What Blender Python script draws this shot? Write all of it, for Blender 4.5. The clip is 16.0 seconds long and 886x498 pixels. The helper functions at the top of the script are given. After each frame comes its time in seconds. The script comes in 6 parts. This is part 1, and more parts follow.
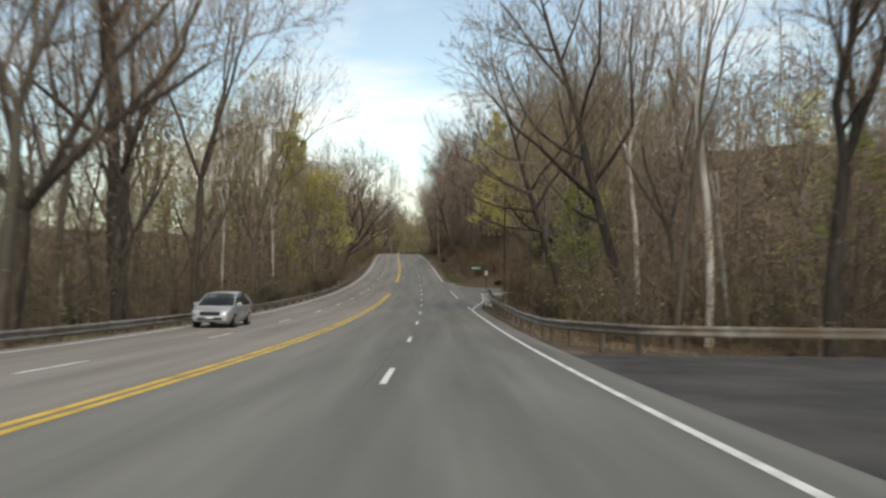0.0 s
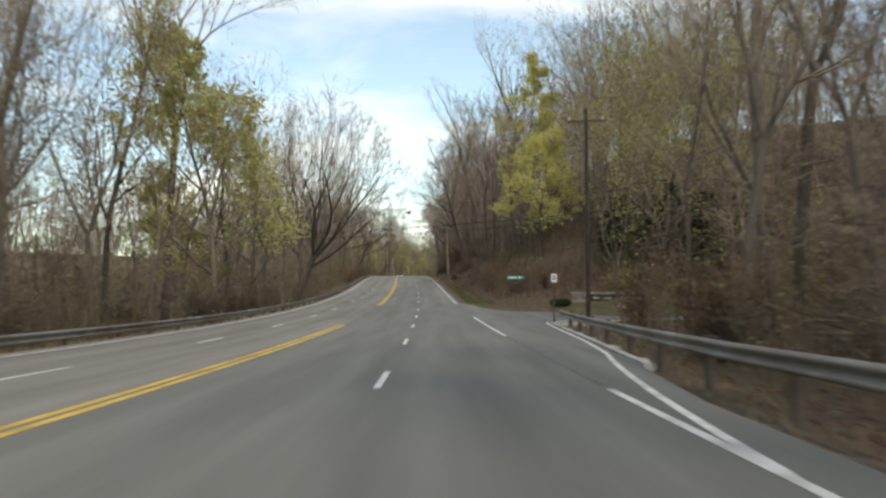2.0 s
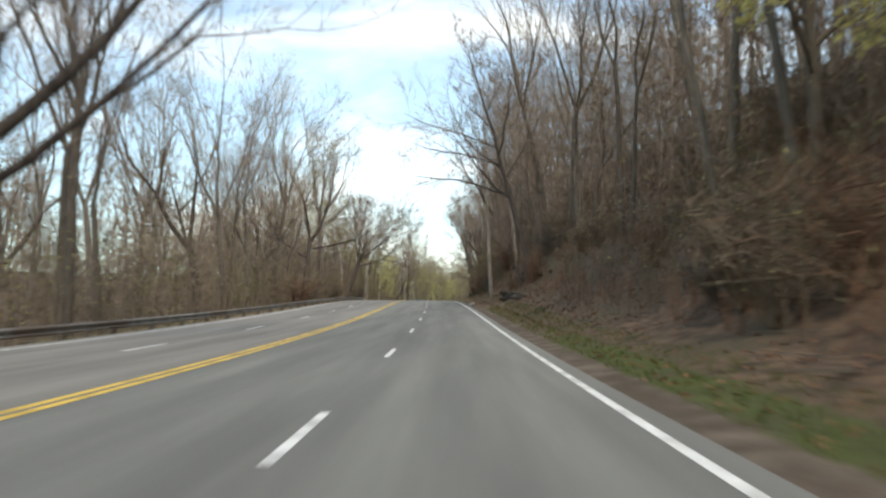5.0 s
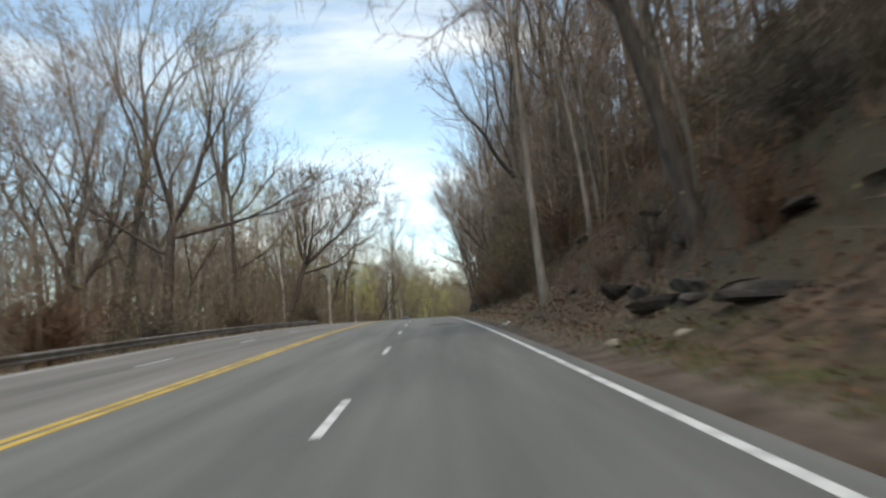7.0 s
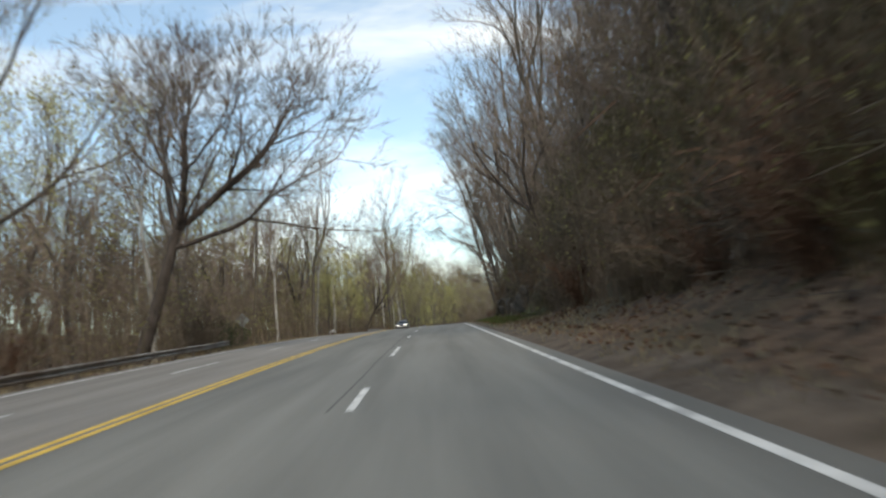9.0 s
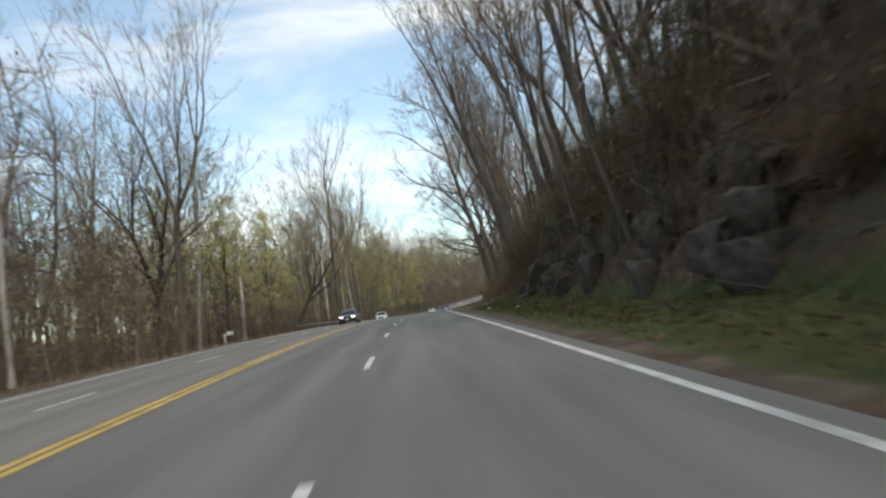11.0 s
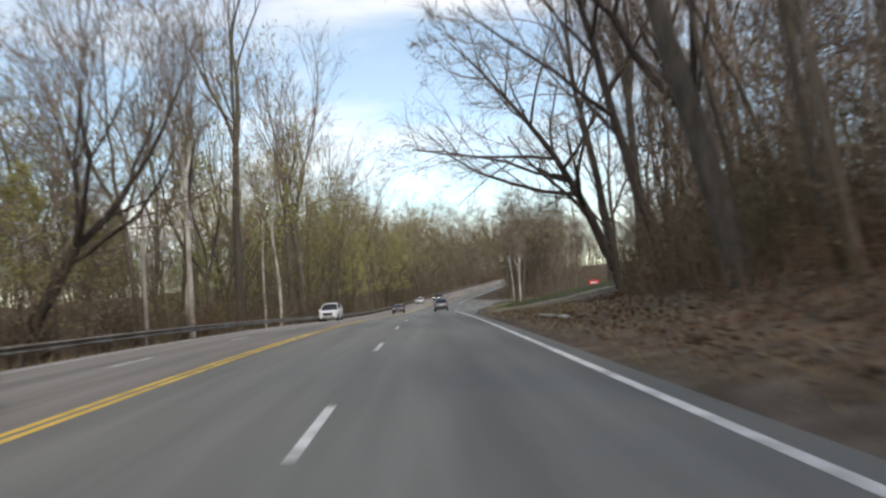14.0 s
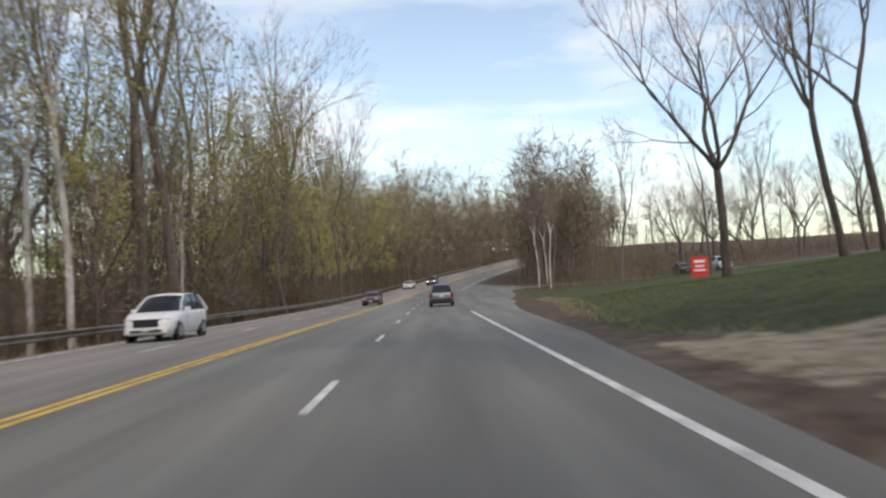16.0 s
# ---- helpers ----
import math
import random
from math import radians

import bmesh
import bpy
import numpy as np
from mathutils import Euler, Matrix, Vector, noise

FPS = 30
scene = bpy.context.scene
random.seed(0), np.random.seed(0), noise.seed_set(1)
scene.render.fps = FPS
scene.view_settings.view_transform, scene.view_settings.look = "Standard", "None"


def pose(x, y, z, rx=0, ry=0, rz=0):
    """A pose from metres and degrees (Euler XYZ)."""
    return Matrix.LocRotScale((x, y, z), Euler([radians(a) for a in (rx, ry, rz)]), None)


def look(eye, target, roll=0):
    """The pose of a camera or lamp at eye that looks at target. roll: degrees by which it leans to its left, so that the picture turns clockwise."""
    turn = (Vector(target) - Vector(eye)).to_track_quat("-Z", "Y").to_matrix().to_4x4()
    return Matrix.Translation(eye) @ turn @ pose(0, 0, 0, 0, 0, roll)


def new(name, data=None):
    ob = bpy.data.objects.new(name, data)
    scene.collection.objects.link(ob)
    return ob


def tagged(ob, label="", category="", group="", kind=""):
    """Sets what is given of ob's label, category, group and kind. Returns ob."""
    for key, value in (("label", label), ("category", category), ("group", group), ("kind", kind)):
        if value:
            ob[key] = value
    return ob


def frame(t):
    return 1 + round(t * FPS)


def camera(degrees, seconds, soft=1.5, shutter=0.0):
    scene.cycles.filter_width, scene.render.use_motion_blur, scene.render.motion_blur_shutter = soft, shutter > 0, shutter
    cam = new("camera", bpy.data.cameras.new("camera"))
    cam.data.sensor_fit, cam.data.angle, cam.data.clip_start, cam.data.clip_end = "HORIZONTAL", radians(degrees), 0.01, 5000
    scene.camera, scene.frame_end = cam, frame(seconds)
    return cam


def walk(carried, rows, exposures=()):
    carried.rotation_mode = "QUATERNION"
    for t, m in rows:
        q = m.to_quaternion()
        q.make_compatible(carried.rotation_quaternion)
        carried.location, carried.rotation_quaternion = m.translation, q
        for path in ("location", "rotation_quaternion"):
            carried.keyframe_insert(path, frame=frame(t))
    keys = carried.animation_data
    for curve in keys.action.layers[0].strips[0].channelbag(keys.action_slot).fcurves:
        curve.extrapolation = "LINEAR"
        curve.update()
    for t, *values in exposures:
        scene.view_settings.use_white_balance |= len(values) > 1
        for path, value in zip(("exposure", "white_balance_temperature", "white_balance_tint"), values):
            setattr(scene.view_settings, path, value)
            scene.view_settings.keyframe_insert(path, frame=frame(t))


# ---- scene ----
# The road is laid out by its bends (thousandths of a radian per metre, left positive) and its grade (per cent), every 20 m.
PATH = [  # seconds, metres along the road, metres right of the lane line, yaw, pitch, roll
    (0.0, 0.00, 0.89, -0.26, 1.06, 0.48),
    (0.5, 12.29, 0.87, -0.08, 1.33, -0.12),
    (1.0, 24.61, 0.82, 0.31, 2.42, 0.63),
    (1.5, 36.98, 0.92, 0.12, 2.51, -1.18),
    (2.0, 49.34, 0.92, 0.34, 3.16, -0.14),
    (2.5, 61.63, 1.02, 0.64, 3.74, 0.08),
    (3.0, 73.84, 1.09, 0.78, 3.48, -0.31),
    (3.5, 85.97, 1.05, 1.79, 4.46, 1.42),
    (4.0, 98.03, 1.34, 2.05, 4.91, 1.40),
    (4.5, 110.01, 1.46, 2.37, 5.15, 1.17),
    (7.0, 169.15, 1.23, 1.77, 6.42, -3.63),
    (7.5, 180.73, 1.17, 1.79, 6.25, -3.55),
    (8.0, 192.20, 1.18, 2.44, 6.61, -3.14),
    (8.5, 203.70, 1.23, 2.54, 6.22, -4.59),
    (9.0, 215.29, 1.13, 1.89, 6.20, -5.29),
    (11.5, 273.53, 0.87, -1.30, 4.13, -8.03),
    (12.0, 285.11, 0.83, -1.75, 4.32, -7.16),
    (12.5, 296.53, 0.64, -1.48, 3.88, -4.72),
    (13.0, 307.93, 0.75, -1.74, 3.37, -4.42),
    (13.5, 319.57, 0.91, -2.25, 3.50, -5.37),
    (14.0, 331.41, 1.11, -1.79, 3.34, -4.24),
    (14.5, 343.20, 1.18, -1.87, 3.37, -3.53),
    (15.0, 354.90, 1.21, -1.95, 3.27, -2.72),
    (15.5, 366.46, 1.24, -2.32, 2.22, -1.64),
    (16.0, 377.95, 1.42, -2.20, 2.12, -3.25),
]
CURVE = [0.16, 0.18, 0.22, 0.34, 0.33, 0.31, 0.26, 0.16, 0.25, 0.41, 0.44, 0.24, -0.11, -0.39, -0.52, -0.53, -0.51, -0.53, -0.58, -0.48, -0.29, -0.2, -0.21, -0.41, -0.82, -1.4, -2.1, -2.83, -3.51, -4.06, -4.44, -4.68, -4.84, -4.98]
GRADE = [-7.34, -5.77, -4.14, -2.44, -1.24, -0.15, 1.12, 2.27, 3.41, 4.49, 4.96, 4.86, 4.0, 3.51, 2.96, 2.33, 1.5, 1.0, 0.77, -0.08, -0.94, -1.38, -1.46, -1.16, -0.59, 0.27, 1.42, 2.79, 4.26, 5.65, 6.91, 8.06, 9.16, 10.23]
STEP, START = 20.0, -20.0
EYE = 1.288          # height of the lens over the road
LANE = 3.57           # width of a lane


def glide(values, s):
    """Smooth value between the 20 m stations."""
    v = np.array(values)
    m = np.gradient(v)
    u = np.clip((np.asarray(s, float) - START) / STEP, 0, len(v) - 1.0001)
    i = u.astype(int)
    u = u - i
    return (v[i] * (2 * u**3 - 3 * u**2 + 1) + v[i + 1] * (3 * u**2 - 2 * u**3)
            + m[i] * (u**3 - 2 * u**2 + u) + m[i + 1] * (u**3 - u**2))


# Stations every metre from 220 m behind the start to 1000 m ahead.
SS = np.arange(-220, 1000, 1.0)
inside = (SS >= START) & (SS <= 600)
bend = np.where(inside, glide(CURVE, SS) * 1e-3, 0)
slope = np.where(SS < START, GRADE[0] * 0.01, np.where(SS > 600, np.clip(0.0842 - (SS - 600) * 0.0005, -0.02, 0.09), glide(GRADE, SS) * 1e-2))
O = int(-SS[0])
HEAD = np.cumsum(bend)
HEAD = HEAD - HEAD[O]
CX, CY, CZ = (np.cumsum(-np.sin(HEAD)), np.cumsum(np.cos(HEAD)), np.cumsum(slope))
CX, CY, CZ = CX - CX[O], CY - CY[O], CZ - CZ[O]


def at(s, lat=0.0, up=0.0):
    """A place: metres along the road, metres right of the lane line, metres over the road."""
    h = float(np.interp(s, SS, HEAD))
    return Vector((float(np.interp(s, SS, CX)) + math.cos(h) * lat, float(np.interp(s, SS, CY)) + math.sin(h) * lat,
                   float(np.interp(s, SS, CZ)) + up))


def heading(s):
    return math.degrees(float(np.interp(s, SS, HEAD)))


cam = camera(58.0, 16.0, soft=2.4, shutter=0.45)
walk(cam, [(t, Matrix.Translation(at(s, lat, EYE)) @ pose(0, 0, 0, 90 + pitch, 0, yaw) @ pose(0, 0, 0, 0, 0, roll))
           for t, s, lat, yaw, pitch, roll in PATH],
     [(0.0, -0.12, 8250, 13), (2.0, 0.04, 7900, 11), (3.5, 0.22, 7650, 11), (4.7, 0.35, 7600, 10), (6.8, 0.02, 7350, 10), (9.0, 0.0, 7300, 10), (11.4, -0.08, 7350, 12), (12.6, -0.02, 7400, 15), (14.5, -0.08, 7550, 17), (16.0, -0.14, 7600, 19)])

# ---- light ----
SUN_UP, SUN_AZ = 50.0, 164.0     # degrees over the horizon; clockwise from straight ahead
sun = new("sun", bpy.data.lights.new("sun", "SUN"))
sun.data.energy, sun.data.angle, sun.data.color = 1.7, radians(6), (1.0, 0.95, 0.87)
sun.matrix_world = look((0, 0, 60), (-math.sin(radians(SUN_AZ)) * 60, -math.cos(radians(SUN_AZ)) * 60, 60 - 60 * math.tan(radians(SUN_UP))))

world = bpy.data.worlds.new("sky")
scene.world = world
world.use_nodes = True
wn, wl = world.node_tree.nodes, world.node_tree.links
wn.clear()
w_out, w_bg = wn.new("ShaderNodeOutputWorld"), wn.new("ShaderNodeBackground")
w_sky = wn.new("ShaderNodeTexSky")
w_sky.sky_type, w_sky.sun_disc = "NISHITA", False
w_sky.sun_elevation, w_sky.sun_rotation = radians(SUN_UP), radians(SUN_AZ)
w_sky.air_density, w_sky.dust_density, w_sky.ozone_density = 1.0, 0.7, 1.3
# thin torn clouds over the blue
w_co, w_map = wn.new("ShaderNodeTexCoord"), wn.new("ShaderNodeMapping")
w_map.inputs["Scale"].default_value = (1.0, 0.8, 3.4)
w_noise = wn.new("ShaderNodeTexNoise")
w_noise.inputs["Scale"].default_value, w_noise.inputs["Detail"].default_value = 2.4, 6.0
w_noise.inputs["Roughness"].default_value, w_noise.inputs["Distortion"].default_value = 0.53, 0.35
w_ramp = wn.new("ShaderNodeValToRGB")
w_ramp.color_ramp.elements[0].position, w_ramp.color_ramp.elements[1].position = 0.47, 0.77
w_ramp.color_ramp.elements[0].color, w_ramp.color_ramp.elements[1].color = (0.08,) * 3 + (1,), (0.95,) * 3 + (1,)
w_mix = wn.new("ShaderNodeMixRGB")
w_mix.inputs["Color2"].default_value = (9.6, 10.0, 10.0, 1)
wl.new(w_co.outputs["Generated"], w_map.inputs["Vector"])
wl.new(w_map.outputs["Vector"], w_noise.inputs["Vector"])
wl.new(w_noise.outputs["Fac"], w_ramp.inputs["Fac"])
wl.new(w_ramp.outputs["Color"], w_mix.inputs["Fac"])
w_tint = wn.new("ShaderNodeMixRGB")
w_tint.blend_type, w_tint.inputs["Fac"].default_value, w_tint.inputs["Color2"].default_value = "MULTIPLY", 1.0, (1.42, 1.64, 1.62, 1)
wl.new(w_sky.outputs["Color"], w_tint.inputs["Color1"])
wl.new(w_tint.outputs["Color"], w_mix.inputs["Color1"])
wl.new(w_mix.outputs["Color"], w_bg.inputs["Color"])
w_bg.inputs["Strength"].default_value = 0.148
wl.new(w_bg.outputs["Background"], w_out.inputs["Surface"])
scene.view_settings.exposure = 0.0


# ---- materials ----
def material(name, c1, c2, scale=4.0, rough=0.85, bump=0.3, fine=40.0, metal=0.0, c3=None, broad=0.25, spec=0.3, by_object=0.0, stretch=None, coords="Object"):
    """Two-scale mottled surface: c1 and c2 mixed by a middling noise, c3 in broad stains, fine grain as relief."""
    m = bpy.data.materials.new(name)
    m.use_nodes = True
    n, l = m.node_tree.nodes, m.node_tree.links
    b = n["Principled BSDF"]
    b.inputs["Roughness"].default_value, b.inputs["Metallic"].default_value = rough, metal
    b.inputs["Specular IOR Level"].default_value = spec
    co = n.new("ShaderNodeTexCoord")
    mp = n.new("ShaderNodeMapping")
    mp.inputs["Scale"].default_value = stretch or (1, 1, 1)
    l.new(co.outputs[coords], mp.inputs["Vector"])

    def noise_of(sc, detail):
        t = n.new("ShaderNodeTexNoise")
        t.inputs["Scale"].default_value, t.inputs["Detail"].default_value = sc, detail
        l.new(mp.outputs["Vector"], t.inputs["Vector"])
        return t
    a = noise_of(scale, 6)
    ramp = n.new("ShaderNodeValToRGB")
    ramp.color_ramp.elements[0].position, ramp.color_ramp.elements[1].position = 0.33, 0.67
    ramp.color_ramp.elements[0].color, ramp.color_ramp.elements[1].color = (*c1, 1), (*c2, 1)
    l.new(a.outputs["Fac"], ramp.inputs["Fac"])
    colour = ramp.outputs["Color"]
    if c3:
        s = noise_of(broad, 4)
        r2 = n.new("ShaderNodeValToRGB")
        r2.color_ramp.elements[0].position, r2.color_ramp.elements[1].position = 0.46, 0.64
        mix = n.new("ShaderNodeMixRGB")
        mix.inputs["Color2"].default_value = (*c3, 1)
        l.new(s.outputs["Fac"], r2.inputs["Fac"])
        l.new(r2.outputs["Color"], mix.inputs["Fac"])
        l.new(colour, mix.inputs["Color1"])
        colour = mix.outputs["Color"]
    if by_object:
        info, hsv, mul = n.new("ShaderNodeObjectInfo"), n.new("ShaderNodeHueSaturation"), n.new("ShaderNodeMapRange")
        mul.inputs["To Min"].default_value, mul.inputs["To Max"].default_value = 1 - by_object, 1 + by_object
        l.new(info.outputs["Random"], mul.inputs["Value"])
        l.new(mul.outputs["Result"], hsv.inputs["Value"])
        l.new(colour, hsv.inputs["Color"])
        colour = hsv.outputs["Color"]
    l.new(colour, b.inputs["Base Color"])
    if bump:
        g = noise_of(fine, 4)
        bp = n.new("ShaderNodeBump")
        bp.inputs["Strength"].default_value, bp.inputs["Distance"].default_value = bump, 0.03
        l.new(g.outputs["Fac"], bp.inputs["Height"])
        l.new(bp.outputs["Normal"], b.inputs["Normal"])
    return m


def plain(name, c, rough=0.5, metal=0.0, emit=0.0, coat=0.0):
    m = bpy.data.materials.new(name)
    m.use_nodes = True
    b = m.node_tree.nodes["Principled BSDF"]
    b.inputs["Base Color"].default_value = (*c, 1)
    b.inputs["Roughness"].default_value, b.inputs["Metallic"].default_value = rough, metal
    b.inputs["Coat Weight"].default_value = coat
    if emit:
        b.inputs["Emission Color"].default_value = (*c, 1)
        b.inputs["Emission Strength"].default_value = emit
    return m


def leaf_material(name, c1, c2, by_object=0.2):
    """Young leaves: varied from leaf to leaf, letting some light through."""
    m = bpy.data.materials.new(name)
    m.use_nodes = True
    n, l = m.node_tree.nodes, m.node_tree.links
    b = n["Principled BSDF"]
    b.inputs["Roughness"].default_value = 0.6
    b.inputs["Specular IOR Level"].default_value = 0.2
    geo, ramp, tr, mix = n.new("ShaderNodeNewGeometry"), n.new("ShaderNodeValToRGB"), n.new("ShaderNodeBsdfTranslucent"), n.new("ShaderNodeMixShader")
    ramp.color_ramp.elements[0].color, ramp.color_ramp.elements[1].color = (*c1, 1), (*c2, 1)
    l.new(geo.outputs["Random Per Island"], ramp.inputs["Fac"])
    info, hsv, mul = n.new("ShaderNodeObjectInfo"), n.new("ShaderNodeHueSaturation"), n.new("ShaderNodeMapRange")
    mul.inputs["To Min"].default_value, mul.inputs["To Max"].default_value = 1 - by_object, 1 + by_object
    l.new(info.outputs["Random"], mul.inputs["Value"])
    l.new(mul.outputs["Result"], hsv.inputs["Value"])
    l.new(ramp.outputs["Color"], hsv.inputs["Color"])
    l.new(hsv.outputs["Color"], b.inputs["Base Color"])
    l.new(hsv.outputs["Color"], tr.inputs["Color"])
    mix.inputs["Fac"].default_value = 0.5
    out = n["Material Output"]
    l.new(b.outputs["BSDF"], mix.inputs[1])
    l.new(tr.outputs["BSDF"], mix.inputs[2])
    l.new(mix.outputs["Shader"], out.inputs["Surface"])
    return m


M = {
    "paint_white": material("white_road_paint", (0.62, 0.62, 0.60), (0.78, 0.78, 0.76), 6, 0.7, 0.2, 60, c3=(0.42, 0.42, 0.41), broad=2.0),
    "paint_yellow": material("yellow_road_paint", (0.62, 0.40, 0.06), (0.74, 0.50, 0.11), 5, 0.7, 0.2, 60, c3=(0.45, 0.30, 0.06), broad=1.2),
    "patch": material("fresh_asphalt", (0.07, 0.07, 0.07), (0.105, 0.104, 0.102), 5, 0.85, 0.4, 120),
    "joint": material("worn_joint", (0.110, 0.109, 0.105), (0.155, 0.153, 0.147), 1.8, 0.9, 0.4, 90),
    "side_asphalt": material("worn_asphalt", (0.115, 0.112, 0.106), (0.16, 0.155, 0.148), 1.5, 0.9, 0.4, 90, c3=(0.2, 0.195, 0.185), broad=0.3),
    "dark_asphalt": material("dark_asphalt", (0.035, 0.034, 0.034), (0.062, 0.06, 0.058), 1.3, 0.9, 0.4, 90, c3=(0.085, 0.08, 0.075), broad=0.3),
    "concrete": material("concrete", (0.42, 0.40, 0.37), (0.56, 0.54, 0.50), 3, 0.9, 0.3, 60, c3=(0.33, 0.31, 0.28), broad=0.6),
    "rail": material("weathered_rail_steel", (0.16, 0.142, 0.12), (0.31, 0.288, 0.255), 2.5, 0.55, 0.15, 40, metal=0.35, c3=(0.16, 0.12, 0.09), broad=0.4),
    "post": material("rail_post_wood", (0.075, 0.062, 0.05), (0.14, 0.118, 0.097), 6, 0.9, 0.4, 40, stretch=(1, 1, 0.2)),
    "bark": material("grey_brown_bark", (0.085, 0.068, 0.053), (0.165, 0.138, 0.113), 5, 0.95, 0.9, 14, c3=(0.12, 0.108, 0.088), broad=0.7, by_object=0.3, stretch=(1, 1, 0.25)),
    "dark_bark": material("dark_bark", (0.055, 0.043, 0.036), (0.115, 0.092, 0.078), 5, 0.95, 0.9, 14, by_object=0.25, stretch=(1, 1, 0.25)),
    "pale_bark": material("pale_bark", (0.50, 0.46, 0.40), (0.68, 0.64, 0.58), 2.2, 0.85, 0.4, 14, c3=(0.24, 0.20, 0.16), broad=0.9, by_object=0.15, stretch=(1, 1, 0.5)),
    "grey_bark": material("pale_grey_bark", (0.19, 0.165, 0.14), (0.34, 0.30, 0.26), 4, 0.95, 0.8, 14, c3=(0.15, 0.13, 0.10), broad=0.8, by_object=0.15, stretch=(1, 1, 0.3)),
    "grey_rock": material("grey_rock", (0.042, 0.036, 0.031), (0.145, 0.125, 0.105), 1.8, 0.95, 1.0, 6, c3=(0.05, 0.043, 0.036), broad=0.6),
    "twig": material("twigs", (0.150, 0.113, 0.088), (0.280, 0.215, 0.168), 1.2, 0.95, 0.0, by_object=0.25),
    "brush": material("dry_brush", (0.105, 0.079, 0.058), (0.215, 0.162, 0.116), 0.8, 0.95, 0.0, c3=(0.10, 0.088, 0.04), broad=0.12),
    "leaf": leaf_material("young_leaves", (0.48, 0.44, 0.16), (0.70, 0.64, 0.28)),
    "leaf_green": leaf_material("green_young_leaves", (0.25, 0.26, 0.09), (0.42, 0.42, 0.16)),
    "leaf_dull": leaf_material("olive_buds", (0.27, 0.24, 0.10), (0.44, 0.40, 0.18)),
    "leaf_olive": leaf_material("olive_green_leaves", (0.28, 0.265, 0.085), (0.48, 0.44, 0.16)),
    "leaf_red": leaf_material("reddish_buds", (0.30, 0.20, 0.12), (0.42, 0.31, 0.18)),
    "needles": leaf_material("needles", (0.035, 0.052, 0.024), (0.08, 0.105, 0.045)),
    "rock": material("brown_rock", (0.045, 0.036, 0.029), (0.15, 0.125, 0.10), 2.2, 0.95, 1.0, 7, c3=(0.03, 0.026, 0.022), broad=0.7),
    "pale_rock": material("pale_stone", (0.26, 0.22, 0.17), (0.40, 0.35, 0.28), 3, 0.95, 0.6, 12),
    "gravel": material("pale_gravel", (0.30, 0.28, 0.24), (0.52, 0.49, 0.44), 9, 0.95, 0.8, 30, c3=(0.22, 0.19, 0.15), broad=1.2),
    "bag": material("white_plastic", (0.75, 0.75, 0.75), (0.85, 0.85, 0.85), 6, 0.5, 0.3, 30),
    "red_brush": material("reddish_dry_brush", (0.10, 0.055, 0.036), (0.20, 0.115, 0.072), 0.8, 0.95, 0.0),
    "litter_mix": leaf_material("mixed_dead_leaves", (0.040, 0.024, 0.016), (0.20, 0.112, 0.068), 0.0),
    "litter": material("dead_leaves", (0.115, 0.060, 0.036), (0.23, 0.130, 0.080), 3, 0.95, 0.0),
    "grass": leaf_material("grass_blades", (0.065, 0.095, 0.022), (0.14, 0.165, 0.045), 0.0),
    "straw": leaf_material("straw_blades", (0.34, 0.27, 0.15), (0.50, 0.42, 0.26), 0.0),
}


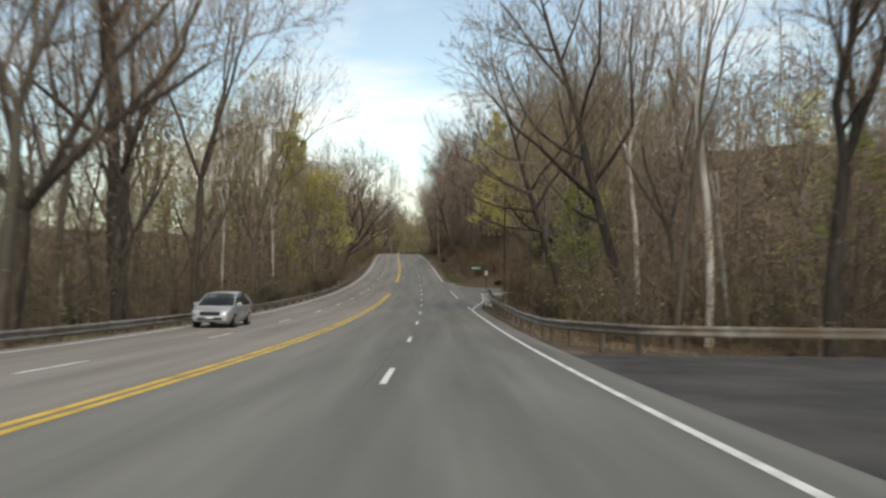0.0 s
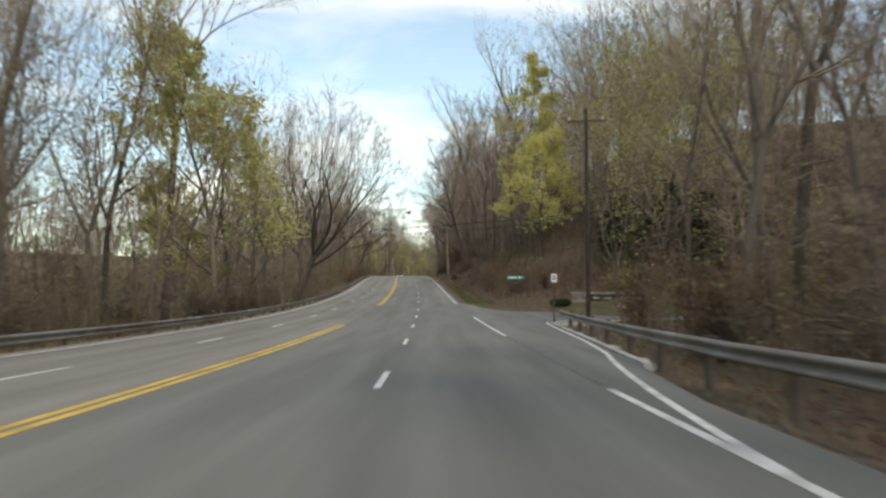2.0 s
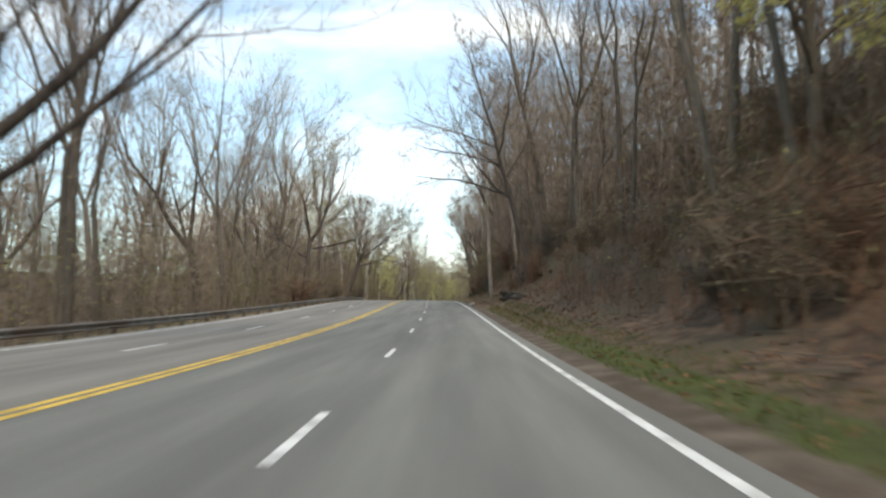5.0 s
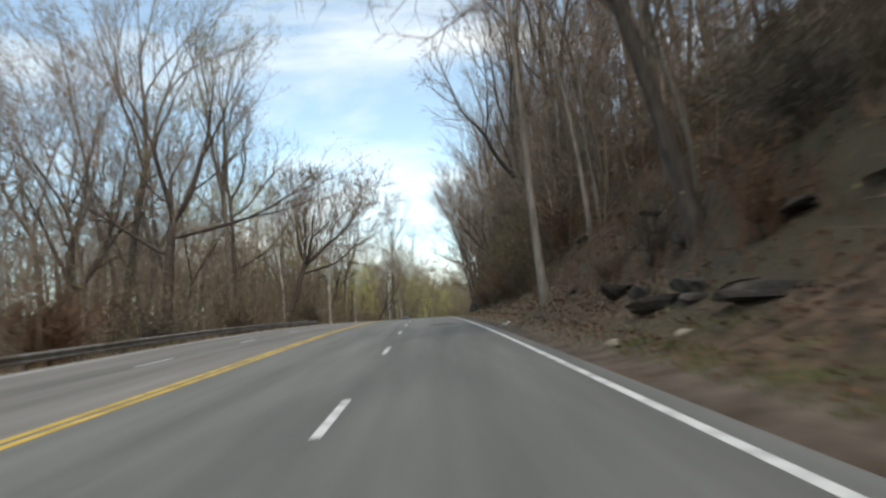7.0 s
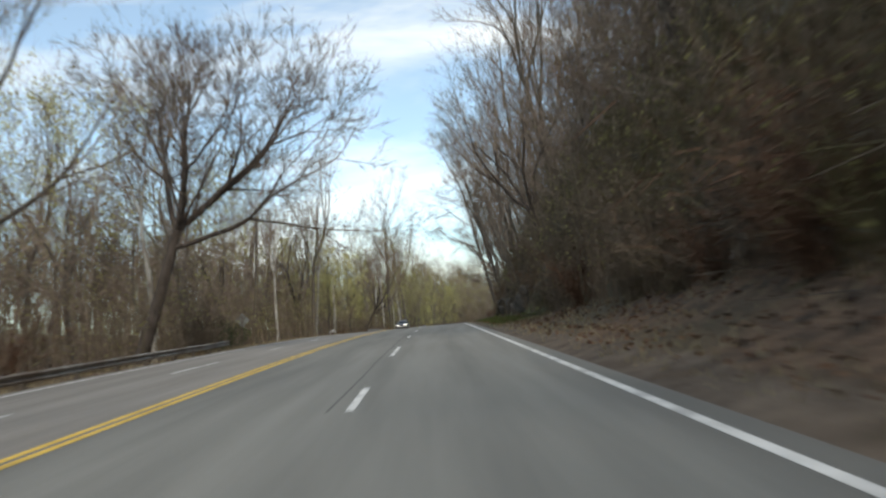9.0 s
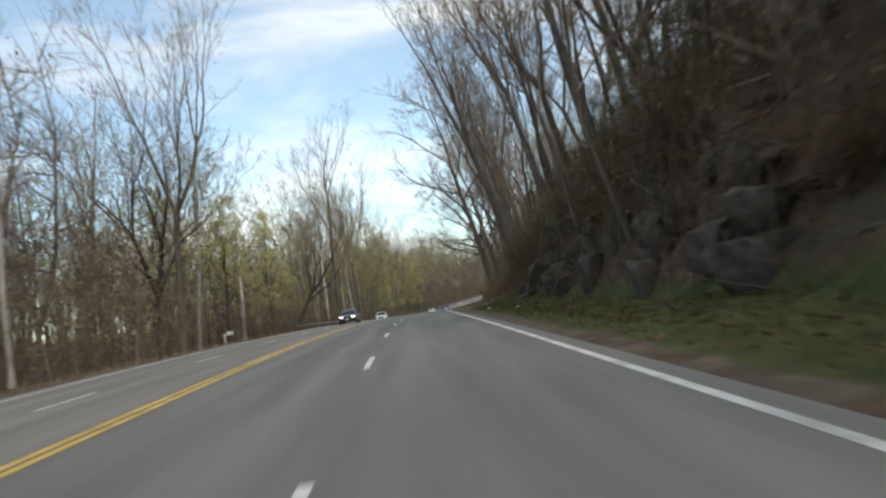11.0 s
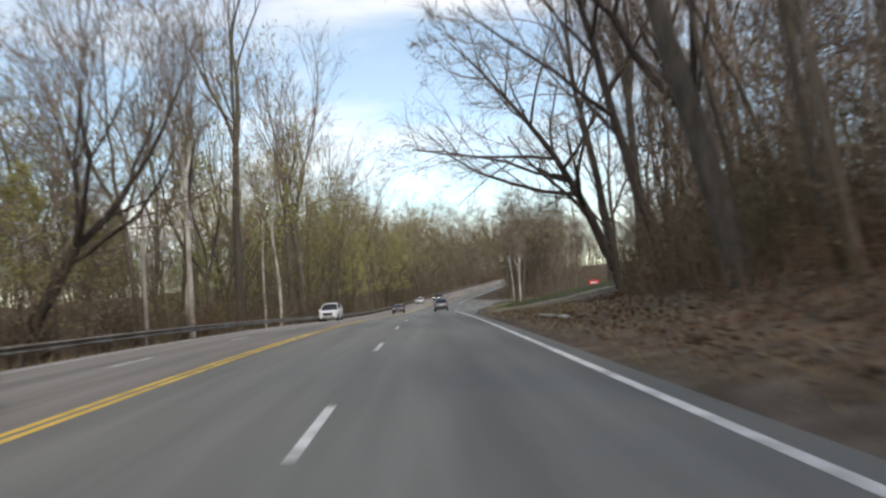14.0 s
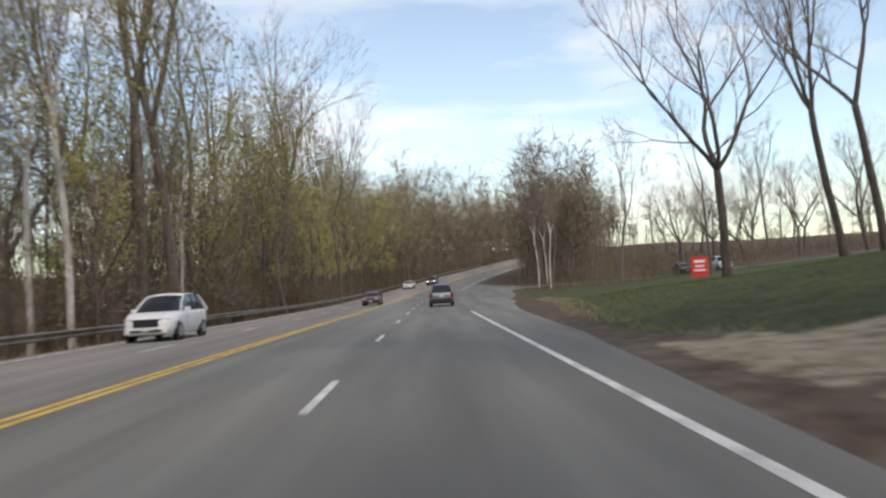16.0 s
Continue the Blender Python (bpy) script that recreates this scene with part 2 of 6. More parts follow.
def asphalt():
    """Grey worn asphalt, paler and darker in long bands along the lanes, with seams."""
    m = material("asphalt", (0.145, 0.143, 0.136), (0.19, 0.187, 0.178), 0.9, 0.82, 0.35, 110, c3=(0.225, 0.22, 0.208), broad=0.16, spec=0.35, stretch=(1, 0.07, 1))
    n, l = m.node_tree.nodes, m.node_tree.links
    b = n["Principled BSDF"]
    prior = b.inputs["Base Color"].links[0].from_socket
    uv, sep = n.new("ShaderNodeUVMap"), n.new("ShaderNodeSeparateXYZ")
    uv.uv_map = "lane"
    l.new(uv.outputs["UV"], sep.inputs["Vector"])
    # wheel tracks: two polished bands a lane
    wave = n.new("ShaderNodeMath"); wave.operation = "MULTIPLY"; wave.inputs[1].default_value = 2 * math.pi * 2
    cosine = n.new("ShaderNodeMath"); cosine.operation = "COSINE"
    l.new(sep.outputs["X"], wave.inputs[0])
    l.new(wave.outputs[0], cosine.inputs[0])
    mp = n.new("ShaderNodeMapping"); mp.inputs["Scale"].default_value = (2.2, 0.035, 1)
    tex = n.new("ShaderNodeTexNoise"); tex.inputs["Scale"].default_value = 3.0; tex.inputs["Detail"].default_value = 5
    l.new(uv.outputs["UV"], mp.inputs["Vector"])
    l.new(mp.outputs["Vector"], tex.inputs["Vector"])
    add = n.new("ShaderNodeMath"); add.operation = "MULTIPLY_ADD"
    add.inputs[1].default_value, add.inputs[2].default_value = 0.10, 0.0
    l.new(cosine.outputs[0], add.inputs[0])
    tot = n.new("ShaderNodeMath"); tot.operation = "ADD"
    l.new(add.outputs[0], tot.inputs[0])
    l.new(tex.outputs["Fac"], tot.inputs[1])
    rng_ = n.new("ShaderNodeMapRange")
    rng_.inputs["From Min"].default_value, rng_.inputs["From Max"].default_value = 0.25, 0.75
    rng_.inputs["To Min"].default_value, rng_.inputs["To Max"].default_value = 1.14, 0.82
    l.new(tot.outputs[0], rng_.inputs["Value"])
    mul = n.new("ShaderNodeMixRGB"); mul.blend_type = "MULTIPLY"; mul.inputs["Fac"].default_value = 1
    l.new(prior, mul.inputs["Color1"])
    l.new(rng_.outputs["Result"], mul.inputs["Color2"])
    # the oncoming side was paved earlier: paler and warmer
    side = n.new("ShaderNodeMapRange")
    side.inputs["From Min"].default_value, side.inputs["From Max"].default_value = -1.01, -0.99
    l.new(sep.outputs["X"], side.inputs["Value"])
    age = n.new("ShaderNodeMixRGB")
    age.inputs["Color1"].default_value, age.inputs["Color2"].default_value = (1.16, 1.10, 1.05, 1), (0.93, 0.94, 0.91, 1)
    l.new(side.outputs["Result"], age.inputs["Fac"])
    aged = n.new("ShaderNodeMixRGB"); aged.blend_type = "MULTIPLY"; aged.inputs["Fac"].default_value = 1
    l.new(mul.outputs["Color"], aged.inputs["Color1"])
    l.new(age.outputs["Color"], aged.inputs["Color2"])
    l.new(aged.outputs["Color"], b.inputs["Base Color"])
    return m


M["asphalt"] = asphalt()


def ground_material():
    """Leaf litter, with green lawn and bare dirt where the corner weights say so."""
    m = material("forest_floor", (0.036, 0.025, 0.018), (0.155, 0.098, 0.062), 2.1, 0.95, 1.0, 9, c3=(0.075, 0.060, 0.036), broad=0.13)
    n, l = m.node_tree.nodes, m.node_tree.links
    b = n["Principled BSDF"]
    base = b.inputs["Base Color"].links[0].from_socket
    for layer, c1, c2, sc in (("dirt", (0.048, 0.035, 0.026), (0.155, 0.120, 0.090), 1.3), ("straw", (0.17, 0.14, 0.095), (0.36, 0.31, 0.22), 1.7), ("green", (0.036, 0.046, 0.014), (0.082, 0.088, 0.028), 0.9)):
        at_ = n.new("ShaderNodeAttribute"); at_.attribute_name = layer
        tex = n.new("ShaderNodeTexNoise"); tex.inputs["Scale"].default_value = sc; tex.inputs["Detail"].default_value = 7
        co = n.new("ShaderNodeTexCoord")
        l.new(co.outputs["Object"], tex.inputs["Vector"])
        ramp = n.new("ShaderNodeValToRGB")
        ramp.color_ramp.elements[0].position, ramp.color_ramp.elements[1].position = 0.3, 0.7
        ramp.color_ramp.elements[0].color, ramp.color_ramp.elements[1].color = (*c1, 1), (*c2, 1)
        l.new(tex.outputs["Fac"], ramp.inputs["Fac"])
        edge = n.new("ShaderNodeMath"); edge.operation = "MULTIPLY_ADD"
        edge.inputs[1].default_value, edge.inputs[2].default_value = 0.9, -0.45
        l.new(tex.outputs["Fac"], edge.inputs[0])
        tot = n.new("ShaderNodeMath"); tot.operation = "ADD"
        l.new(edge.outputs[0], tot.inputs[0])
        l.new(at_.outputs["Fac"], tot.inputs[1])
        sharp = n.new("ShaderNodeMapRange")
        sharp.inputs["From Min"].default_value, sharp.inputs["From Max"].default_value = 0.4, 0.6
        l.new(tot.outputs[0], sharp.inputs["Value"])
        mix = n.new("ShaderNodeMixRGB")
        l.new(sharp.outputs["Result"], mix.inputs["Fac"])
        l.new(base, mix.inputs["Color1"])
        l.new(ramp.outputs["Color"], mix.inputs["Color2"])
        base = mix.outputs["Color"]
    l.new(base, b.inputs["Base Color"])
    return m


M["ground"] = ground_material()


# ---- helpers for building ----
def mesh_of(name, verts, faces, mat, smooth=False):
    me = bpy.data.meshes.new(name)
    me.from_pydata([tuple(v) for v in verts] if not isinstance(verts, np.ndarray) else verts.tolist(), [], faces if not isinstance(faces, np.ndarray) else faces.tolist())
    me.materials.append(mat)
    if smooth:
        me.polygons.foreach_set("use_smooth", [True] * len(me.polygons))
    return me


def piece(name, me, parent=None, label="", m=None):
    """One mesh object, under a thing or a part."""
    ob = new(name, me)
    if parent:
        ob.parent = parent
    if m is not None:
        ob.matrix_local = m
    return tagged(ob, label) if label else ob


def part(name, bm, mat, parent, label="", smooth=False):
    me = bpy.data.meshes.new(name)
    bm.to_mesh(me)
    bm.free()
    me.materials.append(mat)
    if smooth:
        me.polygons.foreach_set("use_smooth", [True] * len(me.polygons))
    return piece(name, me, parent, label)


def box(bm, x0, x1, y0, y1, z0, z1, bevel=0.0, m=None):
    made = bmesh.ops.create_cube(bm, size=1)["verts"]
    bmesh.ops.transform(bm, matrix=Matrix.Translation(((x0 + x1) / 2, (y0 + y1) / 2, (z0 + z1) / 2)) @ Matrix.Diagonal((x1 - x0, y1 - y0, z1 - z0, 1)), verts=made)
    if bevel:
        edges = list({e for v in made for e in v.link_edges})
        got = bmesh.ops.bevel(bm, geom=edges, offset=bevel, segments=2, affect="EDGES", profile=0.5)
        made = list({v for f in got["faces"] for v in f.verts} | {v for v in made if v.is_valid})
    if m is not None:
        bmesh.ops.transform(bm, matrix=m, verts=made)
    return bm


def tube_bm(bm, x, y, z0, z1, r0, r1=None, n=12):
    made = bmesh.ops.create_cone(bm, cap_ends=True, segments=n, radius1=r0, radius2=r0 if r1 is None else r1, depth=z1 - z0)["verts"]
    bmesh.ops.translate(bm, vec=(x, y, (z0 + z1) / 2), verts=made)
    return bm


def ribbon(name, s0, s1, left, right, up, mat, step=1.0, thick=0.0):
    """A strip along the road between two offsets (numbers or functions of s)."""
    n = max(2, int(round((s1 - s0) / step)) + 1)
    verts, faces, uvs = [], [], []
    for i in range(n):
        s = s0 + (s1 - s0) * i / (n - 1)
        a, b = (left(s) if callable(left) else left), (right(s) if callable(right) else right)
        verts += [at(s, a, up), at(s, b, up)]
        uvs += [(a / LANE, s), (b / LANE, s)]
        if i:
            k = 2 * i
            faces.append((k - 2, k - 1, k + 1, k))
    if thick:
        q = len(verts)
        verts += [v - Vector((0, 0, thick)) for v in verts]
        for i in range(1, n):
            k = 2 * i
            faces += [(k - 1, k - 1 + q, k + 1 + q, k + 1), (k - 2, k, k + q, k - 2 + q)]
        faces += [(0, q, q + 1, 1), (2 * n - 2, 2 * n - 1, q + 2 * n - 1, q + 2 * n - 2)]
    me = mesh_of(name, verts, faces, mat)
    layer = me.uv_layers.new(name="lane")
    flat = [c for lp in me.loops for c in uvs[lp.vertex_index % len(uvs)]]
    layer.data.foreach_set("uv", flat)
    return me


def lerp_table(table):
    xs, ys = [a for a, _ in table], [b for _, b in table]
    return lambda s: float(np.interp(s, xs, ys))


# ---- ground ----
def project(x, y):
    """Nearest station and offset for many places."""
    k = np.clip(np.round(y).astype(int) + O, 0, len(SS) - 1)
    for _ in range(6):
        d = (x - CX[k]) * -np.sin(HEAD[k]) + (y - CY[k]) * np.cos(HEAD[k])
        k = np.clip(k + np.round(d).astype(int), 0, len(SS) - 1)
    lat = (x - CX[k]) * np.cos(HEAD[k]) + (y - CY[k]) * np.sin(HEAD[k])
    along = (x - CX[k]) * -np.sin(HEAD[k]) + (y - CY[k]) * np.cos(HEAD[k])
    return SS[k] + along, lat, CZ[k] + along * slope[k]


RIGHT = {  # height over the road of the land on the right, at these offsets, by station
    -60: (-0.06, -0.2, -0.4, -0.7, -1.0, -1.2, -0.8, 0.6, 3),
    20: (-0.06, -0.15, -0.3, -0.6, -1.0, -1.2, -0.8, 0.6, 3),
    50: (-0.10, -0.5, -0.8, -0.9, -1.0, -1.0, -0.4, 1, 3.5),
    88: (-0.06, 0.0, 0.0, 0.0, 0.0, 0.2, 0.6, 2, 5),
    96: (-0.06, -0.06, -0.06, -0.06, -0.06, -0.06, 0.0, 2, 9),
    108: (-0.06, -0.04, 0.0, 0.0, 0.1, 0.4, 1.5, 6, 14),
    118: (-0.06, 0.05, 0.4, 1.0, 2.0, 4, 8, 14, 20),
    150: (-0.06, 0.15, 0.8, 2.8, 5.6, 11, 17, 22, 26),
    185: (-0.06, 0.3, 1.3, 4.2, 8.0, 15, 21, 26, 29),
    230: (-0.06, 0.4, 1.5, 4.8, 9.0, 16, 22, 27, 30),
    262: (-0.06, 0.10, 0.4, 5.0, 9.2, 15, 21, 26, 29),
    295: (-0.06, 0.05, 0.25, 4.0, 7.6, 12, 17, 21, 25),
    318: (-0.06, 0.10, 0.6, 3.0, 6.0, 9.0, 11, 13, 15),
    350: (-0.06, 0.10, 0.4, 1.3, 2.9, 5.0, 7.0, 8.5, 10),
    375: (-0.06, 0.05, 0.10, 0.35, 0.9, 2.4, 4.2, 6.2, 8),
    400: (-0.06, 0.04, 0.2, 0.6, 1.3, 2.5, 3.2, 3.8, 4.4),
    440: (-0.08, -0.06, 0.0, 0.1, 0.25, 0.5, 1.4, 3.8, 5),
    500: (-0.08, -0.1, -0.1, -0.1, -0.1, 0.2, 0.9, 2.2, 4),
    640: (-0.08, 0.0, 0.1, 0.2, 0.3, 0.0, -0.5, -1, -1),
}
R_AT = (4.2, 6.0, 8.0, 10.5, 14, 22, 34, 55, 95)
LEFT = {
    -60: (-0.06, -0.3, -0.8, -1.4, -1.8, 2.5, 13),
    90: (-0.06, -0.3, -0.8, -1.4, -1.8, 2.0, 8),
    125: (-0.06, -0.3, -0.9, -1.6, -2.2, -1.0, 1.5),
    225: (-0.06, -0.2, -0.8, -1.5, -2.0, -0.5, 2.0),
    270: (-0.06, -0.1, -0.4, -1.0, -1.8, 2.0, 8),
    330: (-0.06, -0.1, -0.4, -1.0, -1.4, 2.0, 8),
    370: (-0.06, -0.3, -0.7, -1.2, -1.4, 2, 10),
    560: (-0.06, -0.3, -0.6, -0.4, 0.2, 2, 6),
    640: (-0.06, -0.3, -0.5, 0.0, 0.8, 2.5, 5),
}
L_AT = (10.3, 12.5, 16, 22, 34, 60, 110)


def shelf(table, offsets, s, off):
    st = sorted(table)
    cols = np.stack([np.interp(s, st, [table[k][i] for k in st]) for i in range(len(offsets))], -1)
    i = np.clip(np.searchsorted(offsets, off) - 1, 0, len(offsets) - 2)
    o = np.array(offsets)
    u = np.clip((off - o[i]) / (o[i + 1] - o[i]), 0, 1)
    r = np.arange(len(np.atleast_1d(off)))
    return cols[r, i] * (1 - u) + cols[r, i + 1] * u


def lumps(x, y):
    """Smooth unevenness."""
    return (np.sin(x * 0.31 + 1.3 * np.sin(y * 0.17)) * np.sin(y * 0.27 + 0.8 * np.sin(x * 0.21)) * 0.5
            + np.sin(x * 0.93 + y * 0.41) * np.sin(y * 0.77 - x * 0.35) * 0.3 + np.sin(x * 2.3 - y * 1.1) * np.sin(y * 1.9 + x * 0.7) * 0.14)


def land(x, y):
    """Height of the ground at many places."""
    x, y = np.atleast_1d(np.asarray(x, float)), np.atleast_1d(np.asarray(y, float))
    s, lat, z = project(x, y)
    up = np.where(lat > 0, shelf(RIGHT, R_AT, s, np.maximum(lat, 4.2)), shelf(LEFT, L_AT, s, np.maximum(-lat, 10.3)))
    rough = np.clip((np.where(lat > 0, lat - 5.5, -lat - 11.5)) / 8, 0, 1)
    calm = np.where((lat > 0) & ((s > 345) | ((s > 90) & (s < 112))), 0.1, 1.0)
    hill = np.where((lat > 6.5) & (s > 130) & (s < 345), 1.0, 0.0)
    # ledges in the hillside
    ledge = 0.5 * np.tanh(2.6 * np.sin(up * 2.1 + 0.9 * np.sin(s * 0.13) + 0.4 * np.sin(s * 0.47))) * np.clip((up - 0.8) / 3, 0, 1) * hill
    return z + up + lumps(x, y) * rough * calm * (0.55 + 0.5 * hill) + ledge


def floor_at(s, lat):
    p = at(s, lat)
    return Vector((p.x, p.y, float(land(p.x, p.y)[0])))


def build_ground():
    rows = np.concatenate([[-1800, -900, -400, -150, -80], np.arange(-40, 470, 1.6), np.arange(470, 700, 4), [740, 800, 900, 1100, 1500, 2300, 3500]])
    side = np.concatenate([[-2500, -1200, -600, -300, -180, -130], np.arange(-95, -30, 6), np.arange(-30, -10, 1.4), [-8, 0, 3.6],
                           np.arange(4.2, 20, 0.75), np.arange(20, 44, 1.6), np.arange(44, 96, 4), [110, 140, 200, 300, 600, 1200, 2500]])
    mid = np.interp(rows, CY, CX)
    y, x = np.meshgrid(rows, side, indexing="ij")
    x = x + mid[:, None]
    far = np.maximum(np.abs(y - 300) - 420, 0) + np.maximum(np.abs(x) - 150, 0)
    z = land(x.ravel(), np.clip(y.ravel(), -200, 940)).reshape(x.shape) - np.minimum(far * 0.012, 14)
    verts = np.stack([x, y, z], -1).reshape(-1, 3)
    nr, nc = x.shape
    i = (np.arange(nr - 1)[:, None] * nc + np.arange(nc - 1)).ravel()
    faces = np.stack([i, i + 1, i + nc + 1, i + nc], -1)
    me = mesh_of("ground", verts, faces, M["ground"], True)
    s, lat, _ = project(x.ravel(), np.clip(y.ravel(), -200, 940))
    green = np.zeros(len(s))
    lawn = (s > 372) & (s < 498) & (lat > np.interp(s, [372, 386, 390, 392, 395, 403, 424, 477, 498], [34, 22, 13, 8, 5.9, 6.4, 8.9, 11.4, 12]))
    green[lawn] = 0.9
    green[(s > 262) & (s < 318) & (lat > 4.9) & (lat < 8.3)] = 0.85
    green[(s > 112) & (s < 150) & (lat > 4.4) & (lat < 6.4)] = 0.65
    green[(s > 150) & (s < 186) & (lat > 4.4) & (lat < 6.6)] = 0.36
    green[(s > 95) & (s < 113.5) & (lat > 9.5) & (lat < 30)] = 0.5
    green[(s < 170) & (lat < -16)] = 0.42
    dirt = np.zeros(len(s))
    dirt[(lat > 3) & (lat < 5.3)] = 0.62
    dirt[(lat < -9.5) & (lat > -11.6)] = 0.7
    dirt[(s > 268) & (s < 350) & (lat < -9.5) & (lat > -12.2)] = 0.8
    dirt[(s > 340) & (s < 400) & (lat > 3) & (lat < 12)] = 0.46
    dirt[(s > 372) & (s < 396) & (lat > 3) & (lat < 14)] = 0.55
    dirt[(s > 80) & (s < 97) & (lat > 4) & (lat < 9)] = 0.9
    straw = np.zeros(len(s))
    straw[(s > 350) & (s < 391) & (lat > 5.0) & (lat < np.interp(s, [350, 364, 372, 384, 390], [6.5, 8.5, 10, 12.5, 8.3]))] = 0.40
    straw[(s > 387) & (s < 393) & (lat > 5.2) & (lat < 18)] = 0.62
    straw[(s > 300) & (s < 364) & (lat > 4.6) & (lat < 6.5)] = 0.2
    for nm, val in (("green", green), ("dirt", dirt), ("straw", straw)):
        a = me.attributes.new(nm, "FLOAT", "POINT")
        a.data.foreach_set("value", val)
    return tagged(new("ground", me), "brown leaf-littered ground with lawn and dirt verges", "ground", kind="structure")


build_ground()

# ---- road ----
edge = lerp_table([(-220, 4.3), (54, 4.3), (60, 4.5), (67, 5.3), (76, 6.0), (90, 6.9), (93, 8.2), (95, 10.5), (106, 10.5), (108, 8.3), (112, 7.4),
                   (118, 6.2), (123, 4.5), (126, 4.0), (380, 4.0), (389, 4.6), (395, 5.0), (417, 7.1), (424, 8.3), (450, 9.6), (477, 10.8), (496, 11.3),
                   (498, 13), (512, 13), (518, 9), (530, 4.3), (1000, 4.3)])
road = tagged(new("road", ribbon("road", -200, 900, -10.3, edge, 0.0, M["asphalt"], 1.0, 0.25)),
              "four-lane grey worn asphalt road with painted lines", "road", kind="structure")
PAINT = 0.004


def stripe(name, s0, s1, lat, width, mat, label=""):
    f = lat if callable(lat) else (lambda s: lat)
    return piece(name, ribbon(name, s0, s1, lambda s: f(s) - width / 2, lambda s: f(s) + width / 2, PAINT, mat, 1.0 if s1 - s0 > 5 else 0.8), road, label)


for a, b in ((-120, 89), (122, 880)):
    for d in (-0.125, 0.125):
        stripe("yellow_line", a, b, -LANE + d, 0.15, M["paint_yellow"], "one of a pair of solid yellow centre lines")
stripe("edge_line", -120, 880, -9.69, 0.13, M["paint_white"], "solid white edge line")
stripe("edge_line", -120, 61.5, LANE, 0.13, M["paint_white"], "solid white edge line")
stripe("edge_line", 79, 99, LANE, 0.13, M["paint_white"], "white edge line across the junction")
stripe("edge_line", 55.5, 92, lambda s: float(np.interp(s, [55.5, 57, 59, 61, 63, 65, 67, 68.5, 70, 76, 90, 92], [3.60, 3.72, 3.90, 4.10, 4.33, 4.58, 4.86, 5.10, 5.33, 5.9, 6.78, 7.1])), 0.13, M["paint_white"], "white line curving into the side street")
stripe("edge_line", 125, 421, LANE + 0.02, 0.14, M["paint_white"], "solid white edge line")
stripe("edge_line", 505, 880, LANE, 0.13, M["paint_white"], "solid white edge line")
for first, last, phase in ((-30, 112, 0.872), (124, 240, 6.566), (240, 620, 8.826)):
    s = phase + 12.19 * math.ceil((first - phase) / 12.19)
    while s < last:
        stripe("lane_dash", s, s + 3.05, 0.0, 0.12, M["paint_white"])
        stripe("lane_dash", s + 1.3, s + 4.35, -6.66, 0.12, M["paint_white"])
        s += 12.19
# darker repairs and cracks set into the asphalt
def repair(s0, s1, l0, l1, seed, up=0.003):
    q = random.Random(seed)
    n = 22
    pts = []
    for i in range(n):
        a = 2 * math.pi * i / n
        r = 0.72 + 0.28 * q.random()
        pts.append(at((s0 + s1) / 2 + math.sin(a) * (s1 - s0) / 2 * r, (l0 + l1) / 2 + math.cos(a) * (l1 - l0) / 2 * r, up))
    piece("asphalt_patch", mesh_of("asphalt_patch", pts, [tuple(range(n))], M["patch"]), road, "dark worn asphalt repair")


repair(211.0, 213.8, 1.0, 3.2, 1)
joint_at = lambda s: -0.30 + 0.035 * math.sin(s * 0.11) + 0.015 * math.sin(s * 0.47)
for a, b in ((12, 26), (196, 214), (226, 262), (288, 300)):
    piece("pavement_joint", ribbon("pavement_joint", a, b, lambda s: joint_at(s) - 0.02, lambda s: joint_at(s) + 0.022, 0.003, M["joint"], 1.0), road, "dark worn joint between paving strips")
piece("pavement_joint", ribbon("pavement_joint", 62, 79, LANE - 0.05, LANE + 0.05, 0.003, M["joint"], 1.0), road, "dark worn joint where the edge line is missing")
repair(95.8, 96.5, 4.3, 5.1, 4)
repair(12.4 + 9.3, 12.4 + 9.6, -0.7, -0.3, 5)

tagged(new("side_street", ribbon("side_street", 94.5, 106.5, 10.2, 70, -0.02, M["side_asphalt"], 1.0)), "pale worn asphalt side street at the junction", "road", kind="structure")
tagged(new("driveway", ribbon("driveway", -14, 20.5, 4.1, lerp_table([(-14, 9), (5, 14), (20.5, 17)]), -0.02, M["dark_asphalt"], 1.0)), "dark asphalt pull-off beside the road", "road", kind="structure")


def side_lane():
    """Pale lane that leaves the road and climbs behind the lawn."""
    along = [(507, 12.6), (505, 16), (500, 23), (491, 32), (480, 43), (470, 55), (460, 70), (452, 88)]
    k = np.linspace(0, len(along) - 1, 60)
    ls, ll = np.interp(k, range(len(along)), [a for a, _ in along]), np.interp(k, range(len(along)), [b for _, b in along])
    half = np.interp(k, [0, 1, 2, 7], [6.0, 3.5, 2.4, 2.4])
    verts = []
    for s, lat, w in zip(ls, ll, half):
        verts += [floor_at(s + c * w * 0.75, lat + c * w * 0.66) + Vector((0, 0, 0.05 + 0.05 * (1 - abs(c)))) for c in (-1, -0.5, 0, 0.5, 1)]
    faces = [(i * 5 + j, i * 5 + j + 1, i * 5 + j + 6, i * 5 + j + 5) for i in range(59) for j in range(4)]
    tagged(new("side_lane", mesh_of("side_lane", verts, faces, M["side_asphalt"], True)), "pale asphalt lane climbing behind the lawn", "road", kind="structure")


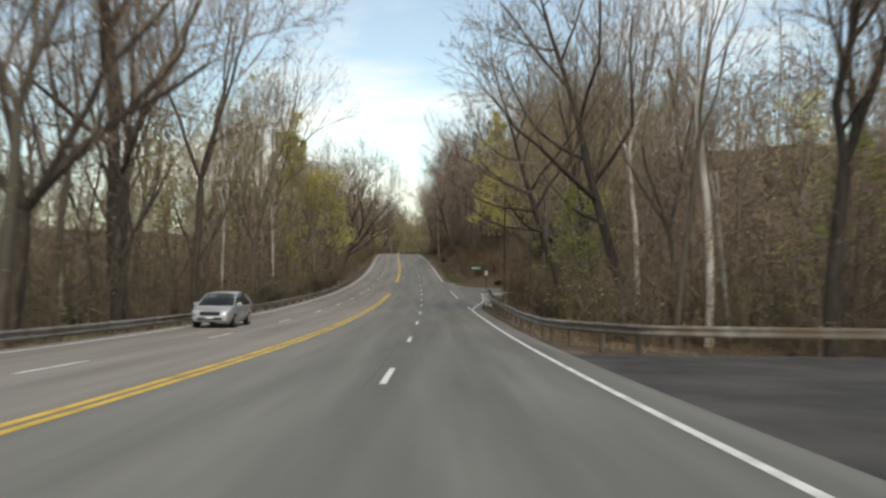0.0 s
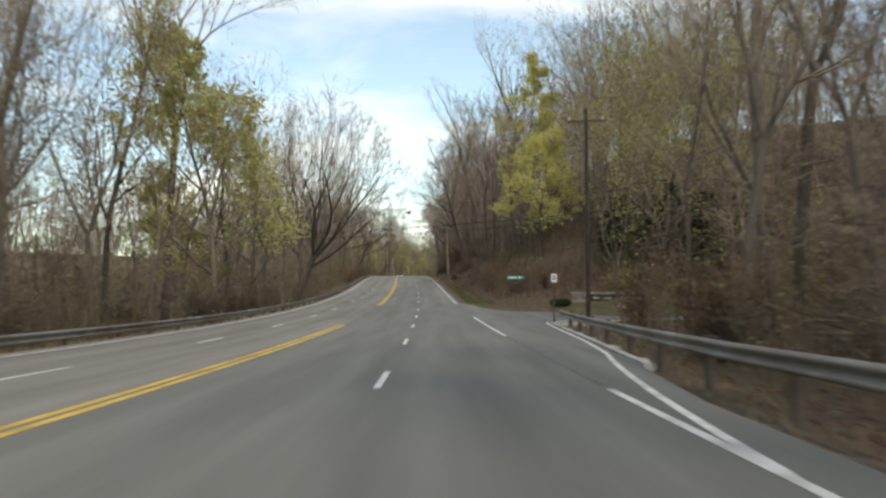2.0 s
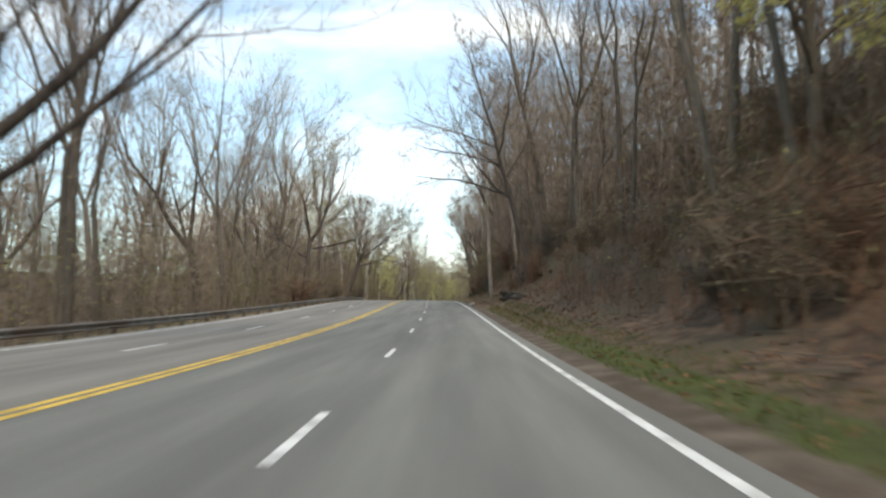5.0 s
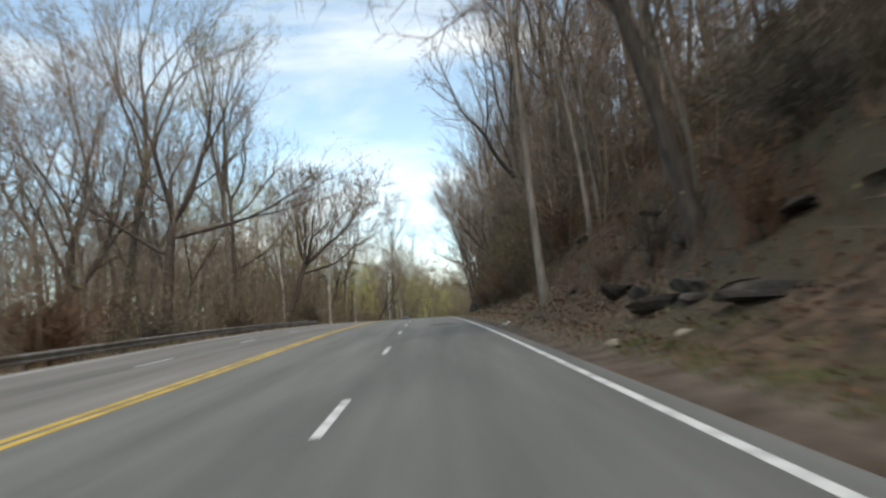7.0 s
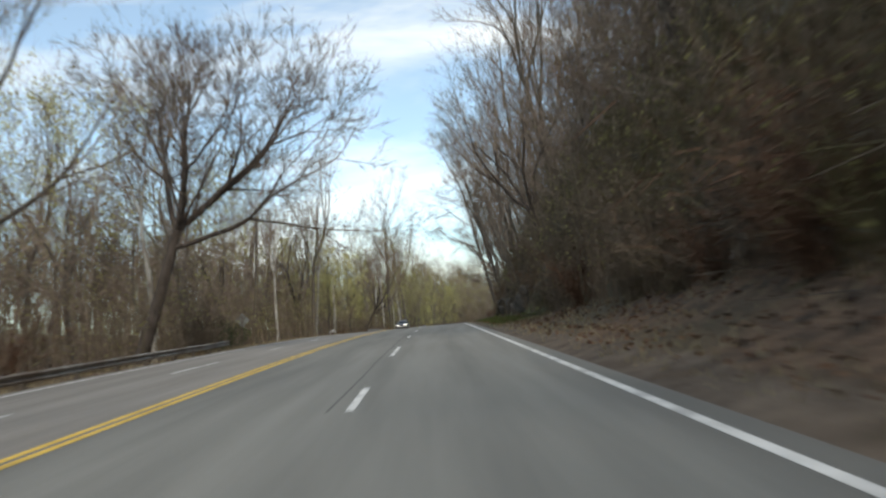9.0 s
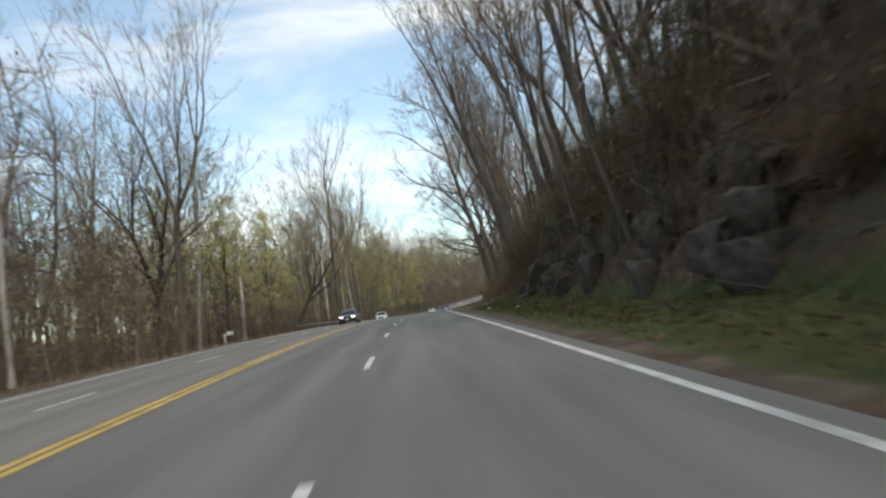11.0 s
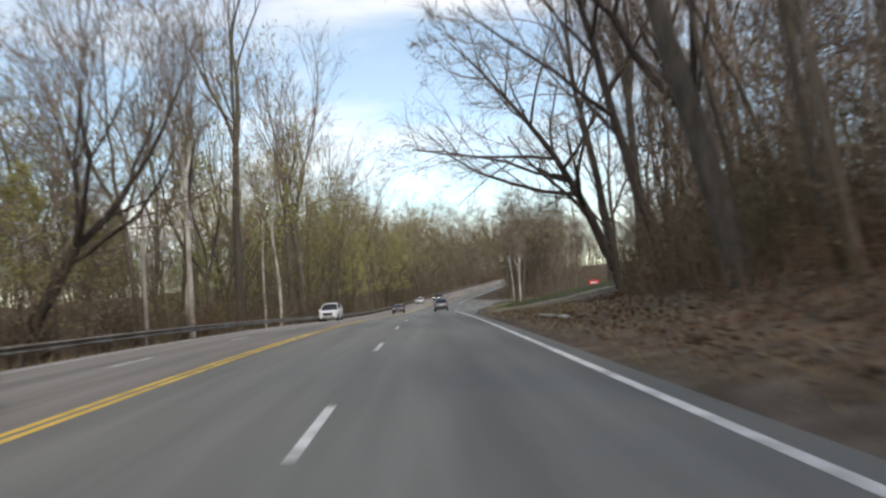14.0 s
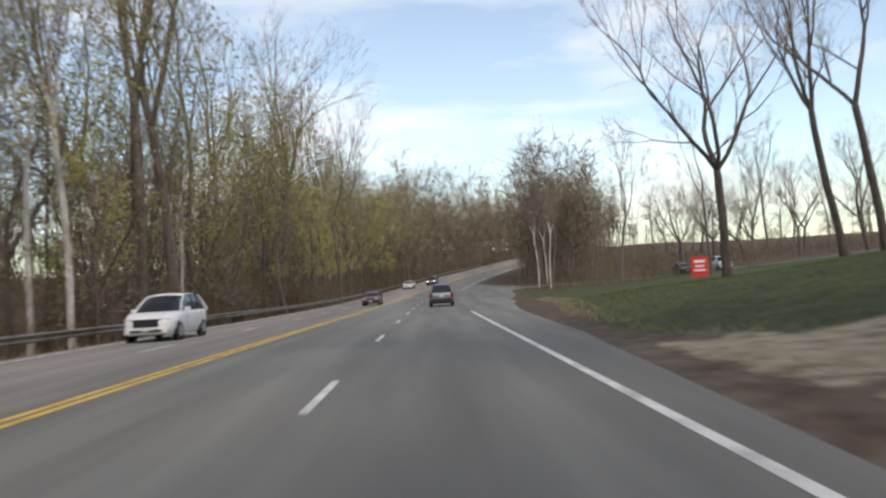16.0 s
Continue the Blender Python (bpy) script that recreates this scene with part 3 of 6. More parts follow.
side_lane()
kerb_lat = lerp_table([(66, 5.25), (76, 6.05), (90, 6.95), (92.5, 7.9), (94, 10.2)])
tagged(new("kerb", ribbon("kerb", 66, 94, kerb_lat, lambda s: kerb_lat(s) + 0.18, 0.055, M["concrete"], 1.0, 0.2)), "pale worn concrete kerb with gravel behind", "kerb", kind="structure")
tagged(new("gravel_island", ribbon("gravel_island", 87.5, 93.5, lambda s: kerb_lat(s) + 0.20, lambda s: kerb_lat(s) + 2.2, 0.05, M["gravel"], 1.0, 0.1)), "pale sandy gravel behind the kerb", "gravel", kind="structure")

# ---- guardrails ----
def guardrail(stations, lat, label, count=0, drop=0.0):
    """W-beam rail in 3.81 m lengths on posts; lat is a function of the station."""
    s0, s1 = stations
    root = tagged(new("guardrail"), label, "guardrail", "guardrails along the road")
    root.location = floor_at(s0, lat(s0))
    inv = Matrix.Translation(-root.location)
    side = 1 if lat((s0 + s1) / 2) > 0 else -1        # which way is away from the road
    # waved section: depth away from the road, height
    prof = [(0.015, 0.40), (-0.055, 0.43), (-0.060, 0.475), (0.010, 0.515), (0.022, 0.545), (0.010, 0.575), (-0.060, 0.615), (-0.055, 0.66), (0.015, 0.70)]
    n = count or max(1, int(round((s1 - s0) / 3.81)))
    for i in range(n):
        a, b = s0 + (s1 - s0) * i / n, s0 + (s1 - s0) * (i + 1) / n
        verts, faces = [], []
        for j in range(5):
            s = a + (b - a) * j / 4 - (0.04 if j == 0 else 0)
            o = 0.006 if i % 2 else 0.0
            verts += [at(s, lat(s) + side * (d + o), h - drop) for d, h in prof] + [at(s, lat(s) + side * (d + o + 0.005), h - drop) for d, h in prof]
        q = len(prof)
        for j in range(4):
            for k in range(q - 1):
                c = j * 2 * q + k
                faces += [(c, c + 1, c + 2 * q + 1, c + 2 * q), (c + q, c + 3 * q, c + 3 * q + 1, c + q + 1)]
        piece("rail_beam", mesh_of("rail_beam", [inv @ v for v in verts], faces, M["rail"], True), root, m=Matrix())
        if i < 60:
            s = a + 0.3
            bm = bmesh.new()
            g = floor_at(s, lat(s) + side * 0.2)
            p = at(s, lat(s) + side * 0.2)
            top = p.z + 0.72 - drop - g.z
            box(bm, -0.075, 0.075, -0.09, 0.09, -0.25, top, 0.012)
            post = part("post", bm, M["post"], root)
            post.matrix_local = inv @ Matrix.Translation(g) @ pose(0, 0, 0, 0, 0, heading(s))
            bm = bmesh.new()
            box(bm, -0.13, -0.0, -0.075, 0.075, top - 0.34, top - 0.05, 0.01)
            blk = part("spacer_block", bm, M["post"], root)
            blk.matrix_local = inv @ Matrix.Translation(g) @ pose(0, 0, 0, 0, 0, heading(s) + (0 if side > 0 else 180)) @ pose(-0.02, 0, 0)
    return root


guardrail((-60, 120), lambda s: -10.42, "weathered steel guardrail along wooded road edge", drop=0.23)
guardrail((120, 269), lerp_table([(120, -10.42), (240, -10.5), (260, -11.4), (269, -12.6)]), "weathered steel guardrail ending beside a driveway", drop=0.23)
guardrail((346, 600), lerp_table([(346, -12.2), (360, -11.6), (600, -11.3)]), "long weathered steel guardrail beside woods", drop=0.12)
guardrail((29, 90), lerp_table([(29, 4.63), (36, 4.68), (40, 4.85), (62, 5.5), (78, 6.5), (90, 7.4)]), "steel guardrail with wooden posts near junction")


def rail_by_drive():
    """The rail that turns away from the road behind the pull-off."""
    f = lerp_table([(20.7, 17.0), (21.2, 10.5), (22, 6.7), (24, 5.85), (26, 5.05), (28, 4.65), (29, 4.63)])
    return guardrail((20.7, 29), f, "steel guardrail turning away behind the pull-off", 5)


rail_by_drive()


# ---- trees ----
def frame_of(d):
    d = d / (np.linalg.norm(d) + 1e-9)
    a = np.array([0.0, 0, 1]) if abs(d[2]) < 0.9 else np.array([1.0, 0, 0])
    u = np.cross(d, a)
    u /= np.linalg.norm(u)
    return u, np.cross(d, u)


def tubes(lines, sides):
    """Tapered tubes round polylines [(points, radii)]."""
    V, F, base = [], [], 0
    for pts, rad in lines:
        k = len(pts)
        n = sides
        ang = np.arange(n) * 2 * math.pi / n
        u, v = frame_of(pts[-1] - pts[0])
        ring = np.cos(ang)[:, None] * u + np.sin(ang)[:, None] * v
        V.append((pts[:, None, :] + rad[:, None, None] * ring[None]).reshape(-1, 3))
        for i in range(k - 1):
            a = base + i * n
            for j in range(n):
                F.append((a + j, a + (j + 1) % n, a + n + (j + 1) % n, a + n + j))
        base += k * n
    return (np.concatenate(V) if V else np.zeros((0, 3))), F


def spikes(starts, ends, r):
    """Thin three-sided twigs from start to a point."""
    d = ends - starts
    d = d / (np.linalg.norm(d, axis=1, keepdims=True) + 1e-9)
    a = np.where(np.abs(d[:, 2:3]) < 0.9, np.array([[0.0, 0, 1]]), np.array([[1.0, 0, 0]]))
    u = np.cross(d, a)
    u /= np.linalg.norm(u, axis=1, keepdims=True) + 1e-9
    v = np.cross(d, u)
    r = np.asarray(r).reshape(-1, 1)
    ring = [starts + r * (math.cos(t) * u + math.sin(t) * v) for t in (0, 2.094, 4.189)]
    V = np.stack([*ring, ends], 1).reshape(-1, 3)
    i = np.arange(len(starts))[:, None] * 4
    F = np.concatenate([i + np.array([[0, 1, 3]]), i + np.array([[1, 2, 3]]), i + np.array([[2, 0, 3]])])
    return V, F


def slivers(starts, ends, r, g):
    """The finest twigs: one tapering triangle each."""
    d = ends - starts
    u = np.cross(d, g.normal(size=d.shape))
    u /= np.linalg.norm(u, axis=1, keepdims=True) + 1e-9
    r = np.asarray(r).reshape(-1, 1)
    V = np.stack([starts - u * r, starts + u * r, ends], 1).reshape(-1, 3)
    return V, np.arange(len(starts) * 3).reshape(-1, 3)


def blades(centres, size, g):
    """Small folded leaves at random turns: two triangles each."""
    n = len(centres)
    a = g.normal(size=(n, 3))
    a /= np.linalg.norm(a, axis=1, keepdims=True)
    b = np.cross(a, g.normal(size=(n, 3)))
    b /= np.linalg.norm(b, axis=1, keepdims=True)
    c = np.cross(a, b)
    s = size * g.uniform(0.6, 1.4, (n, 1))
    V = np.stack([centres - a * s, centres + b * s * 0.55 + c * s * 0.18, centres + a * s, centres - b * s * 0.55 + c * s * 0.18], 1).reshape(-1, 3)
    i = np.arange(n)[:, None] * 4
    return V, np.concatenate([i + np.array([[0, 1, 2]]), i + np.array([[0, 2, 3]])])


def grow(g, start, way, length, radius, bends, up=0.02, end=0.55, k=6, sag=0.0):
    """A wandering limb: points and radii."""
    pts, d = [np.array(start, float)], np.array(way, float)
    d /= np.linalg.norm(d)
    for i in range(k):
        d = d + g.normal(size=3) * bends + np.array([0, 0, up - sag * i / k])
        d /= np.linalg.norm(d)
        pts.append(pts[-1] + d * length / k)
    return np.array(pts), radius * (1 - (1 - end) * np.linspace(0, 1, k + 1) ** 0.9)


def turned(d, angle, g, az=None):
    u, v = frame_of(d)
    az = g.uniform(0, 2 * math.pi) if az is None else az
    return d / np.linalg.norm(d) * math.cos(angle) + (u * math.cos(az) + v * math.sin(az)) * math.sin(angle)


def tree_meshes(seed, height, radius, clear=0.4, stems=1, lean=(0, 0), spread=0.75, limbs=9, boughs=5, sprays=7, twigs=5, curve=0.05, limb_len=0.42,
                leaves=0, leaf_size=0.09, bark="bark", crown="twig", leaf="leaf", arch=0.0, up=0.03, wide=0.0, twig_r=0.013, arms=()):
    """Meshes of one tree: trunk with limbs, twiggy crown, leaves."""
    g = np.random.default_rng(seed)
    big, mid, small, A, B, TA, TB = [], [], [], [], [], [], []
    tips = []
    for st in range(stems):
        az = 2 * math.pi * st / max(stems, 1) + g.uniform(0, 1)
        off = 0.0 if stems == 1 else 0.13 + wide
        d0 = np.array([lean[0] + math.cos(az) * off, lean[1] + math.sin(az) * off, 1.0])
        h = height * (1 if st == 0 else g.uniform(0.72, 0.98))
        r = radius * (1 if stems == 1 else 0.72)
        pts, rad = grow(g, (math.cos(az) * r * 0.5 * (stems > 1), math.sin(az) * r * 0.5 * (stems > 1), -0.3), d0, h, r, curve, up, 0.10, 14, 0.0)
        if arch:
            t = np.linspace(0, 1, len(pts)) ** 2
            pts = pts + np.outer(t * arch * h, [lean[0], lean[1], 0]) - np.outer(t * abs(arch) * h * 0.10, [0, 0, 1])
        rad[0] *= 1.35
        big.append((pts, rad))
        for i in range(limbs + (len(arms) if st == 0 else 0)):
            f = clear + (1 - clear) * (i + g.uniform(0, 0.8)) / limbs
            f = min(f, 0.97)
            q = f * (len(pts) - 1)
            j = min(int(q), len(pts) - 2)
            p = pts[j] + (pts[j + 1] - pts[j]) * (q - j)
            axis = pts[j + 1] - pts[j]
            ang = spread * g.uniform(0.75, 1.25) * (1.1 - 0.5 * (f - clear) / (1 - clear + 1e-6))
            L = height * limb_len * g.uniform(0.65, 1.15) * (1.05 - 0.75 * (f - clear) / (1 - clear + 1e-6))
            lr = min(np.interp(q, range(len(rad)), rad) * 0.62, radius * 0.6)
            way = turned(axis, ang, g, i * 2.4 + g.uniform(-0.5, 0.5))
            if i >= limbs:      # a long limb of its own, in a chosen direction
                f, way, L = arms[i - limbs]
                q = f * (len(pts) - 1)
                p, lr = pts[int(q)], rad[int(q)] * 0.6
            lp, lrad = grow(g, p, way, L, lr, 0.13, 0.07, 0.25, 5)
            big.append((lp, lrad)) if lr > 0.05 else mid.append((lp, lrad))
            for b in range(boughs):
                fb = 0.25 + 0.75 * (b + g.uniform(0, 0.9)) / boughs
                qb = min(fb, 0.99) * (len(lp) - 1)
                jb = min(int(qb), len(lp) - 2)
                bp = lp[jb] + (lp[jb + 1] - lp[jb]) * (qb - jb)
                br = max(np.interp(qb, range(len(lrad)), lrad) * 0.6, 0.012)
                bl = L * g.uniform(0.35, 0.6) * (1.15 - 0.5 * fb)
                bpts, brad = grow(g, bp, turned(lp[jb + 1] - lp[jb], g.uniform(0.45, 0.9), g), bl, br, 0.2, 0.06, 0.3, 2)
                mid.append((bpts, brad))
                for c in range(sprays):
                    fc = 0.15 + 0.85 * (c + g.uniform(0, 0.9)) / sprays
                    qc = min(fc, 0.99) * (len(bpts) - 1)
                    jc = min(int(qc), len(bpts) - 2)
                    cp = bpts[jc] + (bpts[jc + 1] - bpts[jc]) * (qc - jc)
                    cl = min(bl * g.uniform(0.35, 0.7), 1.9)
                    cd = turned(bpts[jc + 1] - bpts[jc], g.uniform(0.4, 0.95), g)
                    cd = cd / np.linalg.norm(cd) + np.array([0, 0, 0.12])
                    e = cp + cd * cl
                    A.append(cp), B.append(e)
                    small.append(max(twig_r, br * 0.35))
                    for t in range(twigs):
                        ft = 0.2 + 0.8 * (t + g.uniform(0, 0.9)) / twigs
                        tp = cp + (e - cp) * ft
                        te = tp + turned(cd, g.uniform(0.35, 1.0), g) * cl * g.uniform(0.35, 0.8)
                        TA.append(tp), TB.append(te)
                        tips.append(te)
    v1, f1 = tubes(big, 7)
    trunk = mesh_of("trunk", v1, f1, M[bark], True)
    v2, f2 = tubes(mid, 3)
    v3, f3 = slivers(np.array(A), np.array(B), np.array(small) * 1.3, g)
    nf = len(v2)
    v4, f4 = slivers(np.array(TA), np.array(TB), np.full(len(TA), twig_r), g)
    crown_me = mesh_of("crown", np.concatenate([v2, v3, v4]), list(f2) + (f3 + nf).tolist() + (f4 + nf + len(v3)).tolist(), M[crown])
    leaf_me = None
    if leaves:
        tips = np.array(tips)
        c = tips[g.integers(0, len(tips), leaves)] + g.normal(size=(leaves, 3)) * 0.16
        lv, lf = blades(c, leaf_size, g)
        leaf_me = mesh_of("foliage", lv, lf, M[leaf])
    return trunk, crown_me, leaf_me


def forked_meshes(seed, height, radius, fork=0.35, lean=(0, 0), flare=0.5, forks=3, levels=5, up=0.10, bends=0.10, twigs=5, twig_r=0.012,
                  leaves=0, leaf_size=0.06, leaf="leaf_dull", bark="bark", crown="twig", arms=(), shoots=0.6):
    """Meshes of a tree whose trunk forks again and again into rising limbs that end in fine twigs."""
    g = np.random.default_rng(seed)
    big, mid, TA, TB, TR, tips = [], [], [], [], [], []
    first = height * (1 - fork) / 2.75

    def twiggy(pts, L, r):
        for t in range(twigs):
            f = (t + g.uniform(0.2, 1.0)) / twigs * (len(pts) - 1)
            j = min(int(f), len(pts) - 2)
            p = pts[j] + (pts[j + 1] - pts[j]) * (f - j)
            w = turned(pts[j + 1] - pts[j], g.uniform(0.2, 0.75), g) + np.array([0, 0, 0.15])
            e = p + w * L * g.uniform(0.45, 0.95)
            TA.append(p), TB.append(e), TR.append(max(r * 0.5, twig_r))
            for _ in range(2):
                q = p + (e - p) * g.uniform(0.2, 0.8)
                e2 = q + turned(w, g.uniform(0.3, 0.8), g) * L * g.uniform(0.25, 0.55)
                TA.append(q), TB.append(e2), TR.append(twig_r)
                tips.append(e2)

    def branch(p, d, L, r, level):
        k = 8 if level == 0 else (4 if level < 3 else 2)
        pts, rad = grow(g, p, d, L, r, 0.03 if level == 0 else bends, 0.0 if level == 0 else up, 0.74, k)
        if level == 0:
            rad[0] *= 1.35
        if level >= levels:
            for a, b, w in zip(pts[:-1], pts[1:], rad):
                TA.append(a), TB.append(b + (b - a) * 0.15), TR.append(w * 1.1)
            twiggy(pts, L, r)
            return
        (big if r > 0.06 else mid).append((pts, rad))
        end = pts[-1] - pts[-2]
        n = forks if level == 0 else (3 if g.random() < 0.3 else 2)
        turn = g.uniform(0, 6.28)
        for c in range(n):
            a = flare * (g.uniform(0.25, 0.6) if c == 0 and level else g.uniform(0.7, 1.2))
            s_ = first if level == 0 else L
            branch(pts[-1], turned(end, a, g, turn + c * 2 * math.pi / n + g.uniform(-0.4, 0.4)), s_ * (g.uniform(0.85, 1.15) if level == 0 else g.uniform(0.62, 0.86)),
                   max(rad[-1] * (0.80 if c == 0 else 0.64), 0.012), level + 1)
        if level:
            for _ in range(1 + (g.random() < shoots)):
                j = int(g.integers(1, len(pts) - 1))
                branch(pts[j], turned(pts[j + 1] - pts[j], g.uniform(0.5, 0.95), g), L * g.uniform(0.4, 0.65), max(rad[j] * 0.42, 0.012), min(level + 2, levels))

    branch(np.array([0, 0, -0.3]), np.array([lean[0], lean[1], 1.0]), height * fork + 0.3, radius, 0)
    trunk_pts, trunk_rad = big[0]
    for f, way, L in arms:
        j = int(f * (len(trunk_pts) - 1))
        branch(trunk_pts[j], np.array(way, float), L * 0.5, trunk_rad[j] * 0.5, 2)
    v1, f1 = tubes(big, 7)
    v2, f2 = tubes(mid, 3)
    v3, f3 = slivers(np.array(TA), np.array(TB), np.array(TR), g)
    meshes = [mesh_of("trunk", v1, f1, M[bark], True), mesh_of("crown", np.concatenate([v2, v3]), list(f2) + (f3 + len(v2)).tolist(), M[crown]), None]
    if leaves:
        tips = np.array(tips)
        c = tips[g.integers(0, len(tips), leaves)] + g.normal(size=(leaves, 3)) * 0.2
        lv, lf = blades(c, leaf_size, g)
        meshes[2] = mesh_of("foliage", lv, lf, M[leaf])
    return meshes


def conifer_meshes(seed, height, radius, spread):
    """Evergreen: straight trunk, drooping whorls of branches set with needle sprays."""
    g = np.random.default_rng(seed)
    big = [grow(g, (0, 0, -0.3), (0, 0, 1), height, radius, 0.01, 0.02, 0.08, 10)]
    A, B, R, C = [], [], [], []
    z = height * 0.10
    while z < height * 0.98:
        reach = spread * (1 - z / height) ** 0.8 + 0.2
        for i in range(7):
            az = g.uniform(0, 6.28)
            d = np.array([math.cos(az), math.sin(az), g.uniform(-0.25, 0.15)])
            L = reach * g.uniform(0.7, 1.1)
            p0 = np.array([0, 0, z + g.uniform(-0.2, 0.2)])
            e = p0 + d * L
            A.append(p0), B.append(e), R.append(0.03)
            for t in range(int(12 + L * 14)):
                f = g.uniform(0.15, 1.0)
                C.append(p0 + (e - p0) * f + g.normal(size=3) * np.array([0.22, 0.22, 0.12]) * (0.5 + L * 0.15) - np.array([0, 0, 0.12]))
        z += height * 0.035 + 0.12
    v1, f1 = tubes(big, 8)
    trunk = mesh_of("trunk", v1, f1, M["dark_bark"], True)
    v3, f3 = spikes(np.array(A), np.array(B), R)
    crown_me = mesh_of("crown", v3, f3, M["dark_bark"])
    lv, lf = blades(np.array(C), 0.2, g)
    return trunk, crown_me, mesh_of("foliage", lv, lf, M["needles"])


def tree(meshes, s, lat, turn=0.0, size=1.0, label="tall bare deciduous tree in early spring", category="tree", group="roadside trees", name="tree", tilt=(0, 0)):
    root = tagged(new(name), label, category, group)
    root.matrix_world = Matrix.Translation(floor_at(s, lat)) @ pose(0, 0, 0, tilt[0], tilt[1], 0) @ pose(0, 0, 0, 0, 0, turn) @ Matrix.Diagonal((size, size, size, 1))
    for nm, me in zip(("trunk", "crown", "foliage"), meshes):
        if me:
            piece(nm, me, root)
    return root


KIND = {
    "tall": [forked_meshes(11, 23, 0.26, 0.42, flare=0.40, levels=5, twigs=3),
             forked_meshes(12, 26, 0.30, 0.48, flare=0.34, levels=5, twigs=3, bends=0.12),
             forked_meshes(13, 20, 0.21, 0.36, flare=0.42, forks=2, levels=5, twigs=5),
             tree_meshes(14, 24, 0.24, 0.40, limbs=11, boughs=5, sprays=5, twigs=6, spread=0.65, limb_len=0.30, curve=0.075)],
    "slim": [tree_meshes(21, 17, 0.12, 0.3, limbs=10, boughs=4, sprays=5, twigs=6, spread=0.6, limb_len=0.30, curve=0.09),
             forked_meshes(22, 20, 0.15, 0.45, flare=0.32, forks=2, levels=4, twigs=5),
             tree_meshes(23, 13, 0.09, 0.25, limbs=10, boughs=4, sprays=5, twigs=6, spread=0.65, limb_len=0.32, curve=0.07),
             forked_meshes(24, 17, 0.12, 0.40, flare=0.36, forks=2, levels=4, twigs=5)],
    "budding": [forked_meshes(31, 19, 0.2, 0.32, flare=0.42, levels=5, twigs=2, leaves=2400, leaf_size=0.052, leaf="leaf_dull"),
                forked_meshes(32, 22, 0.24, 0.36, flare=0.38, levels=5, twigs=2, leaves=2400, leaf_size=0.052, leaf="leaf_olive"),
                forked_meshes(33, 17, 0.16, 0.3, flare=0.45, levels=5, twigs=2, leaves=2100, leaf_size=0.052, leaf="leaf_red")],
    "yellow": [tree_meshes(41, 11, 0.15, 0.16, limbs=12, boughs=5, sprays=4, twigs=5, spread=0.85, limb_len=0.40, leaves=2700, leaf_size=0.105, leaf="leaf"),
               tree_meshes(42, 9, 0.13, 0.14, limbs=12, boughs=5, sprays=4, twigs=5, spread=0.95, limb_len=0.46, leaves=2500, leaf_size=0.105, leaf="leaf_green"),
               tree_meshes(43, 17, 0.22, 0.2, limbs=13, boughs=5, sprays=4, twigs=5, spread=0.75, limb_len=0.36, leaves=3300, leaf_size=0.105, leaf="leaf")],
    "olive": [forked_meshes(44, 13, 0.16, 0.18, flare=0.55, levels=5, twigs=2, leaves=2500, leaf_size=0.095, leaf="leaf_olive"),
              forked_meshes(45, 17, 0.2, 0.24, flare=0.45, levels=5, twigs=2, leaves=2700, leaf_size=0.095, leaf="leaf_olive")],
    "pale": [forked_meshes(51, 18, 0.17, 0.55, flare=0.34, levels=4, twigs=5, bark="pale_bark"),
             forked_meshes(52, 15, 0.13, 0.5, flare=0.36, forks=2, levels=4, twigs=5, bark="pale_bark")],
    "wide": [forked_meshes(61, 18, 0.34, 0.26, flare=0.62, forks=4, levels=5, bark="dark_bark"),
             forked_meshes(62, 19, 0.36, 0.30, flare=0.55, forks=3, levels=5, bark="dark_bark", up=0.07)],
}
LABEL = {
    "tall": "tall bare grey-brown deciduous tree in roadside woods",
    "slim": "slim bare young tree among denser woods",
    "budding": "tall tree with sparse olive spring buds",
    "yellow": "small tree with fresh yellow-green spring leaves",
    "olive": "young tree in thin olive-green spring leaf",
    "pale": "slender tree with pale whitish bark",
    "wide": "broad bare dark-barked tree with spreading limbs",
}
pick = random.Random(7)
TAKEN = []


PENDING = []


def plant(kind, s, lat, size=1.0, tilt=(0, 0)):
    PENDING.append((pick.choice(KIND[kind]), s, lat, pick.uniform(0, 360), size * pick.uniform(0.85, 1.12), LABEL[kind], tilt))


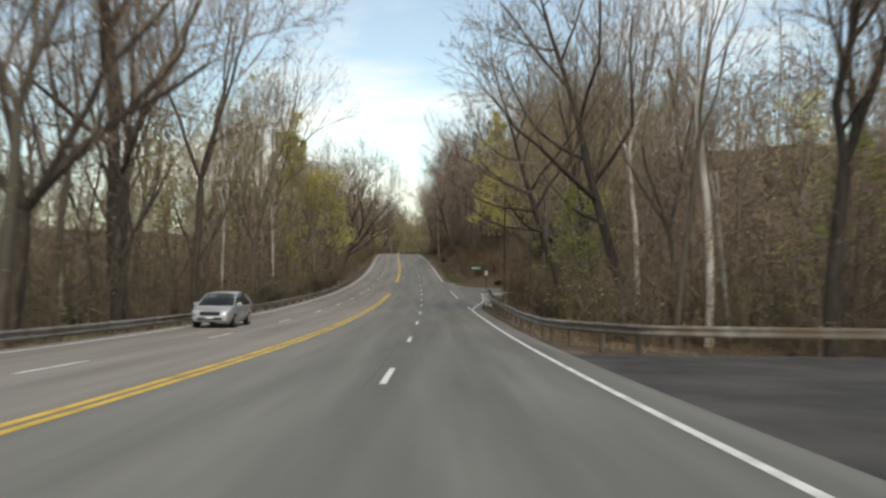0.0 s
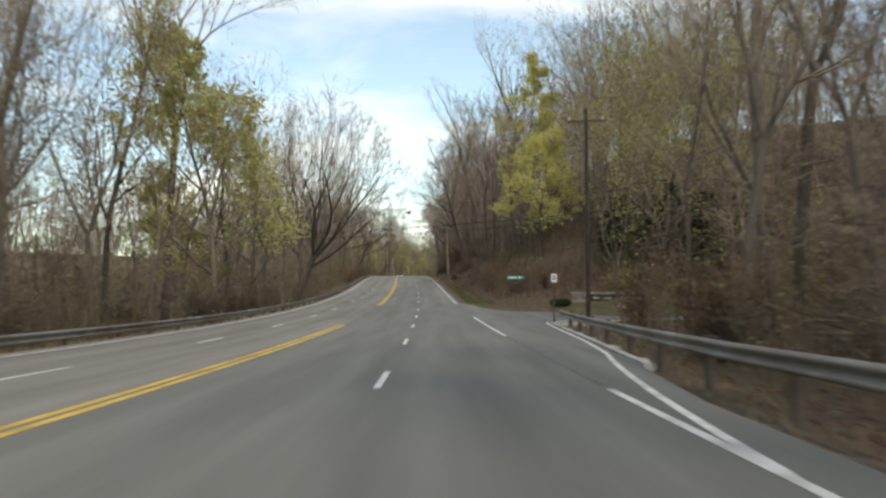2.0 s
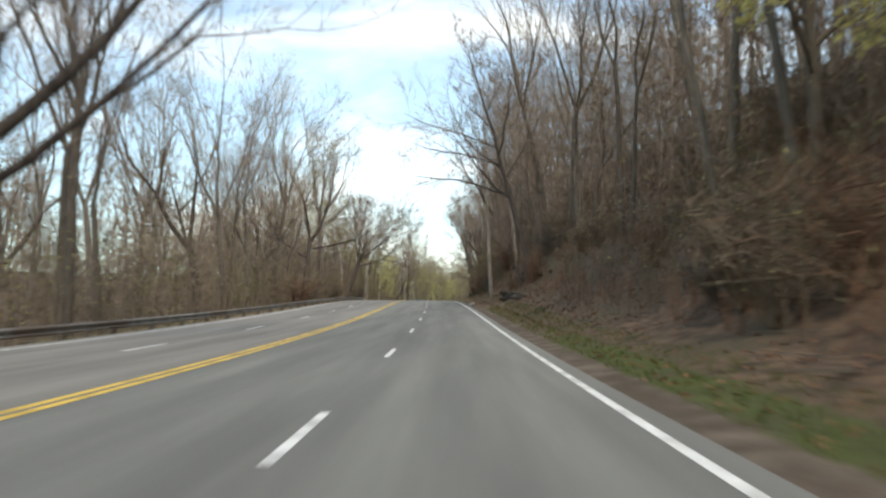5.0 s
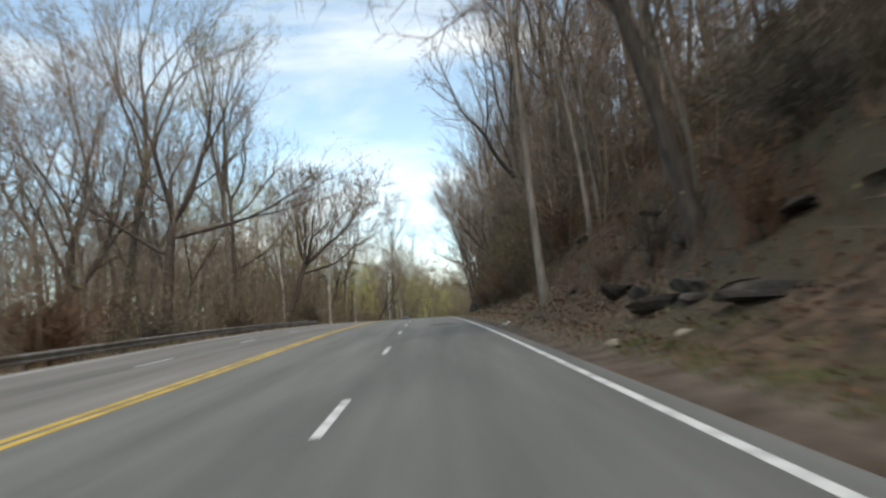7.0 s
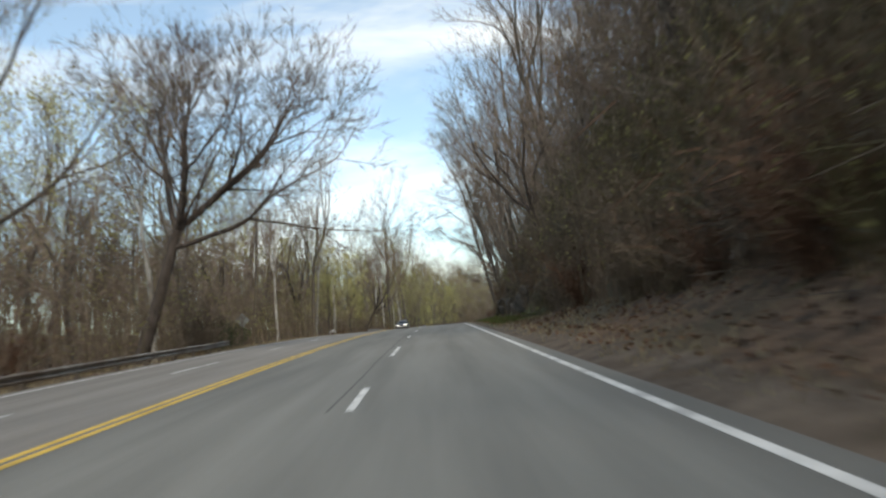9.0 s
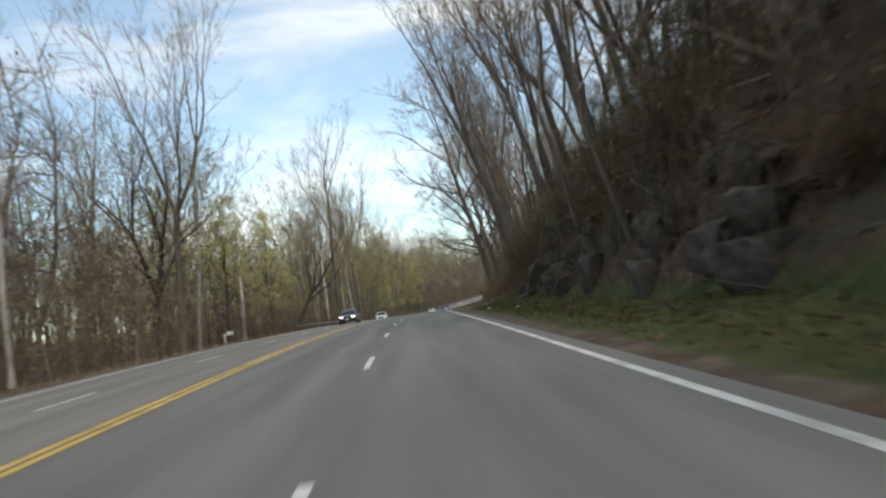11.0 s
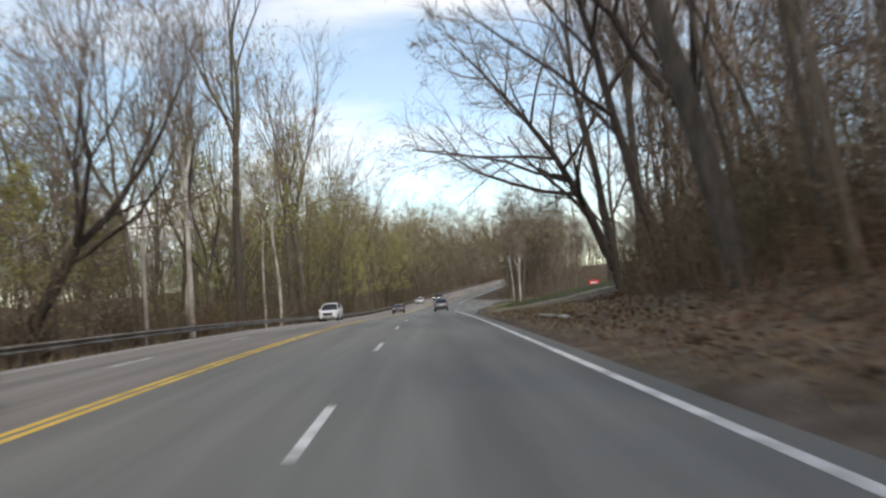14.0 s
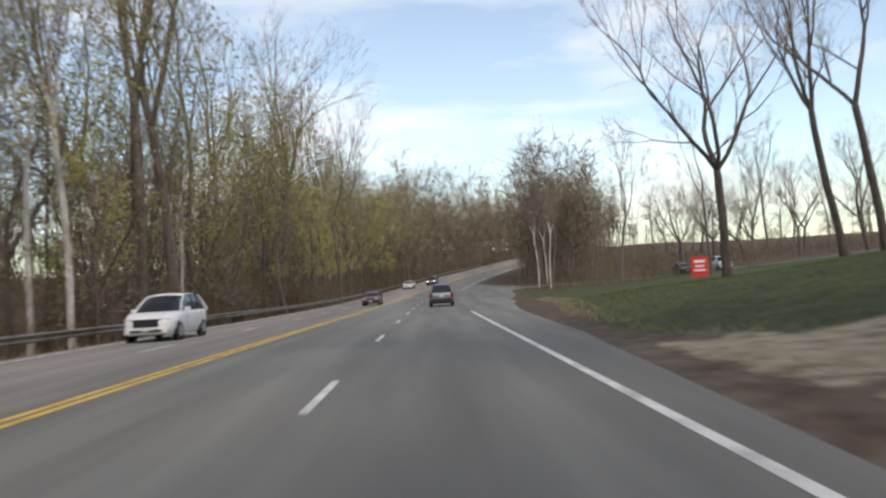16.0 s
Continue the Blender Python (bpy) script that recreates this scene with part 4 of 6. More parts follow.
def stand_of_trees(rows):
    """The trees deep in the woods, joined into one mesh."""
    V, F, S, slots, base, thin = [], [], [], [], 0, np.random.default_rng(77)
    for meshes, s, lat, turn, size, _, tilt in rows:
        m = np.array(Matrix.Translation(floor_at(s, lat)) @ pose(0, 0, 0, tilt[0], tilt[1], 0) @ pose(0, 0, 0, 0, 0, turn) @ Matrix.Diagonal((size, size, size, 1)))
        for me in meshes:
            if me:
                me.calc_loop_triangles()
                v, f = np.empty(len(me.vertices) * 3), np.empty(len(me.loop_triangles) * 3, int)
                me.vertices.foreach_get("co", v)
                me.loop_triangles.foreach_get("vertices", f)
                if not me.name.startswith("trunk"):     # somewhat thinner twigs, deep in the woods
                    f = f.reshape(-1, 3)[thin.random(len(f) // 3) < 0.62].ravel()
                if me.materials[0] not in slots:
                    slots.append(me.materials[0])
                V.append(v.reshape(-1, 3) @ m[:3, :3].T + m[:3, 3])
                F.append(f.reshape(-1, 3) + base)
                S.append(np.full(len(f) // 3, slots.index(me.materials[0])))
                base += len(me.vertices)
    V, F, S = np.concatenate(V), np.concatenate(F), np.concatenate(S)
    me = bpy.data.meshes.new("stand_of_trees")
    me.vertices.add(len(V))
    me.vertices.foreach_set("co", V.ravel())
    me.loops.add(F.size)
    me.loops.foreach_set("vertex_index", F.ravel())
    me.polygons.add(len(F))
    me.polygons.foreach_set("loop_start", np.arange(len(F)) * 3)
    for mat in slots:
        me.materials.append(mat)
    me.polygons.foreach_set("material_index", S)
    me.update(calc_edges=True)
    tagged(new("stand_of_trees", me), "bare trees standing deeper in the woods", "woods", kind="stuff")


def plant_all(most):
    """The trees nearest to the road as things of their own, the rest as one stand."""
    PENDING.sort(key=lambda r: -r[2] - 10 if r[2] < 0 else r[2] - 4)
    for meshes, s, lat, turn, size, label, tilt in PENDING[:most]:
        tree(meshes, s, lat, turn, size, label, "tree", "roadside trees", tilt=tilt)
    stand_of_trees(PENDING[most:])


def hero(meshes, s, lat, label, turn=0.0, size=1.0, group="roadside trees"):
    TAKEN.append((s, lat))
    return tree(meshes, s, lat, turn, size, label, "tree", group)


def woods(count, s_range, lat_range, mix, min_gap=2.2, size=1.0, keep=lambda s, l: True, near=1.0, lean=0.0):
    """Scatter trees in a stretch, denser towards the road when near > 1."""
    made, tries = 0, 0
    while made < count and tries < count * 60:
        tries += 1
        s = pick.uniform(*s_range)
        lat = lat_range[0] + (lat_range[1] - lat_range[0]) * pick.random() ** near
        if not keep(s, lat) or any((s - a) ** 2 + (lat - b) ** 2 < min_gap**2 for a, b in TAKEN):
            continue
        TAKEN.append((s, lat))
        made += 1
        plant(pick.choices(list(mix), list(mix.values()))[0], s, lat, size, (pick.gauss(0, 2.5), pick.gauss(lean, 3.0)))


# trees that stand out
big = dict(bark="dark_bark", boughs=6, sprays=7, twigs=7)
hero(forked_meshes(111, 21, 0.36, 0.24, lean=(0.16, 0), flare=0.6, forks=4, levels=6, up=0.06, bark="dark_bark", twigs=4), 29, -14.6, "large dark bare tree reaching over the guardrail")
hero(forked_meshes(112, 29, 0.36, 0.5, flare=0.4, forks=3, levels=5, bark="dark_bark", arms=((0.5, (0.6, -0.5, 0.6), 6), (0.7, (-0.6, -0.4, 0.6), 6))), 38, -14.2, "very tall straight dark-barked bare tree")
hero(KIND["pale"][1], 62, -15.3, "slender leaning tree with pale bark", 40)
hero(KIND["pale"][1], 73, -13.6, "slender tree with pale bark", 200, 0.9)
hero(tree_meshes(121, 16, 0.2, 0.12, spread=0.95, limbs=14, boughs=5, sprays=5, twigs=5, limb_len=0.44, leaves=14000, leaf_size=0.135, leaf="leaf"), 104, -13.8, "spreading tree in fresh yellow-green spring leaf", 30, 1.2)
hero(tree_meshes(122, 23, 0.26, 0.3, spread=0.6, limbs=12, boughs=5, sprays=5, twigs=6, limb_len=0.26, leaves=3500, leaf_size=0.10, leaf="leaf"), 100, -19.5, "tall tree with pale yellow-green spring leaves", 100)
hero(KIND["budding"][2], 93, -14.4, "tree with reddish spring buds by the guardrail", 120, 0.9)
hero(KIND["budding"][0], 89, -15.8, "tree with thin olive spring buds by the guardrail", 10, 0.9)
hero(KIND["yellow"][0], 118, -14.4, "small tree with fresh yellow-green spring leaves", 250, 1.25)
hero(tree_meshes(123, 15, 0.24, 0.12, spread=1.05, limbs=18, boughs=6, sprays=5, twigs=4, limb_len=0.46, leaves=22000, leaf_size=0.11, leaf="leaf"), 139, 13.8, "tree in bright yellow-green spring leaf", 20, 0.88)
hero(tree_meshes(124, 24, 0.28, 0.16, spread=0.75, limbs=16, boughs=5, sprays=5, twigs=4, limb_len=0.28, leaves=17000, leaf_size=0.125, leaf="leaf"), 149, 14.0, "tall tree in bright yellow-green spring leaf", 150)
hero(KIND["budding"][0], 80, 14.0, "tree with thick olive spring buds", 40, 0.9)
hero(KIND["budding"][2], 73, 15.5, "tree with reddish spring buds", 140, 1.0)
hero(KIND["budding"][1], 66, 13.5, "tree with olive spring buds", 240, 0.9)
for s, lat, k, z in ((111, 15.5, 0, 1.0), (113.5, 20, 1, 0.9), (109.5, 24, 0, 0.9), (118, 19.5, 1, 1.0), (121, 23, 1, 1.15), (116, 26, 0, 1.3), (125, 20.5, 0, 1.2), (128, 25, 1, 1.15), (132, 20.5, 1, 1.1), (122, 30, 1, 1.2)):
    hero(KIND["olive"][k], s, lat, "tree in thin olive spring leaf behind the junction", s * 31, z)
hero(KIND["wide"][0], 325, -19.5, "broad dark bare tree behind the gravel shoulder", 50, 1.1)
hero(KIND["pale"][1], 290, -13.8, "thin straight tree with pale bark", 30, 0.8)
hero(forked_meshes(152, 25, 0.27, 0.55, lean=(0.03, 0), flare=0.42, forks=3, levels=5, twigs=4, bends=0.13, bark="bark", arms=((0.55, (1, 0, 0.45), 9), (0.75, (-0.7, 0, 0.6), 7), (0.9, (0.9, -0.2, 0.5), 8))), 249, -17.6, "tall bare tree with long crooked limbs by the driveway")
hero(forked_meshes(151, 20, 0.2, 0.34, flare=0.42, levels=5, twigs=2, leaves=5000, leaf_size=0.09, leaf="leaf"), 268, -22.5, "tall tree in pale yellow spring leaf")
hero(KIND["tall"][1], 239, -15.4, "tall bare tree with a long clear trunk", 77, 1.0)
for s, lat, z in ((392, -15.4, 1.1), (404, -17, 1.0), (421, -16.5, 1.2), (436, -15.2, 1.1), (447, -17.5, 1.2), (462, -15.4, 1.2)):
    hero(pick.choice(KIND["olive"]), s, lat, "tree in thin olive-green spring leaf by the guardrail", pick.uniform(0, 360), z)
hero(forked_meshes(113, 22, 0.38, 0.38, flare=0.42, forks=3, levels=6, bark="dark_bark", twigs=4), 33, 17.3, "large forked bare tree behind the pull-off")
hero(tree_meshes(109, 23, 0.40, 0.28, lean=(-0.34, 0.0), spread=1.0, limbs=13, limb_len=0.52, curve=0.05, arch=0.3, **big), 45, 12.2, "large dark bare tree arching over the guardrail")
hero(KIND["pale"][0], 37, 13.6, "tree with pale blotched bark", 10, 1.15)
hero(KIND["pale"][0], 54, 14.6, "tall tree with pale bark", 70, 1.2)
hero(forked_meshes(101, 22, 0.42, 0.27, lean=(0.42, -0.05), flare=0.52, forks=4, levels=6, up=0.07, bends=0.08, bark="dark_bark", twigs=4, arms=((0.8, (0.9, 0.1, 0.75), 11), (0.95, (0.8, -0.5, 0.6), 10))),
     144, -14.5, "large leaning bare tree with several dark stems")
hero(tree_meshes(102, 20, 0.42, 0.25, lean=(-0.36, 0.0), spread=0.95, limbs=15, limb_len=0.55, curve=0.035, arch=1.1, arms=((0.36, (-1, 0, -0.1), 12), (0.44, (-1, -0.25, 0.0), 11), (0.52, (-1, 0.2, 0.1), 10)), **big), 386, 14.6, "bent bare tree arching over the verge")
hero(tree_meshes(103, 22, 0.36, 0.30, lean=(-0.30, 0.0), spread=1.05, limbs=14, limb_len=0.52, curve=0.035, arch=0.15, arms=((0.36, (-1, 0, 0), 8), (0.44, (-1, 0.2, 0.1), 8), (0.5, (-0.8, -0.5, 0.1), 7)), **big), 57, 10.8, "large bare tree leaning towards the road", size=0.9)
hero(tree_meshes(110, 25, 0.40, 0.34, lean=(-0.20, 0.0), spread=0.9, limbs=13, boughs=6, sprays=7, twigs=7, limb_len=0.44, curve=0.03, bark="bark"), 352, 9.6, "large grey-barked bare tree leaning towards the road")
hero(tree_meshes(116, 22, 0.32, 0.3, lean=(-0.24, 0.0), spread=0.9, limbs=13, limb_len=0.48, curve=0.05, **big), 366, 12.0, "dark bare tree leaning towards the road")
hero(forked_meshes(104, 26, 0.44, 0.36, lean=(-0.06, 0), flare=0.40, forks=4, levels=5, up=0.05, bends=0.13, bark="dark_bark", twigs=4), 446, 26.6, "bare forked tree standing on the lawn", group="lawn trees")
hero(forked_meshes(141, 35, 0.46, 0.46, lean=(-0.10, 0), flare=0.36, forks=3, levels=5, bark="dark_bark", twigs=4), 464, 45.5, "tall bare tree on the lawn", 0, 1.0, "lawn trees")
hero(forked_meshes(142, 36, 0.50, 0.44, lean=(-0.16, 0), flare=0.40, forks=2, levels=5, bark="dark_bark", twigs=4), 464, 50.0, "tall bare tree leaning over the lawn", 0, 1.0, "lawn trees")
hero(KIND["pale"][0], 263.5, -15.6, "pale-barked slim tree behind the guardrail", 40, 0.9)
hero(KIND["pale"][1 % len(KIND["pale"])], 293.5, -14.6, "pale-barked slim straight tree at the road's edge", 140, 0.9)
hero(KIND["slim"][1], 470, 33, "slim bare tree beyond the lawn", 10, 1.0, "lawn trees")
hero(KIND["slim"][0], 478, 40, "slim bare tree beyond the lawn", 80, 1.0, "lawn trees")
hero(forked_meshes(105, 16, 0.32, 0.36, lean=(0.55, 0.0), flare=0.5, forks=3, levels=6, up=0.10, bends=0.08, twigs=3, bark="dark_bark", arms=((0.95, (1, 0, 0.42), 7),)), 365, -16.2, "curved bare tree bowing towards the road")
hero(forked_meshes(106, 19, 0.38, 0.40, lean=(0.30, 0), flare=0.62, forks=5, levels=6, up=0.05, bends=0.08, bark="dark_bark", twigs=6, twig_r=0.014, arms=((0.55, (0.35, 0.1, 1.0), 9), (0.95, (1, 0, 0.15), 9))),
     258, -14.6, "round-crowned bare tree with fine dark twigs")
hero(forked_meshes(107, 22, 0.36, 0.36, lean=(0.05, 0), flare=0.52, forks=3, levels=5, up=0.08, bark="dark_bark", twigs=3, leaves=9000, leaf_size=0.05, leaf="leaf_olive", arms=((0.9, (1, 0.1, 0.12), 10), (0.8, (-1, 0, 0.3), 8))), 220, -15.2, "large spreading tree with thin olive buds")
hero(tree_meshes(108, 12, 0.30, 0.75, spread=0.95, limbs=5, boughs=2, sprays=2, twigs=1, limb_len=0.28, curve=0.03, bark="pale_bark"), 346, -17.6, "dead pale-barked tree with broken limbs")
for s, lat, z in ((412, -15.5, 1.15), (412.5, -14.0, 1.0), (378, -15, 1.0), (384, -14.2, 1.1), (392, -17, 1.0), (430, -14.6, 0.9), (498, 15.5, 0.78), (503, 17, 0.72), (489, 16.5, 0.75)):
    hero(pick.choice(KIND["pale"]), s, lat, "tall straight tree with pale whitish bark", pick.uniform(0, 360), z)

# woods on the left
L_MIX = {"tall": 4, "slim": 4, "budding": 3.5, "yellow": 0.9, "pale": 0.5, "wide": 0.7}
woods(37, (10, 150), (-13.2, -30), L_MIX, 2.4, near=1.4, keep=lambda s, l: not (136 < s and l > -17))
woods(27, (150, 262), (-14.5, -32), {"tall": 3, "slim": 4, "budding": 3, "pale": 0.4, "wide": 0.6}, 2.6, near=1.3, keep=lambda s, l: not (243 < s and l > -21) and not (212 < s < 230 and l > -20))
woods(25, (262, 395), (-15, -34), {"tall": 3, "slim": 4, "budding": 2, "olive": 2.5, "yellow": 0.3, "pale": 0.6}, 2.4, near=1.3)
woods(31, (372, 560), (-13.6, -24), {"tall": 4, "slim": 2, "budding": 4, "olive": 3.0, "yellow": 0.3, "pale": 0.6}, 2.6, size=1.2, near=1.4)
woods(11, (338, 400), (-14.5, -22), {"yellow": 2, "olive": 1}, 2.4, size=0.9)
woods(20, (400, 520), (-13.8, -21), {"yellow": 2, "olive": 1.2}, 2.4, size=1.0)
woods(3, (62, 90), (-15, -20), {"olive": 1}, 2.4, size=1.0)
woods(9, (198, 248), (-19.5, -31), {"tall": 5, "budding": 3, "wide": 1}, 2.4)
# woods on the right
woods(24, (116, 222), (17, 36), {"slim": 5, "tall": 4, "budding": 1}, 2.2, keep=lambda s, l: l > np.interp(s, [137, 142], [20, 16]))
woods(17, (150, 222), (9.5, 24), {"tall": 4, "slim": 6, "budding": 1}, 2.0, near=1.1, lean=-3)
woods(28, (14, 92), (9.5, 28), {"tall": 4, "slim": 5, "budding": 3, "yellow": 0.7, "pale": 0.3}, 2.4, near=1.3, keep=lambda s, l: not (s > 84 and l < 16) and not (s < 30 and l < 19))
woods(18, (116, 168), (21, 46), {"tall": 3, "slim": 5, "budding": 3}, 2.6)
woods(14, (113, 150), (10.5, 32), {"tall": 3, "slim": 5, "budding": 3, "yellow": 0.6}, 2.2, near=1.2, keep=lambda s, l: l > np.interp(s, [138, 142], [18, 10]))
woods(27, (150, 352), (8.8, 24), {"tall": 4, "slim": 7, "budding": 2, "wide": 0.4}, 2.2, near=1.5, keep=lambda s, l: l > np.interp(s, [150, 205, 215, 285, 300, 350], [10, 10, 10.8, 10.8, 9.2, 9.5]))
woods(17, (300, 372), (8.6, 15), {"tall": 5, "slim": 5, "budding": 0.6, "wide": 1.0}, 1.9, lean=-9, keep=lambda s, l: l > np.interp(s, [300, 345, 372], [9.2, 8.6, 12.5]))
woods(20, (214, 285), (10.5, 18), {"tall": 4, "slim": 6, "wide": 0.6}, 2.0, lean=-1)
woods(14, (285, 318), (8.8, 17), {"tall": 4, "slim": 6, "wide": 0.6}, 2.0, lean=-6)
woods(9, (371, 384), (12.0, 17), {"tall": 4, "slim": 6}, 1.4, lean=-3, keep=lambda s, l: l > np.interp(s, [371, 384], [11.2, 13.2]))
woods(9, (322, 349), (8.8, 12.5), {"tall": 4, "slim": 5}, 1.8, lean=-8)
woods(6, (378, 393), (17.5, 27), {"tall": 4, "slim": 4}, 2.0)
woods(5, (354, 385), (11.0, 20), {"tall": 4, "slim": 5, "wide": 0.8}, 1.5, lean=-7, keep=lambda s, l: l > np.interp(s, [354, 364, 385], [10.5, 12.0, 16.0]))
woods(16, (482, 560), (13.5, 30), {"tall": 3, "slim": 4, "budding": 4, "pale": 0.5, "yellow": 0.4}, 2.6, near=1.3)
hero(tree_meshes(131, 24, 0.24, 0.5, lean=(-0.13, 0), limbs=9, boughs=5, sprays=5, twigs=6, spread=0.6, limb_len=0.28, curve=0.02, bark="grey_bark"), 207, 6.9, "tall grey-barked bare tree at the foot of the bank")
hero(tree_meshes(132, 20, 0.15, 0.5, lean=(-0.14, 0), limbs=8, boughs=4, sprays=5, twigs=6, spread=0.6, limb_len=0.26, curve=0.03, bark="grey_bark"), 209.5, 9.9, "slim grey-barked tree leaning on the rocky bank")
hero(tree_meshes(133, 20, 0.13, 0.5, lean=(-0.10, 0), limbs=8, boughs=4, sprays=5, twigs=6, spread=0.6, limb_len=0.26, curve=0.03, bark="grey_bark"), 210.2, 10.6, "slim grey-barked tree leaning on the rocky bank")
hero(tree_meshes(134, 21, 0.32, 0.3, lean=(-0.22, 0), limbs=12, limb_len=0.42, spread=0.95, curve=0.05, arms=((0.5, (-1, 0, 0.1), 10), (0.6, (-1, 0.1, 0.2), 9), (0.42, (-0.9, -0.3, 0.2), 8)), **big), 192, 9.2, "dark bare tree reaching over the road from the bank")
for i, (s, lat) in enumerate(((120, 18.2), (123, 20.2), (121, 22.5), (127, 19.5), (117, 20.8), (117.5, 24.5), (114.5, 24.0), (116, 28))):
    tree(conifer_meshes(70 + i, 6.6 - i % 2 * 1.4, 0.14, 2.4), s, lat, 60 * i, 1.0, "dark green evergreen beside the side street", "tree", "evergreens", name="evergreen_tree")


woods(24, (525, 650), (34, 105), {"tall": 3, "wide": 2, "budding": 2}, 5.0, size=0.9)
woods(9, (462, 545), (-14.6, -22), {"yellow": 1}, 4.0)
woods(10, (490, 545), (34, 92), {"tall": 3, "wide": 3, "slim": 2}, 5.0, size=0.85)
plant_all(225)


# ---- brush and far woods ----
def spread_out(g, count, s_range, lat_range, near, keep):
    s = g.uniform(*s_range, count)
    lat = lat_range[0] + (lat_range[1] - lat_range[0]) * g.random(count) ** near
    if keep is not None:
        ok = keep(s, lat)
        s, lat = s[ok], lat[ok]
    hh = np.interp(s, SS, HEAD)
    x, y = np.interp(s, SS, CX) + np.cos(hh) * lat, np.interp(s, SS, CY) + np.sin(hh) * lat
    return np.stack([x, y, land(x, y) - 0.05], 1)


def rods(joints, radii):
    """Many three-sided stems at once, each through the same number of joints."""
    k, n = len(joints), len(joints[0])
    ring = [np.stack([j + r[:, None] * np.array([math.cos(a), math.sin(a), 0]) for a in (0, 2.094, 4.189)], 1) for j, r in zip(joints, radii)]
    V = np.stack(ring, 1).reshape(-1, 3)
    base = np.arange(n)[:, None] * 3 * k
    F = []
    for i in range(k - 1):
        for a in range(3):
            c, d = i * 3 + a, i * 3 + (a + 1) % 3
            F += [base + np.array([[c, d, d + 3]]), base + np.array([[c, d + 3, c + 3]])]
    return V, np.concatenate(F)


def thicket(p, g, tall, r0, limbs, twigs, reach, low=0.2, r1=0.009):
    """Stems with limbs and twigs as thin tapering rods, all at once. Returns vertices, faces, twig tips."""
    n = len(p)
    L = g.uniform(0.45, 1.0, (n, 1)) * tall
    d = np.concatenate([g.normal(size=(n, 2)) * 0.10, np.ones((n, 1))], 1)
    e = p + d * L
    R0 = r0 * L[:, 0] / tall + 0.004
    k1 = p + (e - p) * 0.36 + g.normal(size=(n, 3)) * L * np.array([0.03, 0.03, 0])
    k2 = p + (e - p) * 0.70 + g.normal(size=(n, 3)) * L * np.array([0.04, 0.04, 0])
    bend = lambda f: np.where(f < 0.36, p + (k1 - p) * f / 0.36, np.where(f < 0.7, k1 + (k2 - k1) * (f - 0.36) / 0.34, k2 + (e - k2) * (f - 0.7) / 0.3))
    A, B, R, TA, TB = [], [], [], [], []
    for k in range(limbs):
        f = g.uniform(low, 0.97, (n, 1))
        q = bend(f)
        w = np.concatenate([g.normal(size=(n, 2)) * 0.8, g.uniform(0.25, 1.2, (n, 1))], 1)
        w /= np.linalg.norm(w, axis=1, keepdims=True)
        q2 = q + w * L * reach * g.uniform(0.6, 1.2, (n, 1)) * (1.25 - 0.75 * f)
        A.append(q), B.append(q2), R.append(np.maximum(R0 * 0.34, r1))
        for t in range(twigs):
            m = q + (q2 - q) * g.uniform(0.15, 1, (n, 1))
            v = w + g.normal(size=(n, 3)) * 0.6
            TA.append(m), TB.append(m + v * L * reach * g.uniform(0.25, 0.5, (n, 1)))
    if tall > 8:
        V1, F1 = rods([p, k1, k2, e], [R0, R0 * 0.74, R0 * 0.46, R0 * 0.1])
    else:
        V1, F1 = spikes(p, e, R0)
    A, B, R, TA, TB = np.concatenate(A), np.concatenate(B), np.concatenate(R), np.concatenate(TA), np.concatenate(TB)
    V2, F2 = slivers(A, B, R * 1.2, g)
    V3, F3 = slivers(TA, TB, np.full(len(TA), r1), g)
    V = np.concatenate([V1, V2, V3])
    F = np.concatenate([F1, F2 + len(V1), F3 + len(V1) + len(V2)])
    return V, F, TB


def brush(count, s_range, lat_range, tall, label, near, seed, keep=None, limbs=5, leaves=0, leaf="leaf_dull", mat="brush"):
    g = np.random.default_rng(seed)
    p = spread_out(g, count, s_range, lat_range, near, keep)
    V, F, tips = thicket(p, g, tall, 0.022, limbs, 2, 0.3, 0.08, 0.012)
    tagged(new("brush", mesh_of("brush", V, F, M[mat])), label, "brush", kind="stuff")
    if leaves:
        c = tips[g.integers(0, len(tips), leaves)] + g.normal(size=(leaves, 3)) * 0.2
        lv, lf = blades(c, 0.065, g)
        tagged(new("brush_leaves", mesh_of("brush_leaves", lv, lf, M[leaf])), "small olive-green leaves on the brush", "leaves", kind="stuff")


off_road_r = lambda s, l: ~((s > 82) & (s < 113) & (l < 17)) & ~((s < 31) & (l < 18.5))
brush(2000, (5, 270), (-12.0, -24), 6.5, "dry brown brush and saplings under the trees", 1.3, 3, leaves=9000, leaf="leaf_dull")
brush(1900, (262, 480), (-12.6, -24), 6.5, "dry brown brush and saplings under the trees", 1.3, 13, keep=lambda s, l: ~((s > 318) & (s < 342) & (l > -17.5)), leaves=9000, leaf="leaf_green")
brush(2200, (14, 95), (7.8, 28), 5.0, "dry brown brush under the roadside trees", 1.2, 4, keep=off_road_r, leaves=2500)
brush(3200, (113, 362), (7.5, 22), 3.6, "dry brush and saplings on the wooded bank", 1.2, 5, keep=lambda s, l: l > np.interp(s, [112, 122, 205, 215, 262, 318, 345, 372], [12, 7.5, 9.5, 7.5, 9.2, 9.0, 8.5, 12]), leaves=2500)
brush(2600, (110, 222), (7.6, 20), 1.5, "low reddish dry brush on the bank", 1.0, 18, keep=lambda s, l: l > np.interp(s, [110, 118, 126], [13, 9.5, 7.2]), limbs=5, mat="red_brush")
